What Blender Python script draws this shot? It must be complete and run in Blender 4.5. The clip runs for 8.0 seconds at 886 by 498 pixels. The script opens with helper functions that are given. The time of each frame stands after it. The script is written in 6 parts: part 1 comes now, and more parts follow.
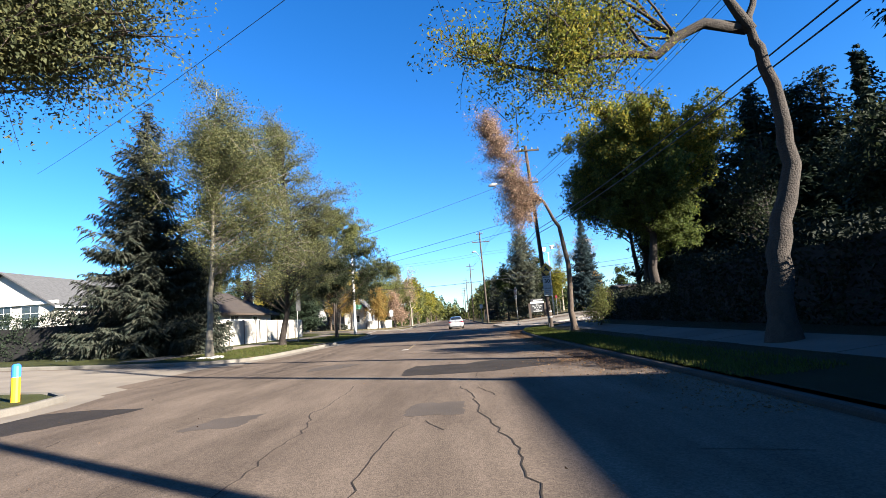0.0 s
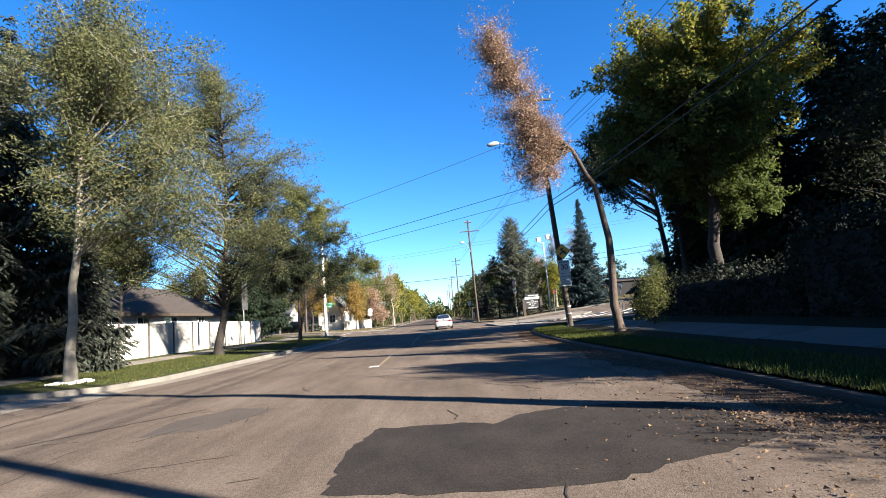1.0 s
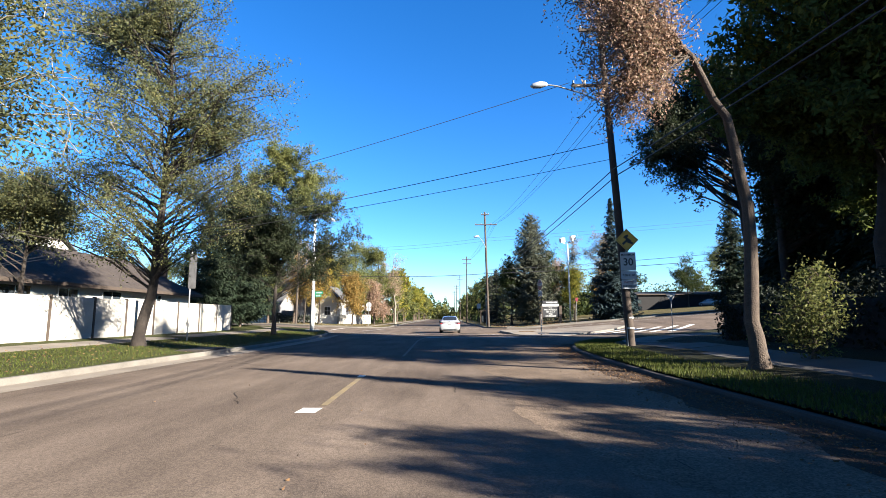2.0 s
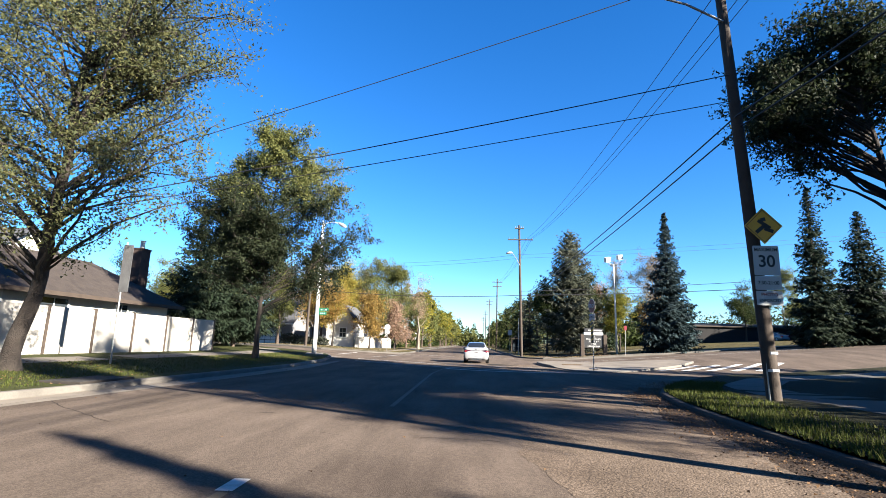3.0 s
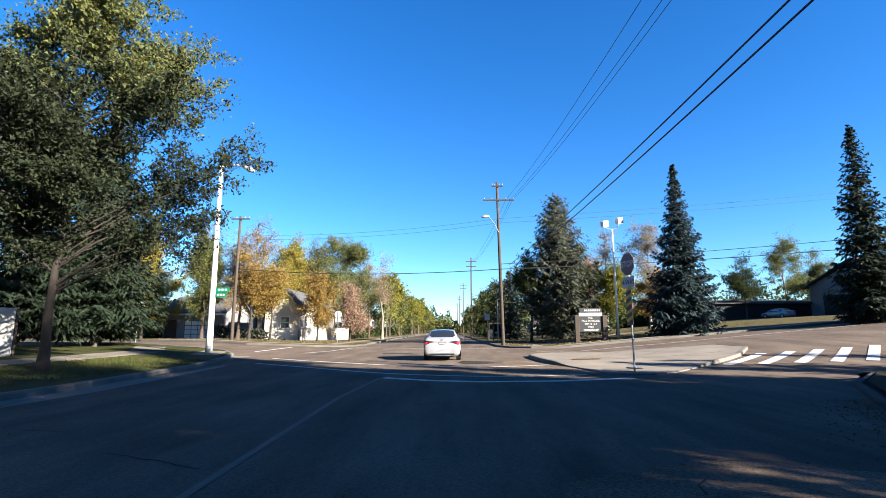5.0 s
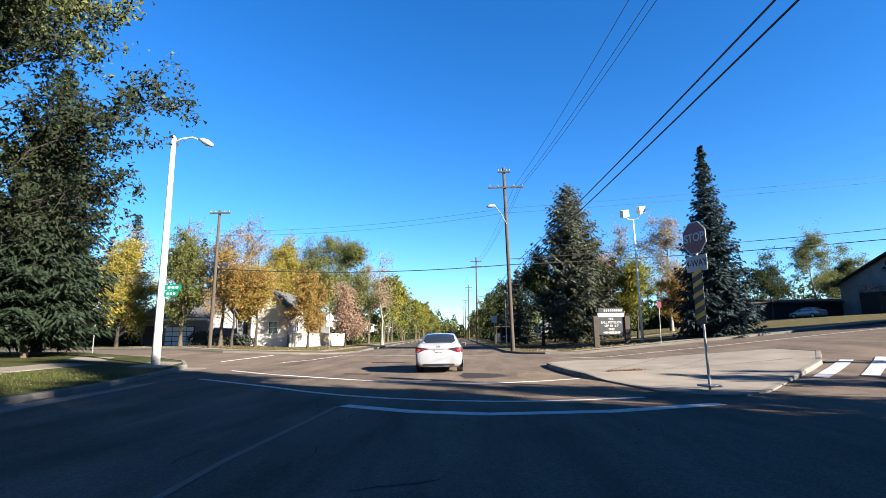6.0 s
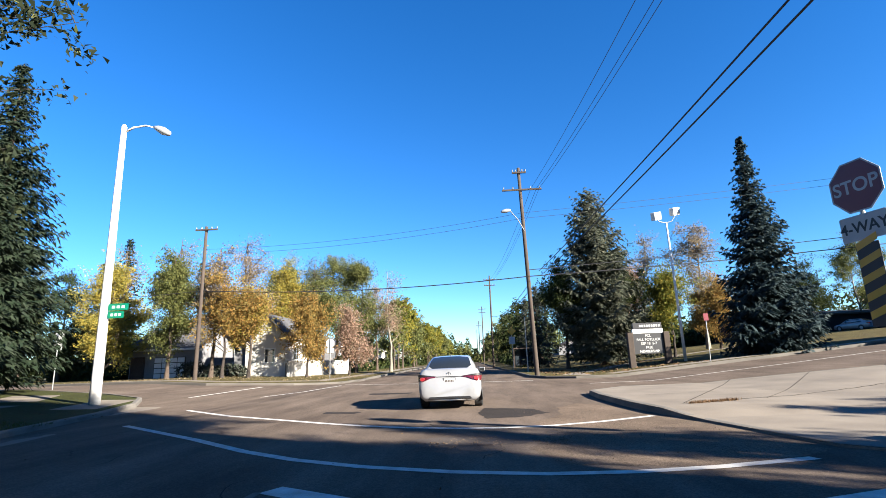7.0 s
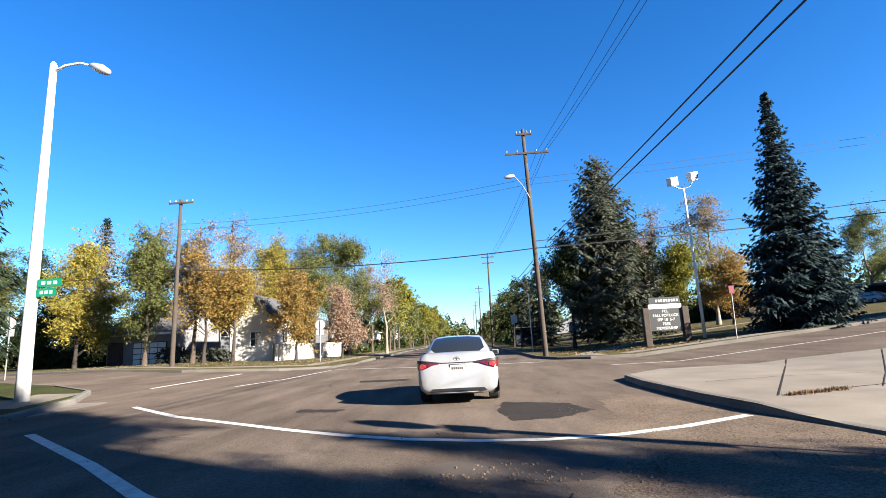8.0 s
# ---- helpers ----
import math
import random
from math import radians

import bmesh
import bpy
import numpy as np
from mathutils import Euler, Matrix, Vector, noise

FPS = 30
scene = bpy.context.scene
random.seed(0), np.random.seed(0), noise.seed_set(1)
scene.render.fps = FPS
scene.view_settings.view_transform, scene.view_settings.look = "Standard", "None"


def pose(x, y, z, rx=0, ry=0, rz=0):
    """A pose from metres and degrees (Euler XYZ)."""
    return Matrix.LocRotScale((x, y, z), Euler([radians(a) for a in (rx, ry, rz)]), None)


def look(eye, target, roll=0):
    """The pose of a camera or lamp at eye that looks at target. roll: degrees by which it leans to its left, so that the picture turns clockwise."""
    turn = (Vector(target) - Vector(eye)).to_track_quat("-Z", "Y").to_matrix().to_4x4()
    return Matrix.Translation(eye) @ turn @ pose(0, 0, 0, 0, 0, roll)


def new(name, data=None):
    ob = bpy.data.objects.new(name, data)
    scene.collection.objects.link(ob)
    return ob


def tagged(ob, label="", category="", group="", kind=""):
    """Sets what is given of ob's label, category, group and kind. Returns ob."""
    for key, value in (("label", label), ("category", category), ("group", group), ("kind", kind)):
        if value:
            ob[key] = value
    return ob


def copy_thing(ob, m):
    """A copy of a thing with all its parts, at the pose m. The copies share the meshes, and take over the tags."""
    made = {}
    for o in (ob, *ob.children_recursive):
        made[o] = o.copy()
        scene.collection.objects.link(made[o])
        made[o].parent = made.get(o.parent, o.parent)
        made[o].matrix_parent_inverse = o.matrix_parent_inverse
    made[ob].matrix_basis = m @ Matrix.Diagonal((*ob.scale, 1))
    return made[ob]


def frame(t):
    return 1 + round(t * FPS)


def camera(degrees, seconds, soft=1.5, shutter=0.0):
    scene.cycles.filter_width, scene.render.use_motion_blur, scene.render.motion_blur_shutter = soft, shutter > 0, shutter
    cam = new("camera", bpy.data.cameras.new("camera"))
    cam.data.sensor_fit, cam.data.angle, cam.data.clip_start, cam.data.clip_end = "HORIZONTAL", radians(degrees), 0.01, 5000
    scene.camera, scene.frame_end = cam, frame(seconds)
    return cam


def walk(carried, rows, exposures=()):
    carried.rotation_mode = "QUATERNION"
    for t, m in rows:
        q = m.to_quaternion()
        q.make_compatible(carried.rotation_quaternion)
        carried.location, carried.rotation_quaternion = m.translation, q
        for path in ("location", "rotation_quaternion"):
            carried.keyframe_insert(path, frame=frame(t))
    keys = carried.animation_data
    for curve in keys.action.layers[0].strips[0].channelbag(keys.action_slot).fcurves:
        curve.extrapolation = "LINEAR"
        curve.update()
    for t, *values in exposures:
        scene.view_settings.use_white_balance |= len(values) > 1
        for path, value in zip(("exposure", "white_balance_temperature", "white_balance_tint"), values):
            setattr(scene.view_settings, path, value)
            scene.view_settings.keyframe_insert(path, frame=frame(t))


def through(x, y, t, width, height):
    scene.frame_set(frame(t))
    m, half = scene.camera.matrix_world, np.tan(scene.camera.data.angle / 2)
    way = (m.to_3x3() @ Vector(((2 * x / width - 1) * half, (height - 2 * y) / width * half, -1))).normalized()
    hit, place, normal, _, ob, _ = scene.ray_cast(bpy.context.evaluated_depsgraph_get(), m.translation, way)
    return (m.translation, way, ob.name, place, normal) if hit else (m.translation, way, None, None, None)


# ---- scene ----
from mathutils.geometry import delaunay_2d_cdt

cam = camera(82.75, 8.0, soft=0.8, shutter=0.0)
# seconds, place, tilt up, lean, heading
PATH = [
    (0.0, 0.0, 0.0, 1.344, 7.87, 4.15, 1.64),
    (0.5, -0.214, 4.343, 1.338, 8.51, 5.29, 0.88),
    (1.0, -0.427, 8.503, 1.356, 7.57, 4.86, -0.22),
    (2.5, -0.561, 20.315, 1.34, 8.06, -1.82, 1.61),
    (3.0, -0.367, 23.801, 1.313, 10.62, -1.56, 3.5),
    (3.5, -0.154, 27.055, 1.355, 10.68, -1.22, 2.77),
    (4.0, -0.041, 30.167, 1.374, 10.44, -0.53, 2.76),
    (4.5, 0.027, 33.016, 1.36, 10.73, 0.78, 1.83),
    (5.0, 0.143, 35.636, 1.375, 9.28, 0.22, 0.75),
    (6.5, 0.493, 43.055, 1.337, 10.95, 1.29, 2.17),
    (7.0, 0.383, 45.307, 1.301, 12.56, 2.16, 3.03),
    (7.5, 0.248, 47.218, 1.283, 12.66, 3.41, 3.69),
    (8.0, 0.0, 48.566, 1.339, 10.4, 2.99, 2.59),
]
walk(cam, [(t, pose(x, y, z, 90 + tilt, lean, heading)) for t, x, y, z, tilt, lean, heading in PATH],
     exposures=[(0.0, 2.86), (2.5, 2.92), (5.0, 2.84), (8.0, 2.76)])

# ---- light ----
SUN_EL = 22.0
SUN_DIR = Vector((0.846, -0.533, math.tan(radians(SUN_EL)))).normalized()
world = bpy.data.worlds.new("sky")
scene.world = world
world.use_nodes = True
wn = world.node_tree.nodes
sky = wn.new("ShaderNodeTexSky")
sky.sky_type = "NISHITA"
sky.sun_disc = False
sky.sun_elevation = radians(SUN_EL)
sky.sun_rotation = math.atan2(SUN_DIR.x, SUN_DIR.y)
sky.air_density, sky.dust_density, sky.ozone_density = 1.0, 0.0, 3.0
sky.altitude = 700
wn["Background"].inputs["Strength"].default_value = 0.053
deep = wn.new("ShaderNodeHueSaturation")
deep.inputs["Saturation"].default_value = 1.3
world.node_tree.links.new(sky.outputs[0], deep.inputs["Color"])
tint = wn.new("ShaderNodeMix")
tint.data_type, tint.blend_type = "RGBA", "MULTIPLY"
tint.inputs[0].default_value = 1.0
tint.inputs[7].default_value = (0.495, 0.617, 0.765, 1)
world.node_tree.links.new(deep.outputs[0], tint.inputs[6])
world.node_tree.links.new(tint.outputs[2], wn["Background"].inputs["Color"])
sun = new("sun", bpy.data.lights.new("sun", "SUN"))
sun.data.energy, sun.data.angle, sun.data.color = 5.0, radians(0.6), (1.0, 0.93, 0.82)
sun.matrix_world = look(SUN_DIR * 60, (0, 0, 0))


# ---- materials ----
def mat(name, base, rough=0.8, metal=0.0, dark=None, scale=4.0, amount=0.5, fine=60.0, bump=0.15, bump_d=0.02, spec=0.3):
    """A surface with two scales of variation between base and dark, and a fine relief."""
    m = bpy.data.materials.new(name)
    m.use_nodes = True
    nt = m.node_tree
    n, l = nt.nodes, nt.links
    p = n["Principled BSDF"]
    p.inputs["Roughness"].default_value = rough
    p.inputs["Metallic"].default_value = metal
    p.inputs["Specular IOR Level"].default_value = spec
    dark = dark or tuple(c * 0.7 for c in base)
    co = n.new("ShaderNodeTexCoord")
    a = n.new("ShaderNodeTexNoise")
    a.inputs["Scale"].default_value = scale
    a.inputs["Detail"].default_value = 5
    b = n.new("ShaderNodeTexNoise")
    b.inputs["Scale"].default_value = fine
    b.inputs["Detail"].default_value = 3
    l.new(co.outputs["Object"], a.inputs["Vector"])
    l.new(co.outputs["Object"], b.inputs["Vector"])
    mx = n.new("ShaderNodeMath")
    mx.operation = "MULTIPLY_ADD"
    mx.inputs[1].default_value = 0.4
    l.new(b.outputs["Fac"], mx.inputs[0])
    l.new(a.outputs["Fac"], mx.inputs[2])
    r = n.new("ShaderNodeValToRGB")
    r.color_ramp.elements[0].position, r.color_ramp.elements[1].position = 0.7 - amount * 0.5, 0.7 + amount * 0.4
    r.color_ramp.elements[0].color, r.color_ramp.elements[1].color = (*dark, 1), (*base, 1)
    l.new(mx.outputs[0], r.inputs["Fac"])
    l.new(r.outputs["Color"], p.inputs["Base Color"])
    if bump:
        bp = n.new("ShaderNodeBump")
        bp.inputs["Strength"].default_value, bp.inputs["Distance"].default_value = bump, bump_d
        l.new(b.outputs["Fac"], bp.inputs["Height"])
        l.new(bp.outputs["Normal"], p.inputs["Normal"])
    return m


def plain(name, base, rough=0.5, metal=0.0, coat=0.0, spec=0.5):
    m = mat(name, base, rough, metal, tuple(c * 0.85 for c in base), 3.0, 0.6, 40.0, 0.03, 0.005, spec)
    m.node_tree.nodes["Principled BSDF"].inputs["Coat Weight"].default_value = coat
    return m


def foliage(name, *colours, through=0.35):
    """Leaves: one colour each, picked along the list, partly letting the light through."""
    m = bpy.data.materials.new(name)
    m.use_nodes = True
    n, l = m.node_tree.nodes, m.node_tree.links
    g = n.new("ShaderNodeNewGeometry")
    r = n.new("ShaderNodeValToRGB")
    r.color_ramp.interpolation = "LINEAR"
    while len(r.color_ramp.elements) < len(colours):
        r.color_ramp.elements.new(0.5)
    for i, c in enumerate(colours):
        r.color_ramp.elements[i].position = i / max(1, len(colours) - 1)
        r.color_ramp.elements[i].color = (*c, 1)
    l.new(g.outputs["Random Per Island"], r.inputs["Fac"])
    p = n["Principled BSDF"]
    p.inputs["Roughness"].default_value = 0.7
    p.inputs["Specular IOR Level"].default_value = 0.12
    l.new(r.outputs["Color"], p.inputs["Base Color"])
    t = n.new("ShaderNodeBsdfTranslucent")
    l.new(r.outputs["Color"], t.inputs["Color"])
    mix = n.new("ShaderNodeMixShader")
    mix.inputs[0].default_value = through
    l.new(p.outputs[0], mix.inputs[1])
    l.new(t.outputs[0], mix.inputs[2])
    l.new(mix.outputs[0], n["Material Output"].inputs["Surface"])
    return m


def glass(name, tint=(0.02, 0.025, 0.03), rough=0.03):
    m = bpy.data.materials.new(name)
    m.use_nodes = True
    p = m.node_tree.nodes["Principled BSDF"]
    p.inputs["Base Color"].default_value = (*tint, 1)
    p.inputs["Roughness"].default_value = rough
    p.inputs["Specular IOR Level"].default_value = 0.8
    return m


M_ASPHALT = mat("asphalt", (0.107, 0.083, 0.065), 0.92, dark=(0.059, 0.045, 0.036), scale=0.30, amount=0.75, fine=70, bump=0.6, bump_d=0.012, spec=0.05)


def weathered(m, stretch, streak, chips):
    """Adds wheel-worn streaks along the street and a scatter of pale and dark stone chips."""
    n, l = m.node_tree.nodes, m.node_tree.links
    p = n["Principled BSDF"]
    src = p.inputs["Base Color"].links[0].from_socket
    co = n.new("ShaderNodeTexCoord")
    mp = n.new("ShaderNodeMapping")
    mp.inputs["Scale"].default_value = stretch
    l.new(co.outputs["Object"], mp.inputs["Vector"])
    a = n.new("ShaderNodeTexNoise")
    a.inputs["Scale"].default_value, a.inputs["Detail"].default_value, a.inputs["Roughness"].default_value = 1.0, 6, 0.65
    l.new(mp.outputs[0], a.inputs["Vector"])
    ra = n.new("ShaderNodeMapRange")
    ra.inputs[1].default_value, ra.inputs[2].default_value, ra.inputs[3].default_value, ra.inputs[4].default_value = 0.36, 0.66, 1 - streak, 1 + streak
    l.new(a.outputs["Fac"], ra.inputs[0])
    v = n.new("ShaderNodeTexVoronoi")
    v.inputs["Scale"].default_value = 55
    l.new(co.outputs["Object"], v.inputs["Vector"])
    sep = n.new("ShaderNodeSeparateColor")
    l.new(v.outputs["Color"], sep.inputs[0])
    rb = n.new("ShaderNodeMapRange")
    rb.inputs[1].default_value, rb.inputs[2].default_value, rb.inputs[3].default_value, rb.inputs[4].default_value = 0, 1, 1 - chips, 1 + chips
    l.new(sep.outputs[0], rb.inputs[0])
    mul = n.new("ShaderNodeMath")
    mul.operation = "MULTIPLY"
    l.new(ra.outputs[0], mul.inputs[0])
    l.new(rb.outputs[0], mul.inputs[1])
    mx = n.new("ShaderNodeVectorMath")
    mx.operation = "SCALE"
    l.new(src, mx.inputs[0])
    l.new(mul.outputs[0], mx.inputs["Scale"])
    l.new(mx.outputs[0], p.inputs["Base Color"])
    return m


weathered(M_ASPHALT, (0.9, 0.16, 1.0), 0.26, 0.24)
M_PATCH = mat("asphalt_patch", (0.022, 0.018, 0.015), 0.93, dark=(0.013, 0.010, 0.009), scale=1.3, amount=0.8, fine=60, bump=0.5, bump_d=0.012, spec=0.12)
weathered(M_PATCH, (1.6, 1.2, 1.0), 0.2, 0.3)
M_COARSE = mat("coarse_asphalt", (0.118, 0.089, 0.066), 0.95, dark=(0.066, 0.049, 0.037), scale=0.9, amount=0.8, fine=40, bump=0.6, bump_d=0.02, spec=0.05)
weathered(M_COARSE, (0.9, 0.6, 1.0), 0.2, 0.4)
M_OLDPATCH = mat("old_asphalt_patch", (0.061, 0.048, 0.040), 0.92, dark=(0.038, 0.031, 0.026), scale=1.1, amount=0.8, fine=60, bump=0.5, bump_d=0.01, spec=0.15)
M_CRACK = mat("crack", (0.028, 0.022, 0.018), 0.95, scale=3, fine=50, bump=0.3, spec=0.1)
M_CONCRETE = mat("concrete", (0.150, 0.126, 0.098), 0.9, dark=(0.096, 0.079, 0.062), scale=0.8, fine=40, bump=0.25, bump_d=0.006)
M_OLDCONCRETE = mat("old_concrete", (0.080, 0.071, 0.061), 0.92, dark=(0.043, 0.038, 0.032), scale=0.9, amount=0.8, fine=40, bump=0.3, bump_d=0.008)
# Right lawn: sparse brownish grass with the tree shade put into its colour.
M_SHADETHINGRASS = mat("shade_thin_lawn", (0.017, 0.018, 0.006), 0.92, dark=(0.010, 0.009, 0.006), scale=1.3, amount=0.9, fine=50, bump=0.9, bump_d=0.05, spec=0.1)
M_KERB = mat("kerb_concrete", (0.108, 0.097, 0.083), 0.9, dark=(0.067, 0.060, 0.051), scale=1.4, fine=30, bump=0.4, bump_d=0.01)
M_DIRTYSHADEDKERB = mat("dirty_shaded_kerb", (0.032, 0.026, 0.021), 0.95, dark=(0.014, 0.012, 0.010), scale=1.2, fine=30, bump=0.5, bump_d=0.02)
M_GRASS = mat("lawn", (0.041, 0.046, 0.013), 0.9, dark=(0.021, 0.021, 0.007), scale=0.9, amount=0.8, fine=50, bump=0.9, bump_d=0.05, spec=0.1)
M_DRYGRASS = mat("dry_lawn", (0.079, 0.063, 0.024), 0.9, dark=(0.040, 0.034, 0.012), scale=0.7, amount=0.8, fine=50, bump=0.9, bump_d=0.05, spec=0.1)
M_SOIL = mat("far_ground", (0.056, 0.051, 0.024), 0.95, dark=(0.028, 0.028, 0.012), scale=0.05, fine=4, bump=0.3)
M_DIRT = mat("gutter_dirt", (0.046, 0.031, 0.022), 0.95, dark=(0.020, 0.014, 0.010), scale=1.6, amount=0.9, fine=45, bump=0.9, bump_d=0.03, spec=0.1)
M_PAINT = mat("road_paint", (0.493, 0.476, 0.442), 0.75, dark=(0.230, 0.200, 0.170), scale=5, amount=0.8, fine=70, bump=0.2)
M_YELLOW = mat("worn_yellow_paint", (0.158, 0.115, 0.051), 0.85, dark=(0.068, 0.053, 0.041), scale=2.2, amount=1.0, fine=60, bump=0.2)
M_FAINT = mat("faint_paint", (0.107, 0.089, 0.068), 0.85, dark=(0.068, 0.054, 0.044), scale=2.2, amount=1.0, fine=60, bump=0.2)
M_BARK = mat("bark", (0.068, 0.049, 0.036), 0.95, dark=(0.024, 0.018, 0.014), scale=6, amount=0.8, fine=35, bump=1.0, bump_d=0.04)
M_DARKBARK = mat("dark_bark", (0.037, 0.029, 0.023), 0.95, dark=(0.014, 0.011, 0.010), scale=7, amount=0.8, fine=30, bump=1.0, bump_d=0.05)
M_PALEBARK = mat("pale_bark", (0.166, 0.146, 0.115), 0.9, dark=(0.079, 0.068, 0.051), scale=6, amount=0.7, fine=35, bump=0.6, bump_d=0.02)
M_WOODPOLE = mat("weathered_pole", (0.046, 0.034, 0.026), 0.9, dark=(0.020, 0.015, 0.012), scale=3, amount=0.8, fine=30, bump=0.5)
M_STEEL = mat("galvanised_steel", (0.279, 0.279, 0.274), 0.45, metal=0.7, scale=4, fine=40, bump=0.05)
M_WHITEPOLE = mat("white_pole_paint", (0.531, 0.518, 0.491), 0.55, dark=(0.412, 0.398, 0.372), scale=2, fine=30, bump=0.05)
M_WIRE = plain("wire_black", (0.008, 0.008, 0.009), 0.6)
M_FENCE = mat("white_fence_paint", (0.285, 0.268, 0.240), 0.8, dark=(0.200, 0.186, 0.163), scale=1.2, fine=20, bump=0.15)
M_POST = mat("dark_fence_post", (0.040, 0.029, 0.022), 0.85, scale=3, fine=30)
M_STUCCO = mat("white_stucco", (0.420, 0.400, 0.360), 0.9, dark=(0.330, 0.312, 0.280), scale=0.8, fine=60, bump=0.4, bump_d=0.006)
M_TRIM = plain("white_trim", (0.511, 0.504, 0.485), 0.5)
M_SHINGLE = mat("brown_shingle", (0.034, 0.026, 0.021), 0.95, dark=(0.018, 0.013, 0.011), scale=3, fine=20, bump=0.8, bump_d=0.03)
M_GREYSHINGLE = mat("grey_shingle", (0.063, 0.063, 0.065), 0.95, dark=(0.036, 0.036, 0.038), scale=3, fine=20, bump=0.8, bump_d=0.03)
M_BRICK = mat("brown_brick", (0.043, 0.028, 0.022), 0.9, dark=(0.024, 0.015, 0.013), scale=4, fine=18, bump=0.6, bump_d=0.02)
M_SIDING = mat("grey_siding", (0.138, 0.138, 0.143), 0.8, scale=1, fine=15)
M_DARKWALLHOLLOW = mat("dark_wall_and_hollow", (0.010, 0.009, 0.009), 0.9, scale=1.5, fine=15)
M_GLASS = glass("window_glass")
M_SIGNWHITE = plain("sign_white", (0.317, 0.317, 0.309), 0.4)
M_SIGNBLACK = plain("sign_black", (0.007, 0.007, 0.008), 0.5)
M_SIGNYELLOW = plain("sign_yellow", (0.498, 0.262, 0.013), 0.4)
# Darker than sign paint: the stop sign's shade is put into this red.
M_SIGNRED = plain("sign_red", (0.107, 0.006, 0.011), 0.4)
M_SIGNGREEN = plain("sign_green", (0.000, 0.114, 0.063), 0.4)
M_SIGNBACK = plain("sign_back", (0.343, 0.349, 0.355), 0.45, 0.4)
M_RUBBER = plain("rubber", (0.008, 0.008, 0.008), 0.8)
M_CARWHITE = plain("car_white_paint", (0.178, 0.180, 0.186), 0.3, 0.0, 0.8)
M_CARGLASS = glass("car_glass", (0.011, 0.013, 0.014), 0.02)
M_BRAKE = plain("lit_brake_lens", (0.200, 0.012, 0.016), 0.2, 0.0, 1.0)
M_BRAKE.node_tree.nodes["Principled BSDF"].inputs["Emission Color"].default_value = (1.0, 0.05, 0.05, 1)
M_BRAKE.node_tree.nodes["Principled BSDF"].inputs["Emission Strength"].default_value = 0.05
M_LENSRED = plain("red_lens", (0.066, 0.004, 0.007), 0.15, 0.0, 1.0)
M_BLACKPLASTIC = plain("black_plastic", (0.004, 0.004, 0.005), 0.5)
M_CHROME = plain("chrome", (0.675, 0.675, 0.684), 0.15, 1.0)

L_GREYGREEN = foliage("leaf_grey_green", (0.054, 0.064, 0.033), (0.083, 0.091, 0.043), (0.120, 0.119, 0.049), (0.068, 0.078, 0.037), (0.149, 0.137, 0.053), through=0.6)
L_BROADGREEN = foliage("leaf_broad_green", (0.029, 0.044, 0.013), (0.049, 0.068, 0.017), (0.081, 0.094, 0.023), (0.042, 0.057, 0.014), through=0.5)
L_PINE = foliage("needle_grey_green", (0.034, 0.042, 0.030), (0.054, 0.060, 0.042), (0.078, 0.078, 0.054), through=0.3)
L_OLIVE = foliage("leaf_olive", (0.057, 0.070, 0.023), (0.086, 0.094, 0.029), (0.114, 0.112, 0.036), (0.073, 0.086, 0.026), through=0.45)
L_DEEP = foliage("leaf_deep_green", (0.012, 0.020, 0.007), (0.020, 0.029, 0.008), (0.032, 0.040, 0.009))
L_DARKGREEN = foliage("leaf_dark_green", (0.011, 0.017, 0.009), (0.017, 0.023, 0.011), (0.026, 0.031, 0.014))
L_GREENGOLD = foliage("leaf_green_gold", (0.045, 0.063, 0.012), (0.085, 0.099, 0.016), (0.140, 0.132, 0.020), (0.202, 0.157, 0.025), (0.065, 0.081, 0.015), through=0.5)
L_YELLOW = foliage("leaf_yellow", (0.168, 0.152, 0.034), (0.241, 0.193, 0.034), (0.280, 0.211, 0.038), (0.140, 0.139, 0.034), (0.190, 0.159, 0.045), through=0.5)
L_ORANGE = foliage("leaf_orange", (0.180, 0.103, 0.034), (0.240, 0.134, 0.036), (0.204, 0.139, 0.038), (0.138, 0.110, 0.036), (0.168, 0.120, 0.041), through=0.5)
L_RUST = foliage("leaf_rust", (0.130, 0.071, 0.046), (0.203, 0.125, 0.088), (0.244, 0.169, 0.125), (0.096, 0.079, 0.040))
L_TAN = foliage("leaf_tan", (0.163, 0.122, 0.073), (0.194, 0.147, 0.088), (0.131, 0.100, 0.065), through=0.45)
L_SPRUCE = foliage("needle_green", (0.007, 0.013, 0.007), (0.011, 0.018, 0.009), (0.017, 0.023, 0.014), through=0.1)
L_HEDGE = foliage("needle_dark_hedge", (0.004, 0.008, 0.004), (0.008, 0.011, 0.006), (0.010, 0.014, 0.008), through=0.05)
L_BLUESPRUCE = foliage("needle_blue_green", (0.011, 0.021, 0.022), (0.018, 0.030, 0.032), (0.027, 0.041, 0.042), through=0.2)
L_DRYNEEDLE = foliage("needle_brown_green", (0.019, 0.026, 0.019), (0.032, 0.036, 0.027), (0.048, 0.048, 0.035), through=0.3)
L_BLADE = foliage("grass_blade", (0.028, 0.040, 0.007), (0.043, 0.054, 0.009), (0.061, 0.061, 0.017))
L_FALLEN = foliage("fallen_leaf", (0.067, 0.035, 0.017), (0.114, 0.067, 0.033), (0.050, 0.027, 0.014), through=0.05)


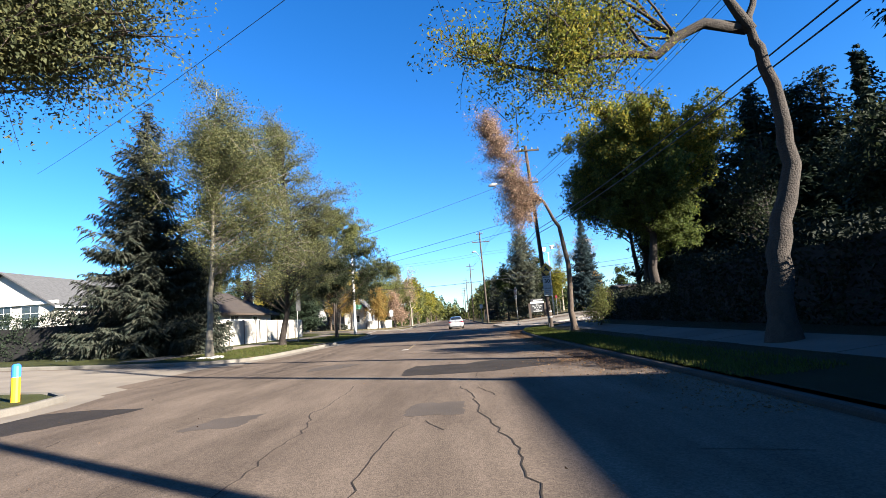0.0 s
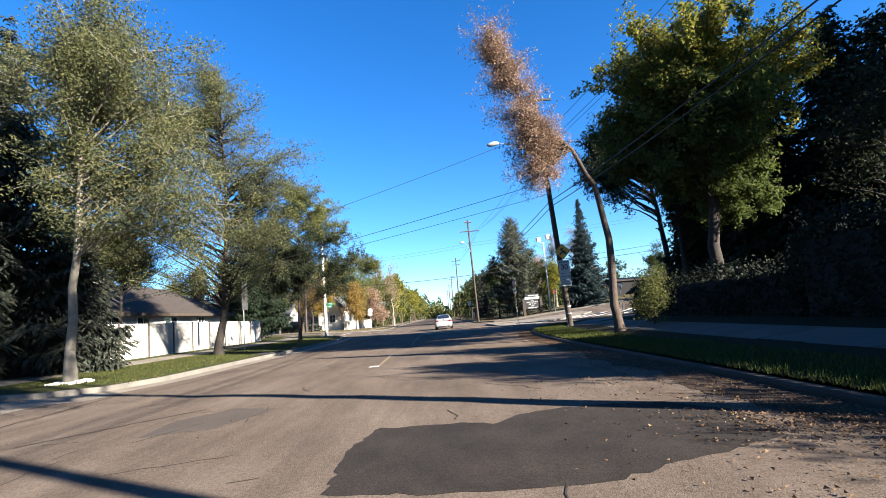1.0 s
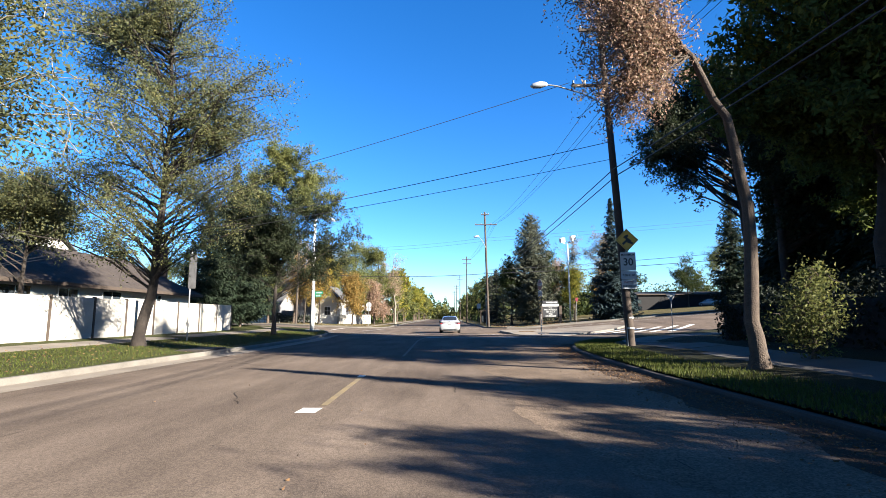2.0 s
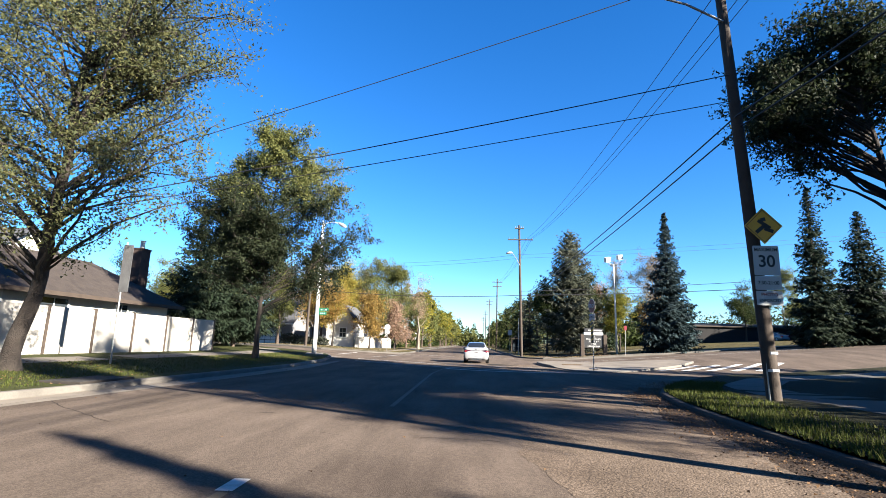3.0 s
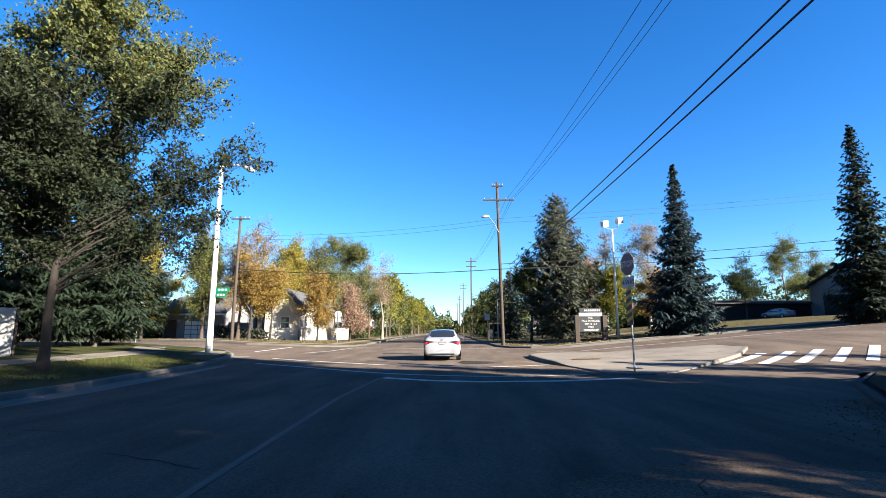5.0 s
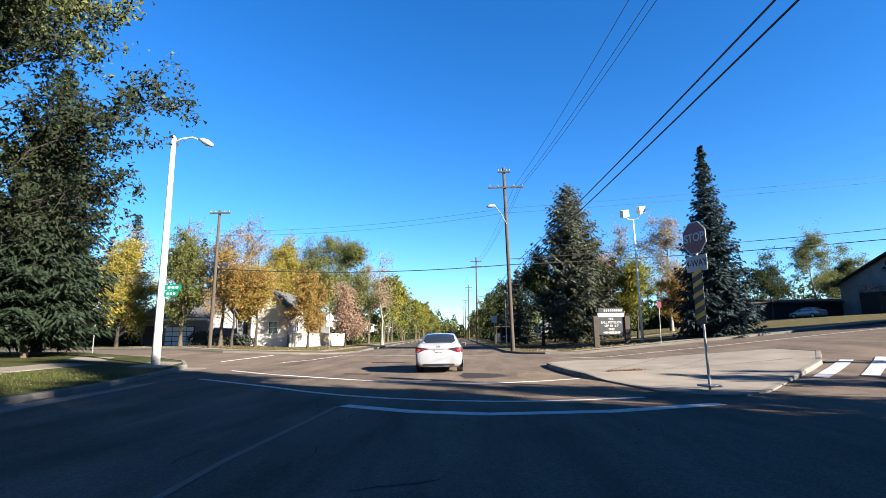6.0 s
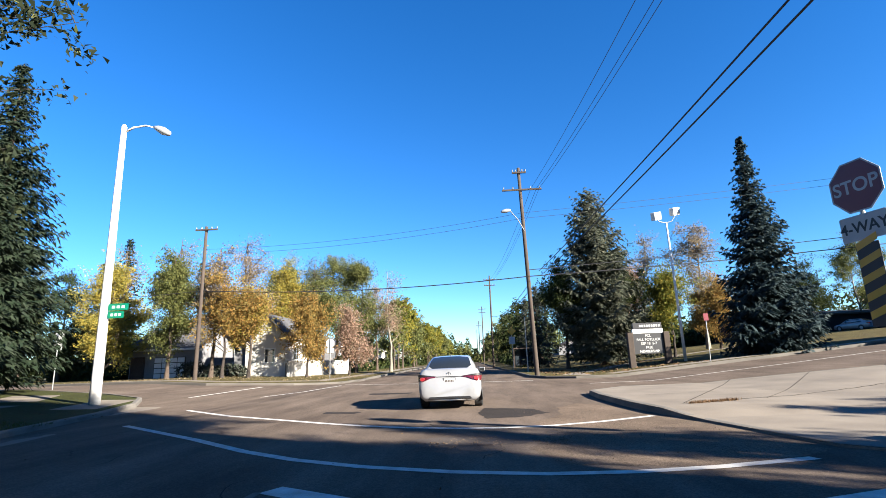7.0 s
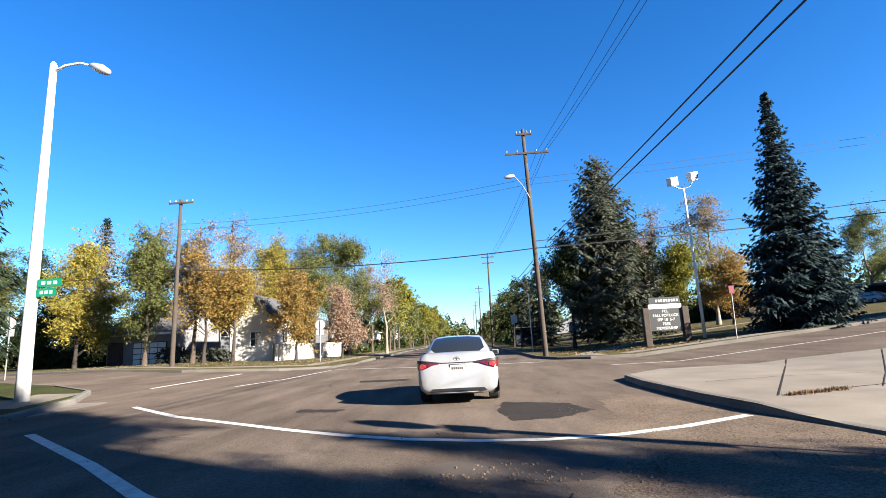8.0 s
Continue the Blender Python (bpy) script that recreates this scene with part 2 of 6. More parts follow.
# ---- mesh helpers ----
def mesh(name, verts, faces, material, smooth=False):
    me = bpy.data.meshes.new(name)
    me.from_pydata([tuple(v) for v in verts], [], [tuple(f) for f in faces])
    me.materials.append(material)
    if smooth:
        me.polygons.foreach_set("use_smooth", [True] * len(me.polygons))
    me.update()
    return me


def part(name, geo, material, parent=None, label="", smooth=False):
    """geo: a bmesh or a pair of vertices and faces. One mesh object, under its parent."""
    if isinstance(geo, tuple):
        me = mesh(name, geo[0], geo[1], material, smooth)
    else:
        me = bpy.data.meshes.new(name)
        geo.to_mesh(me)
        geo.free()
        me.materials.append(material)
        if smooth:
            me.polygons.foreach_set("use_smooth", [True] * len(me.polygons))
    ob = new(name, me)
    if parent:
        ob.parent = parent
    if label:
        tagged(ob, label)
    return ob


def thing(name, m, label, category, group="", kind=""):
    ob = new(name)
    ob.matrix_basis = m
    return tagged(ob, label, category, group, kind)


def join(*geos):
    v, f = [], []
    for gv, gf in geos:
        o = len(v)
        v.extend(gv)
        f.extend([tuple(i + o for i in q) for q in gf])
    return v, f


def moved(geo, m):
    return [m @ Vector(v) for v in geo[0]], geo[1]


def box(x0, y0, z0, x1, y1, z1, bevel=0.0):
    if bevel:
        bm = bmesh.new()
        bmesh.ops.create_cube(bm, size=1.0)
        for v in bm.verts:
            v.co = Vector(((x0 + x1) / 2 + v.co.x * (x1 - x0), (y0 + y1) / 2 + v.co.y * (y1 - y0), (z0 + z1) / 2 + v.co.z * (z1 - z0)))
        bmesh.ops.bevel(bm, geom=bm.edges[:], offset=bevel, segments=2, affect="EDGES", profile=0.6)
        out = [v.co.copy() for v in bm.verts], [tuple(v.index for v in f.verts) for f in bm.faces]
        bm.free()
        return out
    v = [(x, y, z) for z in (z0, z1) for y in (y0, y1) for x in (x0, x1)]
    return v, [(0, 2, 3, 1), (4, 5, 7, 6), (0, 1, 5, 4), (2, 6, 7, 3), (0, 4, 6, 2), (1, 3, 7, 5)]


def tube(path, radii, n=8, caps=True):
    path = [Vector(p) for p in path]
    if not hasattr(radii, "__len__"):
        radii = [radii] * len(path)
    v, f = [], []
    for i, p in enumerate(path):
        d = (path[min(i + 1, len(path) - 1)] - path[max(i - 1, 0)]).normalized()
        u = d.cross(Vector((0.31, 0.95, 0.05))).normalized()
        w = d.cross(u)
        for k in range(n):
            a = 2 * math.pi * k / n
            v.append(p + (u * math.cos(a) + w * math.sin(a)) * radii[i])
    for i in range(len(path) - 1):
        for k in range(n):
            f.append((i * n + k, i * n + (k + 1) % n, (i + 1) * n + (k + 1) % n, (i + 1) * n + k))
    if caps:
        f.append(tuple(range(n - 1, -1, -1)))
        f.append(tuple(range((len(path) - 1) * n, len(path) * n)))
    return v, f


def slab(outline, y0, y1):
    """An outline in x and z, given depth along y."""
    n = len(outline)
    v = [(x, y0, z) for x, z in outline] + [(x, y1, z) for x, z in outline]
    f = [tuple(range(n)), tuple(range(2 * n - 1, n - 1, -1))]
    f += [(i, i + n, (i + 1) % n + n, (i + 1) % n) for i in range(n)]
    return v, f


def smooth01(a, b, x):
    t = min(1.0, max(0.0, (x - a) / (b - a)))
    return t * t * (3 - 2 * t)


def ground_z(x, y):
    """The lie of the land: level road, a slight bank on one side, a rise on the other past the crossing."""
    left = min(0.55, max(0.0, -x - 9.6) * 0.045)
    right = smooth01(50, 68, y) * min(3.0, max(0.0, x - 9.0) * 0.078) + (1 - smooth01(34, 41, y)) * min(0.35, max(0.0, x - 5.4) * 0.09)
    return left + right


def inside(poly, x, y):
    c = False
    j = len(poly) - 1
    for i in range(len(poly)):
        if (poly[i][1] > y) != (poly[j][1] > y) and x < (poly[j][0] - poly[i][0]) * (y - poly[i][1]) / (poly[j][1] - poly[i][1]) + poly[i][0]:
            c = not c
        j = i
    return c


def sheet(poly, step, lift):
    """A flat area that follows the ground."""
    xs, ys = [p[0] for p in poly], [p[1] for p in poly]
    pts = []
    for i, p in enumerate(poly):
        q = poly[(i + 1) % len(poly)]
        k = max(1, int(math.dist(p, q) / step))
        pts += [(p[0] + (q[0] - p[0]) * j / k, p[1] + (q[1] - p[1]) * j / k) for j in range(k)]
    n = len(pts)
    edges = [(i, (i + 1) % n) for i in range(n)]
    x = min(xs) + step * 0.5
    while x < max(xs):
        y = min(ys) + step * 0.5
        while y < max(ys):
            if inside(poly, x, y):
                pts.append((x, y))
            y += step
        x += step
    v, _, f, *_ = delaunay_2d_cdt([Vector(p) for p in pts], edges, [], 1, 1e-4)
    return [(p.x, p.y, ground_z(p.x, p.y) + lift) for p in v], [tuple(q) for q in f]


def densify(line, step):
    out = []
    for a, b in zip(line, line[1:]):
        k = max(1, int(math.dist(a, b) / step))
        out += [(a[0] + (b[0] - a[0]) * j / k, a[1] + (b[1] - a[1]) * j / k) for j in range(k)]
    return out + [line[-1]]


def offset(line, d):
    """The line moved d to its right-hand side."""
    out = []
    for i, p in enumerate(line):
        a, b = line[max(0, i - 1)], line[min(len(line) - 1, i + 1)]
        dx, dy = b[0] - a[0], b[1] - a[1]
        s = math.hypot(dx, dy)
        out.append((p[0] + d * dy / s, p[1] - d * dx / s))
    return out


def ribbon(line, width, lift, step=0.8):
    c = densify(line, step)
    a, b = offset(c, -width / 2), offset(c, width / 2)
    v = [(x, y, ground_z(x, y) + lift) for x, y in a] + [(x, y, ground_z(x, y) + lift) for x, y in b]
    n = len(a)
    return v, [(i, i + n, i + n + 1, i + 1) for i in range(n - 1)]


def island_drop(x, y):
    """The island's kerb sinks almost to the road where the crosswalk meets it."""
    return 0.3 + 0.7 * smooth01(55.6, 57.0, y) if x < 8.5 else 0.3 + 0.7 * smooth01(54.0, 57.0, y)


def kerb_strip(line, width=0.16, top=0.15, bottom=-0.1, step=1.0, drop=lambda x, y: 1.0):
    """A concrete kerb with a rounded road edge; the road lies to the line's right-hand side."""
    c = densify(line, step)
    prof = [(0.02, bottom), (0.0, top - 0.04), (-0.03, top - 0.005), (-0.06, top), (-width, top), (-width, bottom)]
    rings = [offset(c, d) for d, _ in prof]
    v, m = [], len(prof)
    for i in range(len(c)):
        for k, (_, h) in enumerate(prof):
            x, y = rings[k][i]
            v.append((x, y, ground_z(c[i][0], c[i][1]) + (h if h < 0 else h * drop(c[i][0], c[i][1]))))
    f = []
    for i in range(len(c) - 1):
        for k in range(m - 1):
            f.append((i * m + k, i * m + k + 1, (i + 1) * m + k + 1, (i + 1) * m + k))
    f += [tuple(range(m)), tuple(range(len(v) - 1, len(v) - 1 - m, -1))]
    return v, f


def structure(name, geo, material, label, category, smooth=False):
    return tagged(part(name, geo, material, None, "", smooth), label, category, "", "structure")


# ---- ground ----
KERB_L0 = [(-60, 13.5), (-14, 13.4), (-10.6, 13.2), (-9.75, 12.5), (-9.4, 11.0), (-9.35, -60)]
KERB_L = [(-10.6, 400), (-9.6, 130), (-8.6, 92), (-8.2, 86), (-8.8, 82), (-11.5, 79.6), (-17, 78.6), (-28, 82), (-70, 96)]
KERB_LN = [(-70, 86), (-28, 73), (-16, 68.2), (-13.2, 66.2), (-11.7, 63.6), (-10.7, 60.5), (-9.7, 55.5), (-9.0, 48), (-9.1, 42), (-9.3, 36), (-9.5, 33), (-9.7, 25.5), (-10.2, 23.4), (-11.4, 22.3), (-14, 21.8), (-60, 21.6)]
KERB_R = [(4.1, -60), (4.15, 12), (4.1, 20), (4.05, 28), (4.2, 33), (4.5, 36.6), (5.0, 39.2), (5.7, 41.0), (6.7, 42.8), (8.2, 45.6), (10.2, 48.7), (13, 51.6), (20, 56), (70, 74)]
KERB_FR = [(90, 84), (40, 80.5), (23, 78.4), (14, 77.4), (9, 76.4), (6.6, 76.4), (5.0, 77.6), (4.3, 80.5), (4.2, 130), (4.6, 400)]
ISLAND = [(4.4, 63.4), (4.25, 61.5), (4.3, 58.5), (4.45, 56.9), (4.75, 55.4), (5.0, 53.8), (5.2, 52.6), (5.8, 51.9), (6.6, 51.9), (7.6, 52.7), (9.5, 55.0), (13.5, 59.4), (15.6, 62.4), (15.2, 64.6), (10.5, 65.3), (6.0, 65.0)]

gx = [-2500, -900, -400, -200, -120, -80] + list(range(-60, 61, 6)) + [80, 120, 200, 400, 900, 2500]
gy = [-900, -300, -120, -60] + list(range(-40, 161, 8)) + [200, 300, 450, 700, 1200, 2500]
gv = [(x, y, ground_z(x, y) - 0.3) for y in gy for x in gx]
gf = [(j * len(gx) + i, j * len(gx) + i + 1, (j + 1) * len(gx) + i + 1, (j + 1) * len(gx) + i) for j in range(len(gy) - 1) for i in range(len(gx) - 1)]
structure("ground", (gv, gf), M_SOIL, "dry autumn ground reaching to the horizon", "ground")
road_area = [(-9.6, -60), (-9.6, 13.0), (-60, 13.0), (-60, 22.0), (-9.8, 22.6), (-9.3, 48), (-12, 64), (-16, 68.5), (-70, 87), (-70, 95.5), (-28, 81.6), (-17, 78.2), (-9, 81.5), (-8.3, 86), (-10.7, 400),
             (4.7, 400), (4.4, 80), (9, 76.1), (23, 78.1), (90, 83.8), (90, 80), (70, 74.3), (20, 56.3), (12.8, 51.9), (6.9, 42.9), (5.2, 39.2), (4.7, 36.6), (4.3, 28), (4.3, -60)]
structure("road", sheet(road_area, 2.0, 0.0), M_ASPHALT, "worn pinkish-grey asphalt street with cracks and patches", "road")
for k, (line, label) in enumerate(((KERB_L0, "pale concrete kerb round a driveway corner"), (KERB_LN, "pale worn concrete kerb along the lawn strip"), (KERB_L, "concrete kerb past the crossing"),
                                   (KERB_R, "dirty concrete kerb, coloured dark for shade, curving into the side street"), (KERB_FR, "concrete kerb past the crossing street"))):
    # Right kerb: gutter dirt plus tree shade, both put into one dark colour.
    structure("kerb", kerb_strip(list(reversed(line)), top=0.09 if line is KERB_R else 0.15), M_DIRTYSHADEDKERB if line is KERB_R else M_OLDCONCRETE if line in (KERB_L, KERB_FR) else M_KERB, label, "kerb")
structure("kerb", kerb_strip(densify(ISLAND + ISLAND[:1], 0.5), drop=island_drop), M_KERB, "worn concrete kerb round the traffic island", "kerb")
top_v, top_f = sheet(ISLAND, 0.7, 0.0)
structure("traffic_island", ([(x, y, z + 0.148 * island_drop(x, y) - 0.003) for x, y, z in top_v], top_f), M_CONCRETE, "pale concrete traffic island with cracked slabs", "traffic island")


def strip_between(line, d0, d1, lift, step=1.0):
    """The band from d0 to d1 beyond a kerb line, away from the road."""
    c = densify(line, step)
    a, b = offset(c, d0), offset(c, d1)
    v = [(x, y, ground_z(x, y) + lift) for x, y in a] + [(x, y, ground_z(x, y) + lift) for x, y in b]
    n = len(a)
    return v, [(i, i + n, i + n + 1, i + 1) for i in range(n - 1)]


def lawn(outline, material, label):
    structure("lawn", sheet(outline, 2.0, 0.13), material, label, "lawn")


lawn([(-60, 13.2), (-14, 13.1), (-10.7, 12.9), (-9.9, 12.3), (-9.55, 11), (-9.5, -60), (-60, -60)], M_GRASS, "green lawn beside the driveway")
lawn([(-60, 21.9), (-14, 22.1), (-11.5, 22.6), (-10.4, 23.6), (-9.9, 25.5), (-9.65, 33), (-9.25, 42), (-9.15, 48), (-9.85, 55.5), (-10.85, 60.5), (-11.85, 63.7), (-13.3, 66.0), (-16, 67.9), (-28, 72.7), (-60, 83)],
     M_GRASS, "green lawn strip with fallen leaves along the street")
lawn([(-8.4, 86), (-9, 82.2), (-11.6, 79.9), (-17, 78.9), (-28, 82.3), (-70, 96.3), (-90, 130), (-90, 400), (-10.8, 400), (-9.8, 130), (-8.8, 92)], M_DRYGRASS, "yellowed lawn with fallen leaves past the crossing")
lawn([(4.3, -60), (4.35, 12), (4.3, 20), (4.25, 28), (4.4, 33), (4.7, 36.5), (5.2, 39.0), (5.9, 40.8), (6.9, 42.6), (8.4, 45.4), (10.4, 48.5), (13.1, 51.4), (20, 55.7), (70, 73.5), (90, 40), (90, -60)], M_SHADETHINGRASS, "thin green lawn over soil beside the kerb, coloured dark for tree shade")
lawn([(90, 84.3), (40, 80.8), (23, 78.7), (14, 77.7), (9, 76.7), (6.7, 76.7), (5.2, 77.8), (4.5, 80.6), (4.4, 130), (4.8, 400), (120, 400)], M_DRYGRASS, "rising lawn with long tree shadows")

# concrete gutters beside the paler kerbs
structure("gutter", strip_between(KERB_LN[4:14], -0.02, -0.85, 0.004), M_CONCRETE, "pale concrete gutter beside the kerb", "gutter")
structure("gutter", strip_between(KERB_L0[2:], -0.02, -0.8, 0.004), M_CONCRETE, "pale concrete gutter beside the kerb", "gutter")

# pavements
def varied(m, low, high):
    """Each slab a little lighter or darker than the next."""
    n, l = m.node_tree.nodes, m.node_tree.links
    p = n["Principled BSDF"]
    src = p.inputs["Base Color"].links[0].from_socket
    info = n.new("ShaderNodeObjectInfo")
    ra = n.new("ShaderNodeMapRange")
    ra.inputs[3].default_value, ra.inputs[4].default_value = low, high
    l.new(info.outputs["Random"], ra.inputs[0])
    mx = n.new("ShaderNodeVectorMath")
    mx.operation = "SCALE"
    l.new(src, mx.inputs[0])
    l.new(ra.outputs[0], mx.inputs["Scale"])
    l.new(mx.outputs[0], p.inputs["Base Color"])
    return m


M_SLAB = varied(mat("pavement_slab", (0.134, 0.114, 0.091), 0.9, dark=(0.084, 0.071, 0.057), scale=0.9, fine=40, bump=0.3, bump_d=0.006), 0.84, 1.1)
# Right-hand slabs: the left slab colour at about 0.6, tree shade put in.
M_SHADESLAB = varied(mat("shade_slab", (0.079, 0.071, 0.061), 0.92, dark=(0.042, 0.038, 0.032), scale=0.9, amount=0.8, fine=40, bump=0.3, bump_d=0.008), 0.8, 1.12)


def slab_pavement(line, width, material, label, length=1.5):
    """A bed of dark joint sand with concrete slabs laid on it one by one."""
    root = structure("pavement", ribbon(line, width + 0.04, 0.105), M_SOIL, label, "pavement")
    c = densify(line, length)
    a, b = offset(c, width / 2), offset(c, -width / 2)
    rng = np.random.default_rng(len(c))
    for i in range(len(c) - 1):
        top = 0.137 + rng.normal() * 0.004
        q = []
        for p0, p1 in ((a[i], a[i + 1]), (b[i], b[i + 1])):
            for t in (0.008, 0.992):
                q.append((p0[0] + (p1[0] - p0[0]) * t, p0[1] + (p1[1] - p0[1]) * t))
        v = [(x, y, ground_z(x, y) + top) for x, y in q] + [(x, y, ground_z(x, y) + 0.06) for x, y in q]
        part("slab", (v, [(0, 1, 3, 2), (4, 6, 7, 5), (0, 4, 5, 1), (2, 3, 7, 6), (0, 2, 6, 4), (1, 5, 7, 3)]), material, root)


slab_pavement([(-15.2, 23.5), (-15.2, 40), (-15.0, 56), (-15.6, 62), (-18, 66.5)], 1.6, M_SLAB, "pale concrete pavement along the fence")
slab_pavement([(7.4, -6), (7.4, 20), (7.6, 30), (8.0, 38), (9.2, 42.5), (12.4, 47.2), (16, 50.5), (24, 55)], 1.6, M_SHADESLAB, "concrete pavement beside the hedge, darkened in colour for its deep shade")
structure("pavement", ribbon([(-13.3, 65.0), (-12.2, 61.2)], 1.3, 0.137), M_CONCRETE, "concrete corner pad round the street lamp", "pavement")
structure("pavement", ribbon([(7.0, 78.2), (14, 79.2), (23, 80.2), (40, 82.3)], 1.6, 0.137), M_CONCRETE, "concrete pavement along the rising lawn", "pavement")
structure("pavement", ribbon([(-11.2, 400), (-11.2, 130), (-10.6, 92), (-10.8, 84), (-17, 81), (-28, 84.5)], 1.5, 0.137), M_CONCRETE, "concrete pavement along the houses", "pavement")
structure("driveway", sheet([(-60, 13.7), (-12, 13.7), (-9.4, 12.9), (-9.4, 23.4), (-12.5, 21.4), (-60, 21.2)], 2.0, 0.006), M_CONCRETE, "pale concrete driveway apron joining the street", "driveway")

drain = thing("storm_drain", pose(-9.75, 36.2, 0.0), "dark concrete storm drain inlet set into the kerb", "storm drain")
part("lid_slab", box(-0.75, -0.95, 0.06, 0.32, 0.95, 0.21, 0.02), M_DIRTYSHADEDKERB, drain)
# The slot has no depth: a near-black plate paints the shade inside it.
part("opening", box(0.33, -0.7, 0.02, 0.35, 0.7, 0.13), M_DARKWALLHOLLOW, drain, "inlet slot, its unlit hollow painted as a dark plate")

# road paint
def paint(name, line, width, material, label):
    structure(name, ribbon(line, width, 0.02 if name == "crosswalk_bar" else 0.006, 0.5), material, label, "road marking")


paint("crossing_line", [(-10.45, 63.75), (-6.6, 60.0), (-3.1, 57.35), (-2.0, 56.6), (-0.95, 56.03), (0.1, 55.68), (1.0, 55.55), (2.0, 55.68), (3.0, 56.05), (4.2, 56.7)], 0.17, M_PAINT, "worn white crosswalk line")
paint("crossing_line", [(-8.4, 58.25), (-5.0, 55.3), (-3.3, 53.7), (-2.2, 52.85), (-1.1, 52.22), (0.1, 51.75), (1.2, 51.5), (2.2, 51.48), (3.2, 51.62), (4.45, 51.95)], 0.17, M_PAINT, "worn white crosswalk line")
paint("stop_line", [(-1.85, 51.1), (-0.4, 50.2), (1.0, 49.8), (3.2, 50.0), (5.5, 50.8)], 0.32, M_PAINT, "white stop line with chipped edges")
paint("centre_line", [(-2.46, 24.6), (-2.5, 28.3)], 0.11, M_YELLOW, "worn yellow centre line")
paint("centre_dash", [(-2.59, 24.0), (-2.57, 24.4)], 0.3, M_PAINT, "short white painted dash on the centre line")
paint("centre_dash", [(-2.52, 28.35), (-2.53, 28.75)], 0.16, M_PAINT, "short white painted dash on the centre line")
paint("centre_line", [(-2.05, 34.5), (-2.2, 46.5), (-1.95, 51.0)], 0.10, M_FAINT, "faint worn centre line")
paint("crossing_line", [(-10.4, 64.0), (-8.4, 72.0), (-8.0, 78.5)], 0.17, M_PAINT, "worn white crosswalk line")
paint("crossing_line", [(-8.0, 79.5), (-2, 76.5), (4, 75.8)], 0.17, M_PAINT, "white crosswalk line past the crossing")
paint("crossing_line", [(-12.3, 68.2), (-12.6, 77.0)], 0.17, M_PAINT, "white line across the side street")
paint("crossing_line", [(6.0, 70.4), (16, 71.6), (34, 75)], 0.15, M_PAINT, "white line along the rising side street")
for k in range(5):
    x = 11.3 + 1.5 * k
    paint("crosswalk_bar", [(x - 0.5, 55.7 + 0.1 * k), (x + 3.6, 60.1 + 0.2 * k)], 0.42, M_PAINT, "white crosswalk bar")


# ---- trees ----
def leaf_cloud(centres, size, rng, flat=0.0, aspect=0.55):
    """Small pointed leaves at the given centres."""
    n = len(centres)
    u = rng.normal(size=(n, 3))
    u[:, 2] *= 1 - flat
    u /= np.linalg.norm(u, axis=1)[:, None]
    w = rng.normal(size=(n, 3))
    w -= (w * u).sum(1)[:, None] * u
    w /= np.linalg.norm(w, axis=1)[:, None]
    s = size * rng.uniform(0.6, 1.35, n)[:, None]
    tri = np.stack([centres - u * s, centres + w * s * aspect + u * s * 0.55, centres - w * s * aspect + u * s * rng.uniform(0.6, 1.25, n)[:, None]], 1)
    return tri.reshape(-1, 3)


def leaves_mesh(name, verts, material):
    me = bpy.data.meshes.new(name)
    n = len(verts) // 3
    me.vertices.add(len(verts))
    me.vertices.foreach_set("co", np.ascontiguousarray(verts, dtype=np.float32).ravel())
    me.loops.add(n * 3)
    me.loops.foreach_set("vertex_index", np.arange(n * 3, dtype=np.int32))
    me.polygons.add(n)
    me.polygons.foreach_set("loop_start", np.arange(0, n * 3, 3, dtype=np.int32))
    me.materials.append(material)
    me.update(calc_edges=True)
    return me


def bend(a, b, sag, rng, n=6, jitter=0.08):
    a, b = Vector(a), Vector(b)
    out = []
    span = (b - a).length
    for i in range(n + 1):
        t = i / n
        p = a.lerp(b, t) + Vector((0, 0, sag * span * 4 * t * (1 - t)))
        if 0 < i < n:
            p += Vector(rng.normal(size=3)) * jitter * span / n
        out.append(p)
    return out


def along(path, t):
    k = t * (len(path) - 1)
    i = min(int(k), len(path) - 2)
    return path[i].lerp(path[i + 1], k - i)


def lobes(balls, n, r, seed):
    """Breaks each ball of a crown into a core and uneven tufts over its surface, more of them on top."""
    rng = np.random.default_rng(seed)
    out = []
    for x, y, z, a, b, c in balls:
        out.append((x, y, z, a * 0.68, b * 0.68, c * 0.68))
        for k in range(n):
            d = rng.normal(size=3)
            d[2] += 0.35
            d /= np.linalg.norm(d)
            q = rng.uniform(0.55, 0.85)
            w = r * rng.uniform(0.7, 1.25)
            out.append((x + d[0] * a * q, y + d[1] * b * q, z + d[2] * c * q, w, w, w * rng.uniform(0.8, 1.3)))
    return out


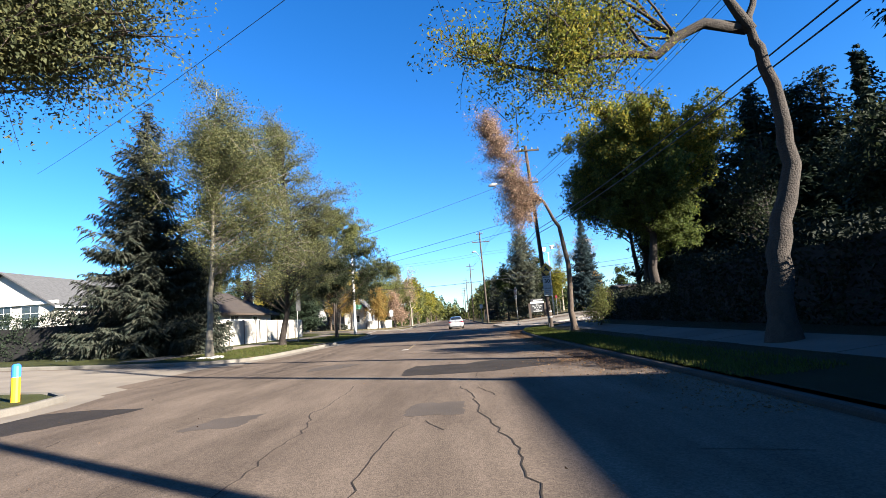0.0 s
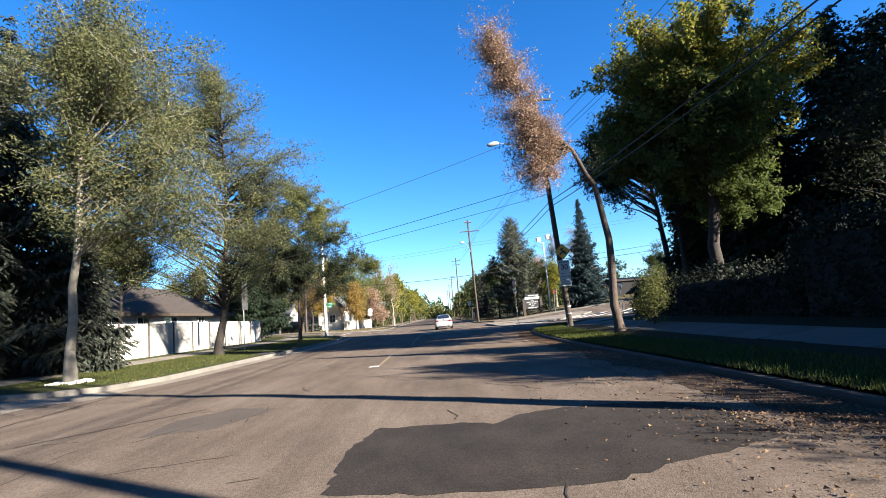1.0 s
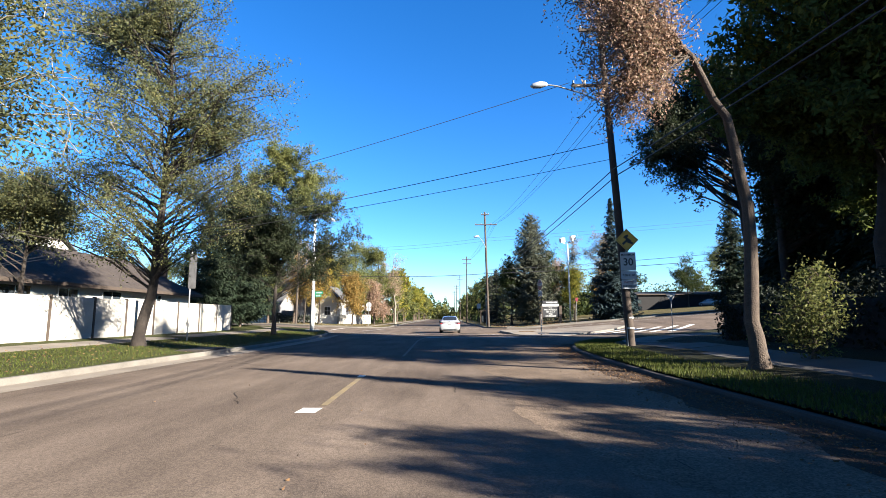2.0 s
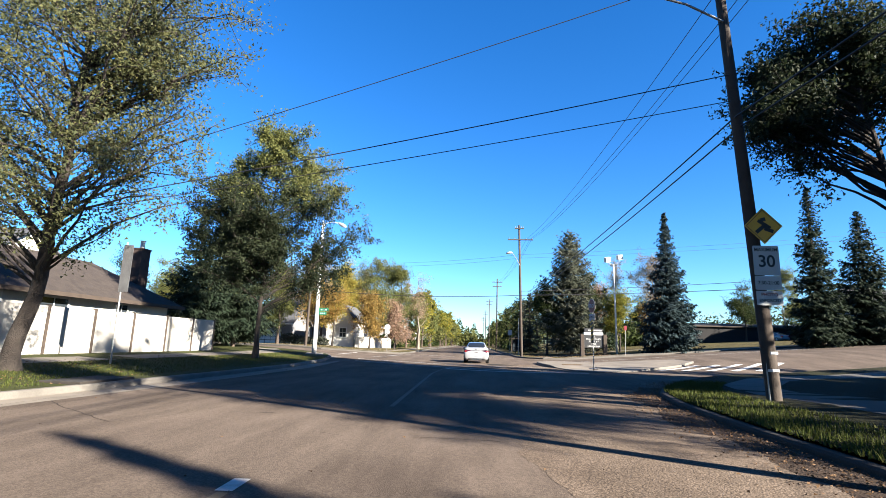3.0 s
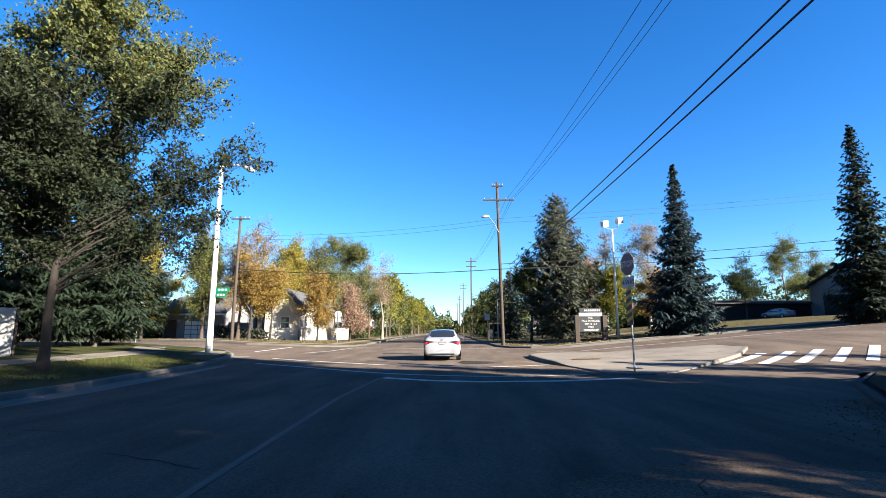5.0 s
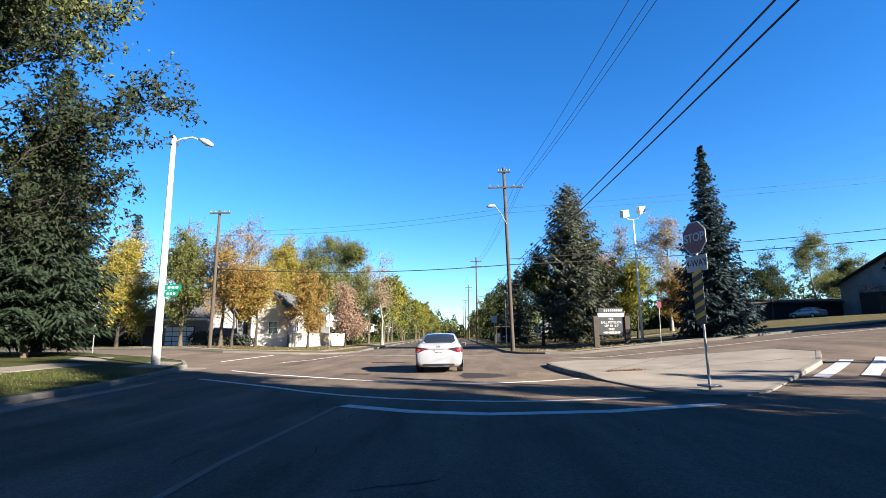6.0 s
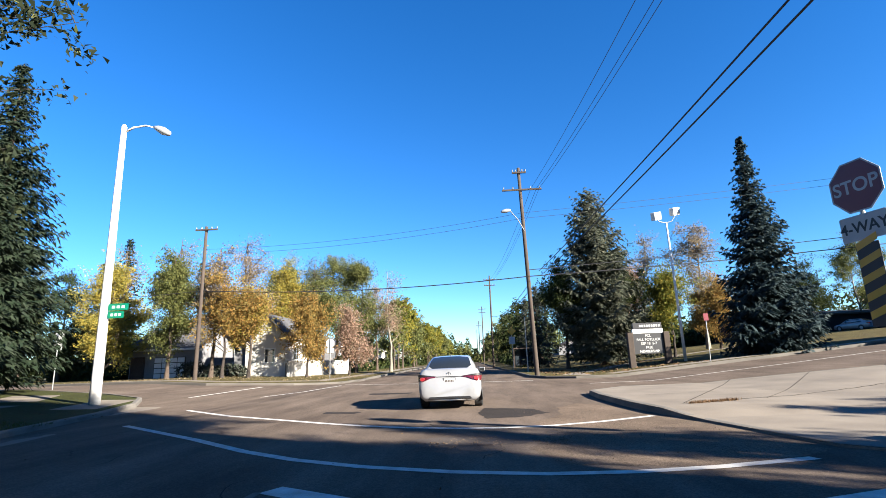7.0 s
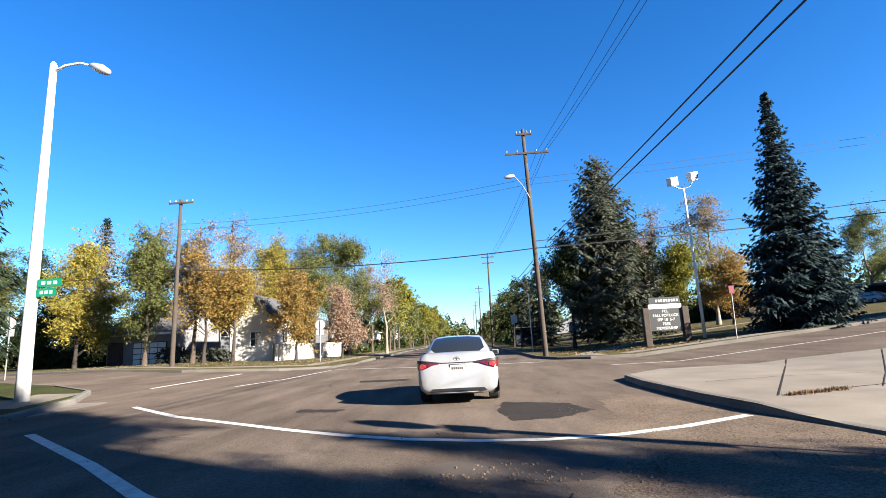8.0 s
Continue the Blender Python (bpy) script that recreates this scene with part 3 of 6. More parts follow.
def broad_tree(at, trunk, r0, crown, limbs, twigs, leaves, size, leaf, bark=M_BARK, label="", seed=1, spread=0.17, first=0.3, twig_len=0.95, name="tree", group="", side_limbs=(), lit_tops=None, twig_skip=2):
    """trunk: points of the stem from the base up; crown: balls (x, y, z, rx, ry, rz) that it fills; all from the base."""
    rng = np.random.default_rng(seed)
    root = thing(name, pose(at[0], at[1], at[2] if len(at) > 2 else ground_z(at[0], at[1]) + 0.1), label, "tree", group)
    stem = [Vector(p) for p in trunk]
    stem_fine = []
    for a, b in zip(stem, stem[1:]):
        stem_fine += [a.lerp(b, k / 3) for k in range(3)]
    stem_fine.append(stem[-1])
    for i in range(1, len(stem_fine) - 1):
        stem_fine[i] = stem_fine[i] + Vector(rng.normal(size=3)) * r0 * 0.15
    ns = len(stem_fine)
    radii = [r0 * (1.35 if i == 0 else 1.0) * (1 - 0.88 * (i / (ns - 1)) ** 0.9) for i in range(ns)]
    geos = [tube([stem_fine[0] - Vector((0, 0, 0.3))] + stem_fine, [radii[0] * 1.15] + radii, 10)]
    height = stem_fine[-1].z
    vol = np.array([c[3] * c[4] * c[5] for c in crown])
    pick = rng.choice(len(crown), size=limbs, p=vol / vol.sum())
    centres = []
    for path in side_limbs:
        pts = [Vector(p) for p in path]
        geos.append(tube(pts, [0.42 * r0 * (1 - 0.8 * i / (len(pts) - 1)) + 0.02 for i in range(len(pts))], 7))
    for i in range(limbs):
        c = crown[pick[i]]
        d = rng.normal(size=3)
        d = d / np.linalg.norm(d) * rng.uniform(0.35, 1.0) ** 0.45
        q = Vector((c[0] + d[0] * c[3], c[1] + d[1] * c[4], c[2] + d[2] * c[5]))
        best, bt = None, 0
        for k in range(14):
            t = first + (0.97 - first) * k / 13
            p = along(stem_fine, t)
            flat = math.hypot(q.x - p.x, q.y - p.y)
            cost = abs((q.z - p.z) - flat * 0.75) + 0.25 * flat
            if best is None or cost < best:
                best, bt = cost, t
        bt = min(0.97, max(first, bt + abs(rng.normal()) * 0.07))
        s = along(stem_fine, bt)
        if side_limbs:
            for path in side_limbs:
                for p in path[1:]:
                    if (Vector(p) - q).length < (s - q).length * 0.7:
                        s = Vector(p)
        limb = bend(s, q, 0.06, rng)
        rl = min(0.24 * r0, 0.010 + 0.012 * (q - s).length)
        geos.append(tube(limb, [rl * (1 - 0.85 * k / (len(limb) - 1)) for k in range(len(limb))], 5, False))
        for j in range(twigs):
            a = along(limb, rng.uniform(0.45, 1.0))
            e = a + Vector(rng.normal(size=3)) * twig_len * 0.55 + Vector((0, 0, twig_len * 0.15))
            if j % twig_skip == 0:
                geos.append(tube([a, a.lerp(e, 0.5) + Vector(rng.normal(size=3)) * 0.05, e], [0.014, 0.009, 0.004], 3, False))
            t = rng.uniform(0.15, 1.1, leaves)[:, None]
            centres.append(np.array(a)[None] * (1 - t) + np.array(e)[None] * t + np.clip(rng.normal(size=(leaves, 3)), -1.7, 1.7) * spread * np.array([1, 1, 0.8]))
    part("trunk", join(*geos), bark, root, "", True)
    centres = np.concatenate(centres)
    # Lighter leaves towards the top and sunward side put sunlight into the colour.
    if lit_tops:
        high = centres[:, 2] + rng.normal(size=len(centres)) * 0.9 + 0.18 * centres[:, 0] > lit_tops[0]
        gold = new("crown_lit_top", leaves_mesh("crown_lit_top", leaf_cloud(centres[high], size, rng), lit_tops[1]))
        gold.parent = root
        tagged(gold, "upper and sunward leaves coloured lighter as if sunlit")
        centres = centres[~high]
    crown_ob = new("crown", leaves_mesh("crown", leaf_cloud(centres, size, rng), leaf))
    crown_ob.parent = root
    return root


def spruce(at, height, radius, leaf, label, seed=1, clear=0.6, spacing=0.32, per=9, name="spruce_tree", group="", lean=(0, 0), power=0.85, droop=0.25, rough=0.14, fine=0.22, wide=1.0, steps=3, stem=1.0):
    """A conifer: whorls of drooping boughs, each a flat fan of side sprays that hang at their tips."""
    rng = np.random.default_rng(seed)
    root = thing(name, pose(at[0], at[1], at[2] if len(at) > 2 else ground_z(at[0], at[1]) + 0.1), label, "tree", group)
    top = Vector((lean[0], lean[1], height))
    part("trunk", tube([(0, 0, -0.3), (0, 0, 0), top * 0.5, top], [height * 0.019 * stem, height * 0.016 * stem, height * 0.009 * stem, 0.015], 8), M_BARK, root, "", True)
    tris = []
    up = np.array([0.0, 0.0, 1.0])
    z = clear
    while z < height - 0.1:
        f = (z - clear) / (height - clear)
        reach = radius * (1 - f) ** power * rng.uniform(0.8, 1.12) * min(1.0, 0.75 + 1.5 * f) + 0.10
        count = max(5, int(per * (0.55 + 0.6 * (1 - f))))
        a0 = rng.uniform(0, 6.28)
        for k in range(count):
            a = a0 + 6.283 * k / count + rng.normal() * 0.22
            ln = reach * rng.uniform(0.78 - rough, 1.0 + rough)
            m = max(3, int(ln / fine))
            t = np.linspace(0.10, 1.0, m) + rng.uniform(-0.4, 0.4, m) / m
            rise = (0.55 * f ** 2 + 0.02) - droop * (1 - f) + rng.normal() * 0.06
            bx = t * ln
            bz = z + rng.normal() * rough + rise * bx - 0.10 * ln * np.sin(t * 2.6) + 0.09 * ln * t ** 3
            out = np.array([np.cos(a), np.sin(a), 0.0])
            sd = np.array([-np.sin(a), np.cos(a), 0.0])
            c = out * bx[:, None] + up * bz[:, None] + np.array([lean[0], lean[1], 0.0]) * (z / height)
            fan = (0.12 + 0.36 * ln * np.sin(np.clip(0.5 + 2.5 * t, 0, 3.0))) * rng.uniform(0.65, 1.2, m)
            fan = np.minimum(fan, 0.9)
            for side in (-1, 0, 1):
                d = sd * side * 0.8 + out * (0.62 if side else 0.8) - up * 0.1
                d = d[None] + rng.normal(size=(m, 3)) * 0.14
                w = fan if side else fan * 0.45 + 0.08
                n = steps if side else 2
                for j in range(n):
                    p0 = c + d * (w * j / n)[:, None] - up * (0.30 * w * (j / n) ** 2)[:, None]
                    p1 = c + d * (w * (j + 1.35) / n)[:, None] - up * (0.36 * w * ((j + 1) / n) ** 2 + 0.05)[:, None]
                    wv = (np.cross(d, up) + rng.normal(size=(m, 3)) * 0.55) * (0.052 + 0.035 * rng.uniform(size=(m, 1)) + 0.03 * (j == 0)) * wide
                    tris.append(np.stack([p0 + wv, p0 - wv, p1], 1).reshape(-1, 3))
        z += spacing * rng.uniform(0.75, 1.25) * (1 - 0.4 * f)
    crown_ob = new("crown", leaves_mesh("crown", np.concatenate(tris), leaf))
    crown_ob.parent = root
    return root


# roadside trees, from the near end of the street to the crossing
broad_tree((-12.1, 10.0), [(0, 0, 0), (-0.1, 0.1, 2.6), (0.1, -0.2, 5.2), (0.6, -0.8, 8.6)], 0.26, lobes([(3.6, -0.6, 8.5, 3.4, 2.8, 1.5), (7.5, -1.9, 7.5, 2.6, 2.0, 1.2), (5.4, -1.4, 6.8, 1.8, 1.5, 0.7), (2.2, -0.8, 6.2, 1.2, 1.1, 1.3), (-1.0, 0.5, 8.6, 3.0, 3.0, 2.0)], 7, 0.75, 1), 150, 11, 50, 0.047, L_GREYGREEN, label="overhanging grey-green street tree on the lawn", seed=3, first=0.72, spread=0.2)
broad_tree((-12.3, 24.9), [(0, 0, 0), (0.05, 0, 3), (0.2, 0.1, 6.5), (0.3, 0, 10), (0.5, 0, 14.0)], 0.17, lobes([(0.7, 0.2, 11.4, 2.3, 2.4, 2.7), (0.3, 0.3, 8.8, 1.8, 2.0, 2.8), (2.7, 0.3, 9.4, 2.0, 2.2, 3.3), (3.5, 0.5, 6.2, 1.9, 1.8, 2.2), (1.3, 0.2, 5.8, 1.7, 1.8, 2.0), (-1.5, 0.4, 9.6, 1.7, 1.8, 2.8), (-0.9, 0.3, 6.4, 1.4, 1.6, 1.8)], 9, 0.95, 2), 175, 12, 44, 0.052, L_GREYGREEN, M_PALEBARK, "tall slender grey-green street tree with a pale trunk", 5, first=0.32, spread=0.22, twig_skip=5)
broad_tree((-12.9, 37.0), [(0, 0, 0), (0.25, 0, 1.5), (0.45, 0, 3.2), (0.5, 0.2, 6), (0.6, 0.1, 9), (0.5, 0, 13.5), (0.3, 0, 17.4)], 0.24, lobes([(0.4, 0, 8.4, 5.0, 4.6, 3.8), (1.0, 0, 12.0, 4.4, 4.0, 3.4), (-0.6, 0, 15.0, 2.9, 2.8, 2.6), (-3.4, 0, 12.8, 2.4, 2.4, 2.6), (3.9, 0, 9.0, 2.6, 2.8, 3.0)], 11, 1.4, 3) + [(3.6, -0.5, 6.2, 2.4, 2.2, 1.7), (1.6, -1.8, 5.2, 2.6, 1.8, 1.3), (-2.6, -0.6, 5.4, 2.3, 1.9, 1.4), (3.2, 0.5, 4.6, 1.6, 1.6, 1.2), (-4.2, 0.2, 6.8, 1.8, 1.8, 1.8), (-3.2, 0, 4.8, 2.0, 1.8, 1.2), (-0.6, -1.2, 4.6, 1.8, 1.6, 1.0)], 215, 12, 36, 0.053, L_GREYGREEN, M_DARKBARK, "spreading grey-green street tree with forked limbs", 8, first=0.2)
TUFTS = ((2.0, 11.7, 1.4), (-0.2, 11.8, 1.6), (-1.8, 10.6, 1.6), (-3.7, 8.9, 1.7), (-4.4, 7.2, 1.6), (3.0, 9.6, 1.6), (0.3, 8.4, 3.0), (-2.1, 6.0, 2.2), (5.4, 7.7, 1.3), (4.4, 8.4, 1.1), (6.0, 6.3, 1.2), (3.4, 5.2, 1.6), (0.3, 5.0, 2.2), (0.8, 13.0, 1.0), (2.6, 10.4, 1.7), (3.8, 7.2, 1.5), (-3.0, 11.4, 1.3))
broad_tree((-12.3, 51.2), [(0, 0, 0), (0, 0, 2.2), (0.15, 0, 5), (0.3, 0, 8), (0.4, 0, 13.4)], 0.155, [(x, (k % 3 - 1) * 1.3, z, r * 0.85, r, r * 0.9) for k, (x, z, r) in enumerate(TUFTS)], 160, 12, 62, 0.068, L_DARKGREEN, M_DARKBARK, "dense dark green street tree with a low side limb", 11, spread=0.135, first=0.24, lit_tops=(9.6, L_OLIVE))
spruce((-17.8, 28.6), 14.6, 3.6, L_DRYNEEDLE, "large dull green spruce with browning boughs", 21, 0.2, 0.25, 12, power=0.8, rough=0.36, fine=0.12, wide=0.48, steps=5)
spruce((-15.6, 29.3), 6.5, 2.3, L_DRYNEEDLE, "bushy young spruce beside the fence", 24, 0.1, 0.22, 13, rough=0.24, fine=0.12, wide=0.48, steps=5)
spruce((-21.8, 61.2), 10.5, 3.4, L_SPRUCE, "dark spruce behind the white fence", 22, 1.2, 0.3, 11, fine=0.2, wide=0.65, steps=4)
spruce((-20.0, 64.4), 11.0, 3.6, L_SPRUCE, "dark spruce with a clear lower trunk past the fence", 25, 1.4, 0.3, 11, fine=0.2, wide=0.65, steps=4)
spruce((-22.6, 68.2), 17.0, 3.6, L_SPRUCE, "tall dark spruce with a clear lower trunk past the fence", 26, 1.4, 0.3, 11, fine=0.2, wide=0.65, steps=4)
broad_tree((7.3, 11.7), [(0, 0, 0), (0.15, 0, 1.5), (0.45, 0, 2.8), (0.8, 0, 4.1), (0.8, 0, 5.5), (0.5, 0, 7.0), (0.35, 0, 7.6), (0.75, 0.2, 8.6), (1.0, 0.4, 12.8)], 0.31, lobes([(1.0, 0.2, 12.6, 3.6, 3.4, 2.6), (-3.4, 0.5, 9.0, 2.6, 2.2, 1.3), (-5.6, 0.8, 8.0, 2.4, 2.0, 1.3), (-4.6, 0.5, 6.9, 1.6, 1.4, 0.7)], 6, 0.9, 4), 90, 12, 34, 0.048, L_GREENGOLD, M_DARKBARK, "old street tree with a bent trunk and a long overhanging limb", 31, first=0.6,
           side_limbs=[[(0.35, 0.1, 7.6), (-0.6, 0.2, 7.9), (-1.3, 0.2, 7.6), (-1.85, 0.2, 7.15), (-2.5, 0.2, 7.25), (-3.4, 0.3, 7.3), (-4.2, 0.4, 7.0), (-5.8, 0.8, 7.6)], [(0.4, 0, 7.5), (-0.1, 0, 8.5), (-0.7, 0.2, 10.6)]])
broad_tree((6.3, 27.8), [(0, 0, 0), (-0.1, 0, 1.0), (0.0, 0, 3.6), (-0.3, 0, 5.8), (-1.0, 0, 7.2), (-2.4, 0, 8.8), (-3.9, 0, 11.6)], 0.19, lobes([(-3.7, 0, 11.8, 0.8, 0.9, 1.0), (-3.4, 0, 10.4, 1.1, 1.2, 1.1), (-3.0, 0, 8.9, 1.3, 1.3, 1.2), (-2.7, 0, 7.3, 1.3, 1.3, 1.1), (-2.6, 0, 6.1, 1.3, 1.2, 0.9)], 7, 0.42, 5), 86, 12, 46, 0.038, L_RUST, M_BARK, "leaning street tree with sparse rust-coloured leaves", 33, first=0.66, spread=0.13, twig_len=0.75)
broad_tree((7.9, 28.4), [(0, 0, 0), (0.1, 0, 0.8), (0.0, 0.1, 1.8)], 0.05, lobes([(0, 0, 0.9, 0.6, 0.6, 0.7), (0.3, 0.3, 1.6, 0.4, 0.4, 0.5)], 5, 0.3, 15), 30, 8, 18, 0.045, L_OLIVE, M_BARK, "low yellow-green shrub beside the hedge", 37, first=0.1, twig_len=0.4, name="shrub")
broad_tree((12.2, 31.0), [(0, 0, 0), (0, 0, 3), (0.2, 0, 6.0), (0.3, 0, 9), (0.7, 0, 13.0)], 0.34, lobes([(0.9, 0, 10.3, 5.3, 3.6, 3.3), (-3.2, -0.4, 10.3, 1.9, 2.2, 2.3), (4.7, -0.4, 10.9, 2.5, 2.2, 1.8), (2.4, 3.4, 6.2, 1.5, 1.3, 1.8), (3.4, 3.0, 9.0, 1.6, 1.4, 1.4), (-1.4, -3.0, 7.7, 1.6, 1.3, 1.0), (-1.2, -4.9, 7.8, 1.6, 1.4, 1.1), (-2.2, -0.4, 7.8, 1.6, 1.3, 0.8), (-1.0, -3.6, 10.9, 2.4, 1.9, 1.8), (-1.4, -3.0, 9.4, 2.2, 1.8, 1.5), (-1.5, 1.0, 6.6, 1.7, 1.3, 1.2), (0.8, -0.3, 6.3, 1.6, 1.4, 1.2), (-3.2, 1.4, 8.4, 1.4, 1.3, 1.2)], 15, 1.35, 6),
           250, 12, 52, 0.094, L_BROADGREEN, M_DARKBARK, "large rounded green tree with sunlit gold put into its top leaves", 35, spread=0.15, twig_len=0.8, first=0.42, lit_tops=(9.0, L_GREENGOLD))
broad_tree((15.0, 39.6), [(0, 0, 0), (0, 0, 3), (0.1, 0.2, 6.0), (-0.2, 0, 8), (-0.3, 0, 12.0)], 0.26, lobes([(0.4, 0, 9.2, 1.8, 2.2, 2.0), (1.4, 0, 10.4, 2.4, 3.0, 2.4), (3.6, 0, 9.2, 2.6, 3.0, 2.4), (0.8, 0, 7.0, 1.8, 2.0, 1.3), (3.8, 0, 6.6, 2.0, 2.2, 1.6)], 7, 1.0, 7), 110, 12, 44, 0.105, L_DARKGREEN, M_DARKBARK, "dark green broad tree at the shaded corner", 36, first=0.3)
broad_tree((15.6, 43.0), [(0, 0, 0), (0, 0, 3), (-0.2, 0.2, 7.0), (-0.6, 0.5, 11), (-0.9, 0.8, 16.0)], 0.27, lobes([(-3.7, 1.4, 12.6, 1.7, 1.7, 1.9), (-4.1, 1.3, 10.4, 1.0, 1.1, 1.3), (-1.2, 1.0, 13.2, 2.2, 2.0, 2.8), (0.8, 0.2, 12.4, 2.2, 2.0, 2.8)], 8, 0.8, 9), 110, 12, 34, 0.09, L_DARKGREEN, M_DARKBARK, "tall dark green tree overhanging the corner pavement", 38, first=0.45)
# Sized to cast the road shade; those behind the hedge are added out of view.
for k, (x, y, h, r) in enumerate(((23.2, 33.0, 14.4, 3.2), (25.4, 32.6, 15.8, 3.2), (18.2, 36.0, 13.4, 3.8), (20.6, 32.6, 14.8, 2.9), (23.2, 31.6, 14.4, 4.2), (25.8, 29.6, 15.2, 4.2), (21.8, 34.4, 14.8, 4.4), (20.0, 37.6, 14.0, 4.2), (18.5, 40.2, 9.0, 3.4), (17.4, 40.4, 11.0, 3.2), (22.0, 41.5, 11.4, 3.9),
                               (21.8, 47.2, 7.0, 3.0), (26.4, 46.2, 8.4, 3.4), (27.0, 51.6, 6.6, 2.8), (15.0, 14.8, 6.3, 2.6), (18.6, 16.2, 8.4, 3.4), (16.4, 41.0, 11.4, 2.5), (18.6, 43.4, 8.4, 3.0))):
    spruce((x, y), h, r, L_SPRUCE, "tall dark spruce in the shaded corner garden" if y > 30 else "tall dark spruce added behind the hedge to cast shade", 41 + k, 0.3, 0.32 if x < 24 else 0.44, 11 if x < 24 else 9, fine=0.3, power=0.5 if k < 2 else 0.6 if y in (14.8, 16.2) or 30 < y < 38 else 0.85)
# Unseen conifers added to shade road and lawn; bare stems let low sun through.
spruce((24.5, 22.6), 19.5, 3.0, L_SPRUCE, "unseen tall slender conifer with a bare lower stem, added to cast shade", 70, 13.0, 0.36, 11, fine=0.3, power=0.6, stem=0.4)
spruce((34.5, 22.4), 25.0, 3.6, L_SPRUCE, "unseen tall slender conifer with a bare lower stem, added to cast shade", 72, 17.0, 0.36, 11, fine=0.3, power=0.6, stem=0.4)
spruce((26.0, 17.6), 19.6, 2.8, L_SPRUCE, "unseen tall slender conifer with a bare lower stem, added to cast shade", 71, 12.0, 0.36, 11, fine=0.3, power=0.6, stem=0.4)
# Spire added for its shadow; place and height follow where that falls.
spruce((15.0, 17.4), 9.4, 2.3, L_SPRUCE, "narrow spire-topped spruce behind the hedge, added to cast shade", 58, 0.3, 0.27, 10, power=1.7)

# Two crowns out of view, added to darken the kerb lane with their shade.
broad_tree((15.8, 17.2), [(0, 0, 0), (0, 0, 2), (0.1, 0, 4), (0, 0, 6.4)], 0.16, lobes([(0, 0, 4.6, 1.7, 1.9, 1.1)], 12, 0.8, 14), 70, 10, 40, 0.08, L_DARKGREEN, M_DARKBARK, "dark unseen garden tree behind the hedge, added to cast shade", 42, first=0.45)
broad_tree((12.7, 13.3), [(0, 0, 0), (0, 0, 2), (0.1, 0, 3.2), (0, 0, 5.2)], 0.14, lobes([(0, 0, 4.1, 1.7, 2.2, 1.1)], 12, 0.7, 12), 60, 10, 40, 0.08, L_DARKGREEN, M_DARKBARK, "small dark unseen garden tree behind the hedge, added to cast shade", 39, first=0.35)
broad_tree((-19.6, 39.0), [(0, 0, 0), (0, 0, 2), (0.1, 0, 4), (0, 0, 7.6)], 0.15, lobes([(0, 0, 5.4, 2.6, 2.6, 2.0)], 12, 0.9, 13), 90, 10, 44, 0.055, L_GREYGREEN, M_DARKBARK, "olive garden tree behind the white fence", 40, first=0.3)

# past the crossing
spruce((21.0, 81.0), 15.6, 3.5, L_BLUESPRUCE, "tall pointed blue-green spruce on the rising lawn", 51, 0.2, 0.30, 13, power=1.1, droop=0.22, rough=0.16)
spruce((12.6, 93.0), 16.6, 4.3, L_PINE, "tall ragged grey-green spruce behind the notice board", 52, 1.2, 0.34, 12, power=0.55, droop=0.05, rough=0.26)
spruce((33.4, 75.7), 16.0, 2.9, L_SPRUCE, "tall dark spruce beside the side street", 53, 0.3)
spruce((39.0, 77.0), 13.5, 3.6, L_SPRUCE, "dark spruce beside the side street", 54, 0.3)
for k, (x, y, h, r) in enumerate(((8.2, 104, 9.5, 2.4), (10.4, 112, 11, 2.6), (15.0, 101, 10, 2.6), (18.2, 97, 9, 2.4), (9.0, 122, 10, 2.6), (-41, 104, 17, 3.6), (-47, 108, 15, 3.4), (-36, 112, 15, 3.2))):
    spruce((x, y), h, r, L_SPRUCE if k % 2 else L_DRYNEEDLE, "dark conifer among the park trees" if x > 0 else "tall spruce behind the yellow trees", 60 + k, 0.8, 0.5, 8, fine=0.5, wide=1.3)


def simple_tree(x, y, h, r, leaf, label, seed, bark=M_BARK, n=44, leaves=44, size=0.074, low=0.3, group=""):
    """A garden or street tree with an uneven crown of several masses."""
    rng = np.random.default_rng(seed)
    z0, hc = h * low, h * (1 - low)
    balls = [(0, 0, z0 + hc * 0.45, r * 0.62, r * 0.62, hc * 0.40), (rng.normal() * r * 0.12, 0, z0 + hc * 0.80, r * 0.42, r * 0.42, hc * 0.20)]
    for k in range(7):
        a, t = k * 2.4 + rng.uniform(-0.5, 0.5), rng.uniform(0.12, 0.78)
        d = r * rng.uniform(0.45, 0.78) * (1.1 - 0.5 * t)
        w = r * rng.uniform(0.26, 0.44)
        balls.append((math.cos(a) * d, math.sin(a) * d, z0 + hc * t, w, w, w * rng.uniform(0.7, 1.2)))
    lean = rng.normal() * 0.03 * h
    return broad_tree((x, y), [(0, 0, 0), (0.1, 0, h * 0.25), (-0.1 + lean, 0.1, h * 0.5), (0.1 + lean, 0, h * 0.98)], 0.012 * h + 0.04, lobes(balls, 4, r * 0.26, seed), int(n * 1.1), 8, int(leaves * (1.2 if size < 0.1 else 0.85)), size * 1.3, leaf, bark, label, seed, spread=0.24, first=low * 0.9, twig_len=1.25, group=group, twig_skip=2 if leaves < 24 else 8)


simple_tree(15.5, 25.4, 9.4, 2.7, L_DARKGREEN, "thin dark garden tree behind the hedge", 117, M_DARKBARK, n=34, leaves=9)
simple_tree(-20.5, 87.8, 9.0, 2.8, L_ORANGE, "thin orange tree before the white house", 101, M_DARKBARK, low=0.3, n=36, leaves=28)
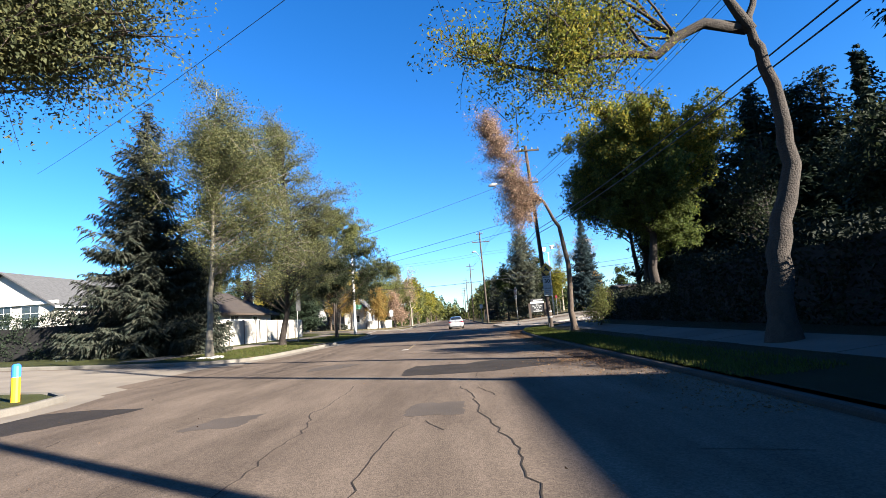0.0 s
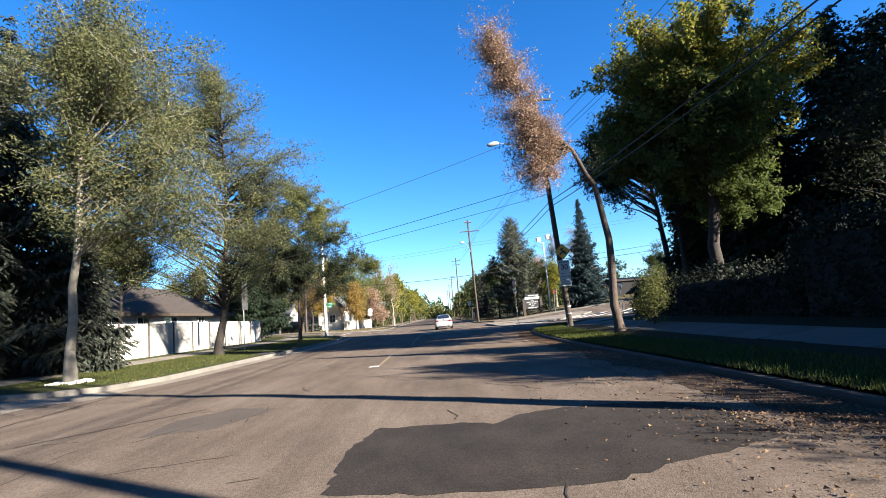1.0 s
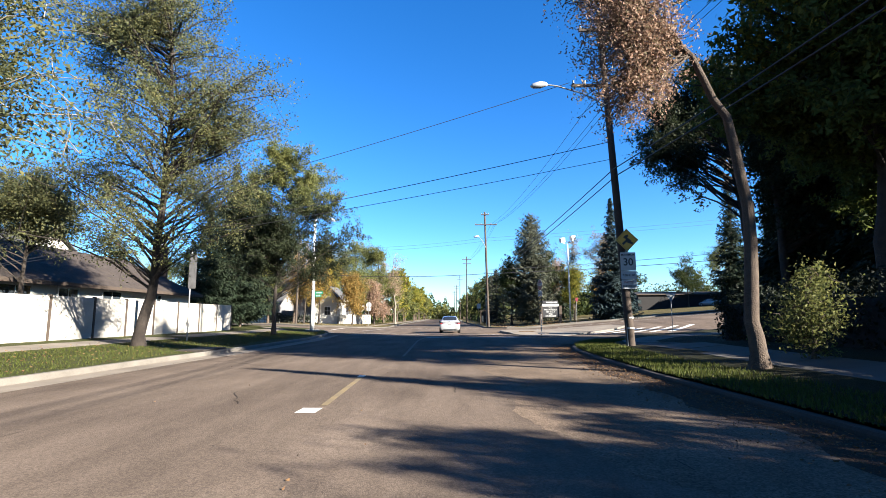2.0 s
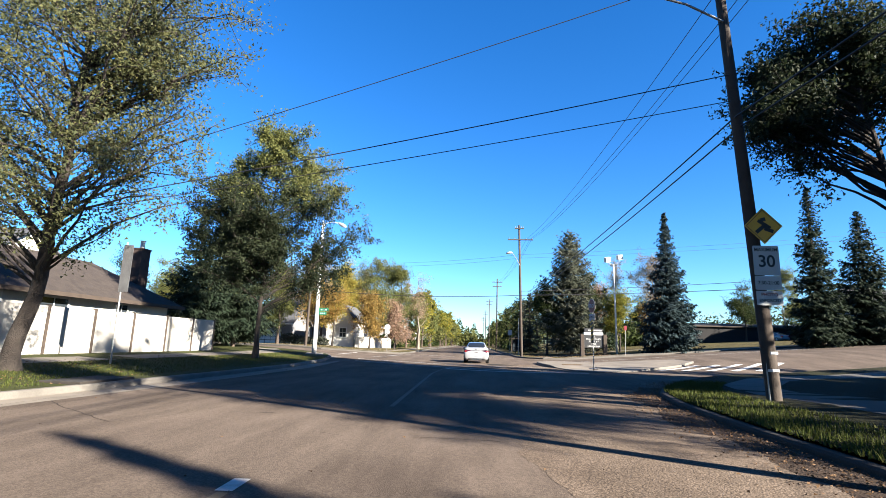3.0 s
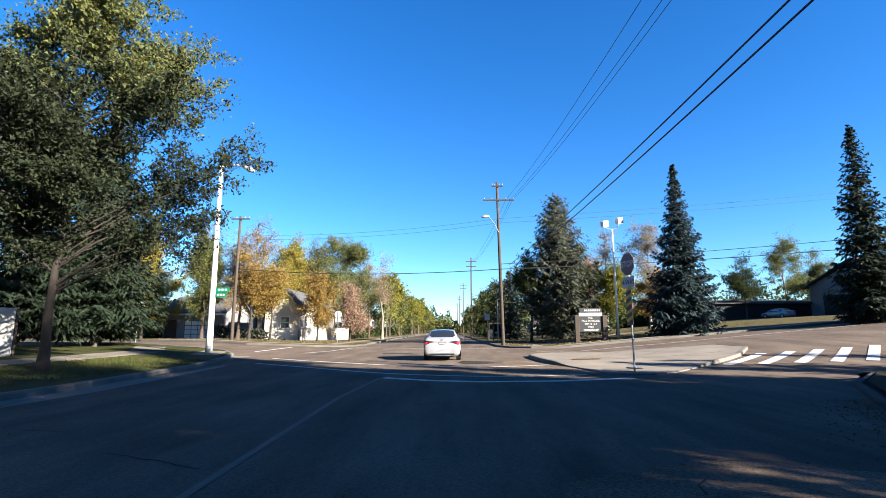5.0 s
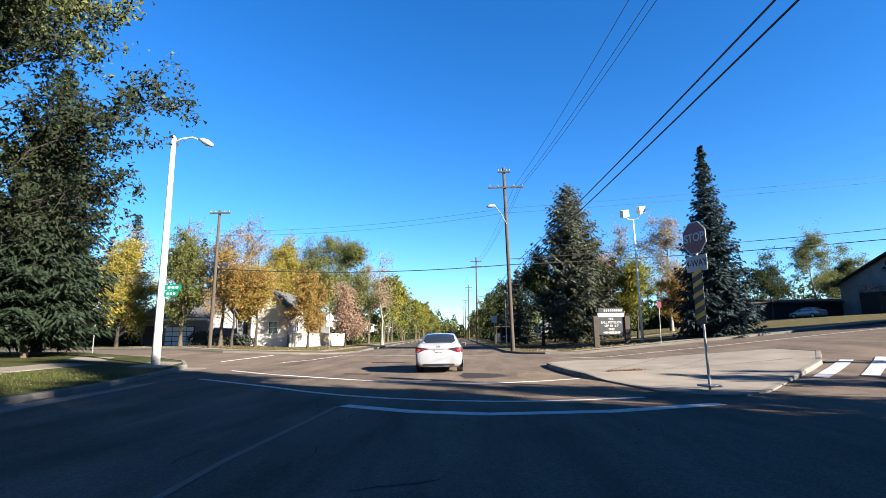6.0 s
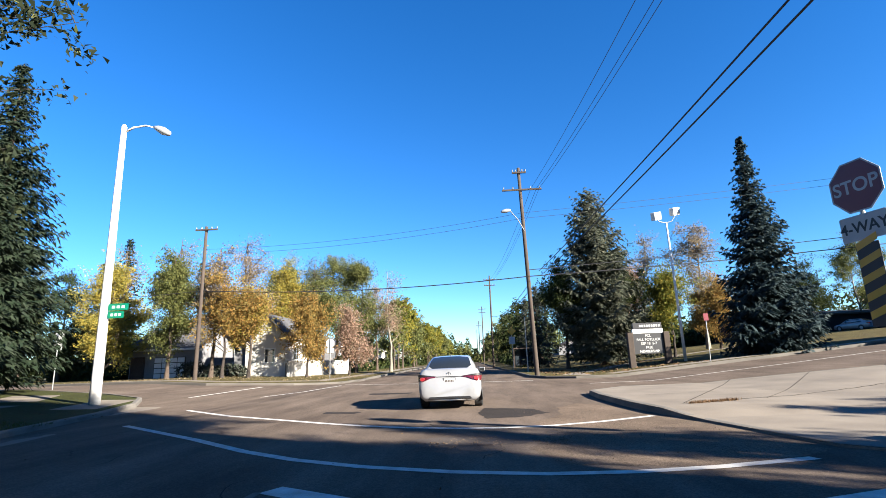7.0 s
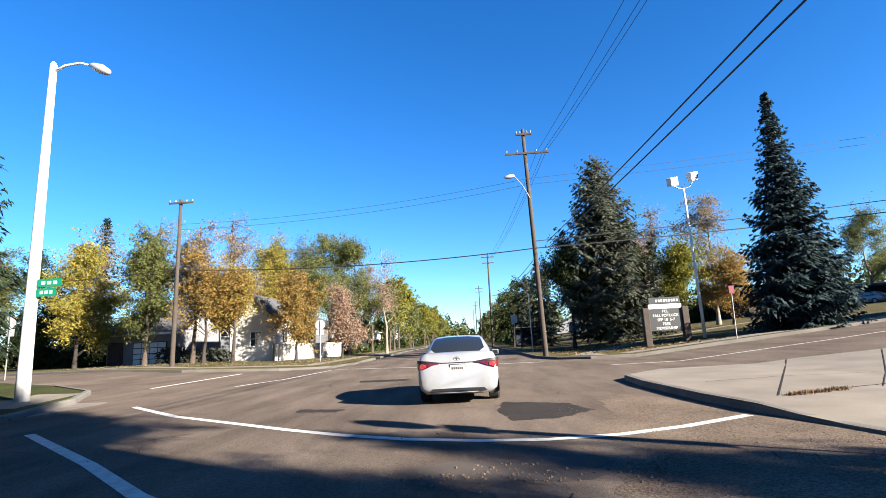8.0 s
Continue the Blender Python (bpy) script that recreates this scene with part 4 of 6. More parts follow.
simple_tree(-14.3, 91.0, 6.9, 2.7, L_ORANGE, "young orange tree in front of the white fence", 102, M_DARKBARK, low=0.22, n=36)
simple_tree(-12.0, 97.5, 7.0, 2.4, L_RUST, "low rust-red tree beside the pavement", 103, M_DARKBARK, low=0.2, n=34, leaves=30)
simple_tree(-22.6, 90.0, 12.0, 3.2, L_TAN, "thin yellowing tree before the white house", 104, low=0.34, n=38, leaves=26)
simple_tree(-34.6, 92.5, 11.6, 4.0, L_YELLOW, "bright yellow autumn tree branching low beside the garage", 105, M_DARKBARK, low=0.08, n=58, leaves=54)
simple_tree(-42.5, 97, 12.0, 4.2, L_DEEP, "green tree beside the side street", 106, low=0.06, n=50)
simple_tree(-13.4, 107, 13.5, 4.0, L_OLIVE, "tall olive street tree beyond the white fence", 107, M_DARKBARK, n=52)
simple_tree(-27.5, 108, 17.5, 4.6, L_TAN, "nearly bare tan tree behind the garage", 108, n=48, leaves=7)
simple_tree(-20.0, 109, 14.5, 4.2, L_GREYGREEN, "thinning grey-green tree behind the white house", 109, n=48, leaves=18)
simple_tree(-39.5, 101, 15.5, 4.2, L_TAN, "nearly bare tan tree beyond the yellow tree", 71, n=44, leaves=8, low=0.2)
simple_tree(-26.0, 89.0, 11.4, 2.9, L_OLIVE, "olive-green tree on the corner lawn", 72, M_BARK, low=0.2, n=50, leaves=50)
simple_tree(-24.0, 101, 13.6, 4.0, L_TAN, "thinning tan tree beside the white house", 73, n=40, leaves=20)
simple_tree(-16.6, 104, 10.5, 3.8, L_OLIVE, "olive tree behind the white fence", 74, n=44, low=0.18, leaves=34)
simple_tree(-17.4, 113, 16.0, 4.8, L_OLIVE, "tall olive-green tree beyond the white fence", 75, n=52)
simple_tree(-31.0, 99, 15.5, 4.0, L_TAN, "bare grey tree with crooked limbs behind the garage", 76, n=40, leaves=5)
simple_tree(-10.4, 115, 14.0, 3.4, L_RUST, "half-bare rust-coloured street tree", 77, M_PALEBARK, n=40, leaves=8)
simple_tree(-13.4, 121, 12.5, 3.6, L_TAN, "thin tan street tree beyond the fence", 78, leaves=20)
simple_tree(-18.6, 88.6, 7.6, 2.2, L_ORANGE, "thin orange sapling before the white house", 112, M_DARKBARK, low=0.34, n=32, leaves=26)
simple_tree(-21.4, 104, 13.0, 3.6, L_YELLOW, "sparse yellow tree behind the white house", 113, n=38, leaves=11)
simple_tree(-22.8, 111, 14.6, 4.2, L_OLIVE, "tall thinning olive tree behind the white house", 111, n=46, leaves=18)
simple_tree(9.4, 93.5, 10.5, 2.6, L_DEEP, "dark park tree with a bare lower trunk", 114, M_DARKBARK, low=0.3, n=44)
simple_tree(16.2, 97.5, 11.0, 2.8, L_DEEP, "dark park tree with a bare lower trunk", 115, M_DARKBARK, low=0.3, n=44)
simple_tree(18.6, 92.0, 7.5, 2.3, L_GREENGOLD, "low gold-green park tree beside the floodlight", 116, M_DARKBARK, low=0.25, n=36)
simple_tree(27.0, 104, 15.0, 4.0, L_TAN, "thin tan birch behind the floodlight", 79, M_PALEBARK, n=46, leaves=20)
simple_tree(26.0, 99, 7.6, 3.2, L_ORANGE, "low golden-brown shrub tree on the lawn", 80, low=0.1)
simple_tree(22.5, 108, 14.5, 3.0, L_TAN, "bare tan tree behind the spruce", 81, M_PALEBARK, n=40, leaves=10)
simple_tree(17.5, 99.5, 11.0, 2.6, L_RUST, "rust-coloured tree behind the notice board", 82, n=34, leaves=22)
simple_tree(-18.8, 89.2, 7.4, 2.1, L_YELLOW, "thin yellow sapling before the white house", 112, low=0.35, n=30, leaves=24)
simple_tree(-21.4, 104, 13.0, 3.6, L_YELLOW, "yellowing tree behind the white house", 113, n=42, leaves=30)
simple_tree(-22.8, 111, 14.6, 4.2, L_OLIVE, "tall thinning olive tree behind the white house", 111, n=46, leaves=30)
simple_tree(-46, 96, 12, 4.5, L_OLIVE, "olive-green tree beside the side street", 83, low=0.12)
simple_tree(-55, 100, 14, 5, L_DEEP, "green tree beside the side street", 84, low=0.12)
simple_tree(56, 120, 14, 4.5, L_OLIVE, "pale green tree behind the car park", 85, M_PALEBARK)
simple_tree(64, 124, 12, 4.5, L_OLIVE, "pale green tree behind the car park", 86, M_PALEBARK)
simple_tree(48, 118, 10, 4, L_DEEP, "green tree behind the car park", 87)
simple_tree(40, 150, 11, 5, L_DEEP, "green tree beyond the park", 88)
rng = np.random.default_rng(5)
protos = [simple_tree(-12.4, 131, 12, 4.6, L_OLIVE, "olive street tree in a long row", 90, n=30, leaves=15, size=0.2, low=0.14, group="street trees beyond the crossing"),
          simple_tree(-12.8, 139, 13, 4.8, L_GREENGOLD, "gold-green street tree in a long row", 91, n=30, leaves=13, size=0.2, low=0.18, group="street trees beyond the crossing"),
          simple_tree(9.8, 132, 11, 4.6, L_DEEP, "green street tree in a long row", 92, n=30, leaves=15, size=0.2, low=0.12, group="street trees beyond the crossing"),
          simple_tree(13.5, 140, 12, 4.8, L_OLIVE, "olive street tree in a long row", 93, n=30, leaves=15, size=0.2, low=0.14, group="street trees beyond the crossing")]
for k in range(20):
    y = 147 + k * 10.5
    for side in (0, 1):
        x = (-12.5, 10.5)[side] + rng.normal() * 0.8
        src = protos[side * 2 + int(rng.uniform() > 0.6)]
        sc = rng.uniform(0.85, 1.15)
        copy_thing(src, pose(x, y + rng.normal() * 2, 0.1, 0, 0, rng.uniform(0, 360)) @ Matrix.Diagonal((sc, sc, sc, 1)))
for k in range(22):
    src = protos[int(rng.integers(4))]
    x = rng.choice([-1, 1]) * rng.uniform(20, 110)
    y = rng.uniform(125, 330)
    copy_thing(src, pose(x, y, ground_z(x, y), 0, 0, rng.uniform(0, 360)))


def tree_belt(x0, y0, x1, y1, depth, height, n, leaf, label, seed, size=0.42):
    """A far belt of woodland with an uneven top."""
    rng = np.random.default_rng(seed)
    t = rng.uniform(size=n)
    d = rng.uniform(-0.5, 0.5, n) * depth
    x, y = x0 + (x1 - x0) * t, y0 + (y1 - y0) * t
    ln = math.hypot(x1 - x0, y1 - y0)
    x, y = x - (y1 - y0) / ln * d, y + (x1 - x0) / ln * d
    top = height * (0.62 + 0.2 * np.sin(t * ln * 0.21 + seed) + 0.14 * np.sin(t * ln * 0.57) + 0.1 * np.sin(t * ln * 1.3))
    z = np.array([ground_z(a, b) for a, b in zip(x, y)]) + top * rng.uniform(0, 1, n) ** 0.8
    ob = new("tree_belt", leaves_mesh("tree_belt", leaf_cloud(np.column_stack([x, y, z]), size, rng), leaf))
    tagged(ob, label, "woodland", "", "stuff")


tree_belt(-190, 350, 190, 350, 30, 17, 34000, L_DEEP, "distant green belt of trees at the street's end", 1, 0.62)
tree_belt(-26, 338, 20, 338, 12, 13, 9000, L_OLIVE, "distant olive trees closing the end of the street", 11, 0.6)
tree_belt(-62, 92, -75, 330, 14, 12, 12000, L_OLIVE, "distant olive belt of garden trees", 2)
tree_belt(70, 130, 90, 340, 18, 11, 12000, L_DEEP, "distant green belt of trees beyond the car park", 3)
tree_belt(-70, 112, -24, 128, 8, 7, 9000, L_DEEP, "dark garden shrubs behind the houses", 4)
tree_belt(-80, 40, -70, 92, 10, 9, 7000, L_OLIVE, "distant garden trees beside the side street", 5)
tree_belt(18, 118, 42, 135, 8, 6, 6000, L_DEEP, "dark shrubs beyond the park", 6)
tree_belt(8.5, 112, 13, 300, 3, 2.6, 6000, L_DEEP, "low dark shrubs along the street", 7)
tree_belt(-15.5, 108, -16, 300, 2.5, 2.2, 6000, L_DEEP, "low garden shrubs along the street", 8)
tree_belt(-44, 98.5, -35, 96.5, 2, 2.6, 1800, L_DEEP, "dark shrubs under the yellow trees", 9)
tree_belt(-27, 92.6, -20, 91.4, 1.4, 2.4, 1100, L_DRYNEEDLE, "brown shrubs before the white house", 10, 0.2)


def hedge(outline, height, leaf, label, seed=1, density=200):
    """A clipped hedge: a core painted near-black for the unlit inside, with leaves over its top and sides."""
    rng = np.random.default_rng(seed)
    xs, ys = [p[0] for p in outline], [p[1] for p in outline]
    cx, cy = sum(xs) / len(xs), sum(ys) / len(ys)
    root = thing("hedge", pose(cx, cy, ground_z(cx, cy) + 0.1), label, "hedge")
    inner = [(cx + (x - cx) * 0.9 - cx, cy + (y - cy) * 0.97 - cy) for x, y in outline]
    n = len(inner)
    part("core", ([(x, y, -0.2) for x, y in inner] + [(x, y, height * 0.85) for x, y in inner], [tuple(range(n - 1, -1, -1)), tuple(range(n, 2 * n))] + [(i, (i + 1) % n, (i + 1) % n + n, i + n) for i in range(n)]), M_DARKWALLHOLLOW, root)
    pts = []
    for i in range(n):
        a, b = np.array(outline[i]) - [cx, cy], np.array(outline[(i + 1) % n]) - [cx, cy]
        m = int(np.linalg.norm(b - a) * height * density)
        t, z = rng.uniform(size=(m, 1)), rng.uniform(0, 1, m) * height
        p = a + (b - a) * t
        run = t[:, 0] * np.linalg.norm(b - a)
        bulge = 0.16 * np.sin(run * 1.7 + z * 2) + 0.1 * np.sin(run * 4.3 - z * 3.1) + rng.normal(size=m) * 0.13 - 0.4 * (z / height) ** 5
        c = p / (np.linalg.norm(p, axis=1)[:, None] + 1e-6)
        pts.append(np.column_stack([p + c * bulge[:, None], z + 0.2 * np.sin(run * 0.9) * z / height]))
    m = int((max(xs) - min(xs)) * (max(ys) - min(ys)) * density * 0.6)
    q = np.column_stack([rng.uniform(min(xs), max(xs), m), rng.uniform(min(ys), max(ys), m)])
    q = q[[inside(outline, a, b) for a, b in q]]
    pts.append(np.column_stack([q - [cx, cy], height + 0.22 * np.sin(q[:, 1] * 0.9) + 0.15 * np.sin(q[:, 1] * 2.3 + q[:, 0] * 2) + np.abs(rng.normal(size=len(q))) * 0.22 - 0.1]))
    ob = new("leaves", leaves_mesh("leaves", leaf_cloud(np.concatenate(pts), 0.07, rng), leaf))
    ob.parent = root


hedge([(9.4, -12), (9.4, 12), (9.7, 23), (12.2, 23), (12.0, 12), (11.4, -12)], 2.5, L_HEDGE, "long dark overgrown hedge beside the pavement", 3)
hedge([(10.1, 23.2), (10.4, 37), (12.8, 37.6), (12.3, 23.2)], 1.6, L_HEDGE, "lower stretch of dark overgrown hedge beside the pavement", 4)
hedge([(51.5, 103), (51.5, 106), (57, 107), (57, 104)], 3.4, L_SPRUCE, "long dark hedge along the car park", 5, 60)
hedge([(-33, 29.5), (-33, 32), (-19.5, 31.5), (-19.5, 28.5)], 2.2, L_SPRUCE, "dark shrubs at the foot of the spruce", 6)

ring = thing("stone_ring", pose(-12.3, 24.9, ground_z(-12.3, 24.9) + 0.13), "ring of pale stones round the foot of a street tree", "stone ring")
rng = np.random.default_rng(31)
for k in range(46):
    a, d, w = rng.uniform(0, 6.283), rng.uniform(0.22, 0.62), rng.uniform(0.045, 0.085)
    part("stone", moved(box(-w, -w * 0.8, -0.03, w, w * 0.8, w * 0.8, w * 0.3), pose(math.cos(a) * d, math.sin(a) * d, 0.01, 0, 0, rng.uniform(0, 180))), M_STUCCO, ring)

# ---- white panel fence ----
fence = thing("fence", pose(-17.2, 32.4, 0.33), "white stucco panel fence with dark posts along the pavement", "fence")
posts_y = [32.4, 35.0, 37.7, 40.4, 42.8, 45.3, 47.9, 50.6, 53.2, 55.7]
for a, b in zip(posts_y, posts_y[1:]):
    part("panel", box(-0.05, a - 32.4 + 0.07, 0.02, 0.05, b - 32.4 - 0.07, 2.02, 0.012), M_FENCE, fence)
for a in posts_y:
    part("post", box(-0.07, a - 32.4 - 0.06, -0.3, 0.075, a - 32.4 + 0.06, 2.08, 0.01), M_POST, fence)
fence_b = thing("fence", pose(-17.2, 55.75, 0.33), "white panel fence turning away from the street", "fence")
part("panel", box(-2.6, -0.05, 0.02, -0.1, 0.05, 2.02, 0.012), M_FENCE, fence_b)
part("post", box(-2.75, -0.07, -0.3, -2.62, 0.07, 2.08, 0.01), M_POST, fence_b)


structure("footpath", ribbon([(6.6, 78.4), (9.0, 84.0), (13.6, 89.6), (20.0, 95.0), (28.0, 100.0)], 1.3, 0.14), M_CONCRETE, "narrow concrete footpath curving over the rising lawn", "footpath")
shelter = thing("bus_shelter", pose(7.0, 112.0, ground_z(7.0, 112.0) + 0.13), "small dark-framed bus shelter beside the street", "bus shelter")
part("roof", box(-1.1, -0.7, 2.3, 1.1, 0.7, 2.42, 0.03), M_POST, shelter)
for x in (-1.0, 1.0):
    for y in (-0.6, 0.6):
        part("post", box(x - 0.05, y - 0.05, -0.1, x + 0.05, y + 0.05, 2.3, 0.01), M_POST, shelter)
part("rear_panel", box(-0.95, 0.58, 0.25, 0.95, 0.61, 2.1), M_GLASS, shelter, "dark glass panel")
slim = thing("lamp_post", pose(5.3, 90.0, ground_z(5.3, 90.0) + 0.1), "thin pale metal post beside the far kerb", "post")
part("shaft", tube([(0, 0, -0.3), (0, 0, 2.2), (0, 0, 4.6)], [0.05, 0.045, 0.035], 8), M_STEEL, slim)
part("cap", tube([(0, 0, 4.6), (0, 0, 4.68)], [0.05, 0.03], 8), M_STEEL, slim)

# ---- poles and wires ----
def text(s, size, material, parent, x, y, z, name="lettering"):
    cu = bpy.data.curves.new("lettering", "FONT")
    cu.body, cu.size, cu.align_x, cu.align_y, cu.extrude = s, size, "CENTER", "CENTER", 0.001
    cu.offset = size * 0.018
    tmp = bpy.data.objects.new("lettering", cu)
    me = bpy.data.meshes.new_from_object(tmp)
    bpy.data.objects.remove(tmp)
    me.materials.clear()
    me.materials.append(material)
    ob = new(name, me)
    ob.parent = parent
    ob.matrix_basis = pose(x, y, z, 90, 0, 0)
    return ob


def rounded(w, h, r=0.03, n=4):
    out = []
    for cx, cz, a0 in ((w / 2 - r, h / 2 - r, 0), (-w / 2 + r, h / 2 - r, 90), (-w / 2 + r, -h / 2 + r, 180), (w / 2 - r, -h / 2 + r, 270)):
        out += [(cx + r * math.cos(radians(a0 + 90 * k / n)), cz + r * math.sin(radians(a0 + 90 * k / n))) for k in range(n + 1)]
    return out


def plate(name, w, h, material, parent, x, y, z, label="", r=0.03, depth=0.006):
    return part(name, moved(slab(rounded(w, h, r), 0, depth), Matrix.Translation((x, y, z))), material, parent, label)


def utility_pole(x, y, z0, height, lean, arms, label, lamp=None, name="utility_pole"):
    root = thing(name, pose(x, y, z0), label, "utility pole")
    top = Vector((lean, 0, height))
    part("pole", tube([(0, 0, -0.5), (0, 0, 0.05), top * 0.5, top], [0.17, 0.165, 0.14, 0.11], 12), M_WOODPOLE, root, "", True)
    for h, half, off in arms:
        c = top * (h / height)
        part("crossarm", box(c.x + off - half, c.y - 0.2, h - 0.06, c.x + off + half, c.y - 0.1, h + 0.06, 0.01), M_WOODPOLE, root)
        for k in (-0.92, -0.45, 0.45, 0.92):
            part("insulator", tube([(c.x + off + half * k, c.y - 0.15, h + 0.05), (c.x + off + half * k, c.y - 0.15, h + 0.1), (c.x + off + half * k, c.y - 0.15, h + 0.16), (c.x + off + half * k, c.y - 0.15, h + 0.22)], [0.02, 0.05, 0.035, 0.05], 8), M_STEEL, root)
    if lamp:
        (ax, az), (hx, hz) = lamp
        arm = part("lamp_arm", tube([(ax, -0.1, az), (ax + (hx - ax) * 0.35, -0.15, az + (hz - az) * 0.55), (ax + (hx - ax) * 0.75, -0.15, hz - 0.06), (hx + 0.25, -0.15, hz)], 0.032, 8), M_STEEL, root)
        part("lamp_head", tube([(hx + 0.3, -0.15, hz), (hx + 0.2, -0.15, hz + 0.02), (hx, -0.15, hz), (hx - 0.3, -0.15, hz - 0.05), (hx - 0.42, -0.15, hz - 0.07)], [0.05, 0.1, 0.15, 0.11, 0.03], 10), M_SIGNBACK, root, "grey cobra street-light head", True)
    return root


pole1 = utility_pole(6.6, 36.35, 0.12, 13.5, -0.6, ((13.1, 0.95, 0), (10.65, 1.0, -0.45)), "weathered wooden utility pole carrying road signs", ((-0.5, 9.8), (-3.2, 10.7)))
for z in (1.15, 0.75):
    part("band", tube([(-0.02, 0, z), (-0.02, 0, z + 0.06)], 0.172, 12), M_SIGNBACK, pole1, "grey metal band")
part("conduit", tube([(-0.14, -0.08, 0.0), (-0.16, -0.08, 2.2)], 0.025, 8), M_STEEL, pole1)
utility_pole(4.75, 79.8, 0.1, 14.6, -0.25, ((12.9, 1.4, 0.1), (14.2, 0.5, 0)), "wooden utility pole with crossarms at the far corner", ((-0.15, 9.9), (-1.3, 11.4)))
for k, (x, y, h) in enumerate(((4.0, 126, 14.4), (3.9, 176, 14.6), (3.9, 226, 14.6), (3.9, 276, 14.6))):
    utility_pole(x, y, 0.1, h, 0.1, ((h - 0.7, 1.0, 0), (h - 1.6, 0.9, 0)), "distant wooden utility pole along the street")
utility_pole(-20.2, 83.0, 0.45, 12.0, 0.15, ((11.7, 0.9, 0.1),), "wooden utility pole on the corner lawn")
# Two poles out of view, added for the long shadows they throw across the road.
utility_pole(8.6, -2.3, 0.3, 12.5, 0.0, ((12.1, 0.6, 0),), "unseen wooden service pole, added to cast a shadow over the road")
utility_pole(8.75, 5.8, 0.3, 13.5, 0.0, ((13.1, 0.95, 0), (10.65, 1.0, 0)), "unseen wooden utility pole with wires, added to cast a shadow over the road")

lamp = thing("street_lamp", pose(-12.75, 62.9, 0.15), "tall white painted street lamp with a curved arm", "street lamp")
part("base_plate", box(-0.28, -0.28, -0.1, 0.28, 0.28, 0.03, 0.01), M_CONCRETE, lamp)
part("pole", tube([(0, 0, 0), (0, 0, 1.2), (0.0, 0, 5), (0, 0, 10.6), (0, 0, 10.7)], [0.19, 0.17, 0.14, 0.1, 0.05], 14), M_WHITEPOLE, lamp, "", True)
part("arm", tube([(0, 0, 10.35), (0.4, 0, 10.55), (0.9, 0, 10.6), (1.35, 0, 10.45)], [0.045, 0.04, 0.035, 0.03], 8), M_WHITEPOLE, lamp, "", True)
part("lamp_head", tube([(1.2, 0, 10.52), (1.35, 0, 10.46), (1.6, 0, 10.33), (1.85, 0, 10.2), (1.9, 0, 10.17)], [0.05, 0.11, 0.16, 0.1, 0.03], 10), M_SIGNBACK, lamp, "grey cobra street-light head", True)
for k in range(4):
    a = radians(45 + 90 * k)
    part("bolt", tube([(0.26 * math.cos(a), 0.26 * math.sin(a), 0.0), (0.26 * math.cos(a), 0.26 * math.sin(a), 0.09)], 0.02, 6), M_STEEL, lamp)
for z, w, dx in ((3.5, 0.75, 0.55), (3.22, 0.6, 0.48)):
    s = plate("street_name_sign", w, 0.24, M_SIGNGREEN, lamp, dx, -0.06, z, "green street name plate")
    for k in range(3):
        plate("bar", w * 0.16, 0.1, M_SIGNWHITE, s, dx + (k - 1) * w * 0.24, -0.064, z, "", 0.01, 0.003)


def wire(a, b, sag, r, label, name="overhead_wire"):
    pts = [Vector(a).lerp(Vector(b), k / 24) - Vector((0, 0, sag * 4 * (k / 24) * (1 - k / 24))) for k in range(25)]
    tagged(part(name, tube(pts, r, 5), M_WIRE), label, "wire")


P1, P2 = (6.2, 36.2), (4.55, 79.7)
for x0, x1 in ((6.0, 5.3), (6.7, 5.7), (7.0, 5.9)):
    wire((x0, P1[1], 10.8), (x1, P2[1], 13.1), 0.7, 0.011, "thin overhead power wire between poles")
    wire((x0 + 3.4, 5.4, 11.2), (x0, P1[1], 10.8), 0.5, 0.011, "thin overhead power wire between poles")
    wire((x1, P2[1], 13.1), (x1 - 1.2, 126, 13.8), 0.8, 0.012, "thin overhead power wire between poles")
for dx, z, zz in ((0.0, 7.2, 7.1), (0.12, 6.95, 6.8)):
    wire((P1[0] + dx, P1[1], z), (P2[0] + 0.85 + dx, P2[1], zz), 0.3, 0.022, "thick black telephone cable between poles", "telephone_cable")
    wire((8.6 + dx, 5.4, z + 0.2), (P1[0] + dx, P1[1], z), 0.35, 0.022, "thick black telephone cable between poles", "telephone_cable")
    wire((P2[0] + dx, P2[1], zz - 1), (4.0 + dx, 126, 8), 0.8, 0.022, "thick black telephone cable between poles", "telephone_cable")
for a, b, s, r in (((4.6, 36.2, 10.9), (-23, 40.2, 4.6), 0.3, 0.012), ((6.1, 36.2, 8.35), (-21, 36.4, 3.1), 0.2, 0.014), ((6.1, 36.2, 7.62), (-21, 36.4, 3.1), 0.2, 0.011),
                   ((-20.1, 83, 7.3), (4.6, 79.7, 6.75), 0.45, 0.034), ((4.6, 79.7, 6.75), (60, 82, 11), 0.6, 0.034), ((4.6, 79.7, 7.2), (60, 82, 12), 0.5, 0.026),
                   ((-20.1, 83, 10.2), (4.5, 79.7, 10.9), 0.5, 0.011), ((4.5, 79.7, 10.9), (60, 82, 16), 0.5, 0.011), ((-20.1, 83, 10.6), (4.5, 79.7, 11.3), 0.5, 0.011), ((4.5, 79.7, 11.3), (60, 82, 16.6), 0.5, 0.011),
                   ((8.7, 5.4, 12.6), (-36, 42, 16.5), 0.5, 0.014), ((-20.1, 83, 7.3), (-60, 86, 8), 0.6, 0.02)):
    wire(a, b, s, r, "black overhead wire crossing the street")

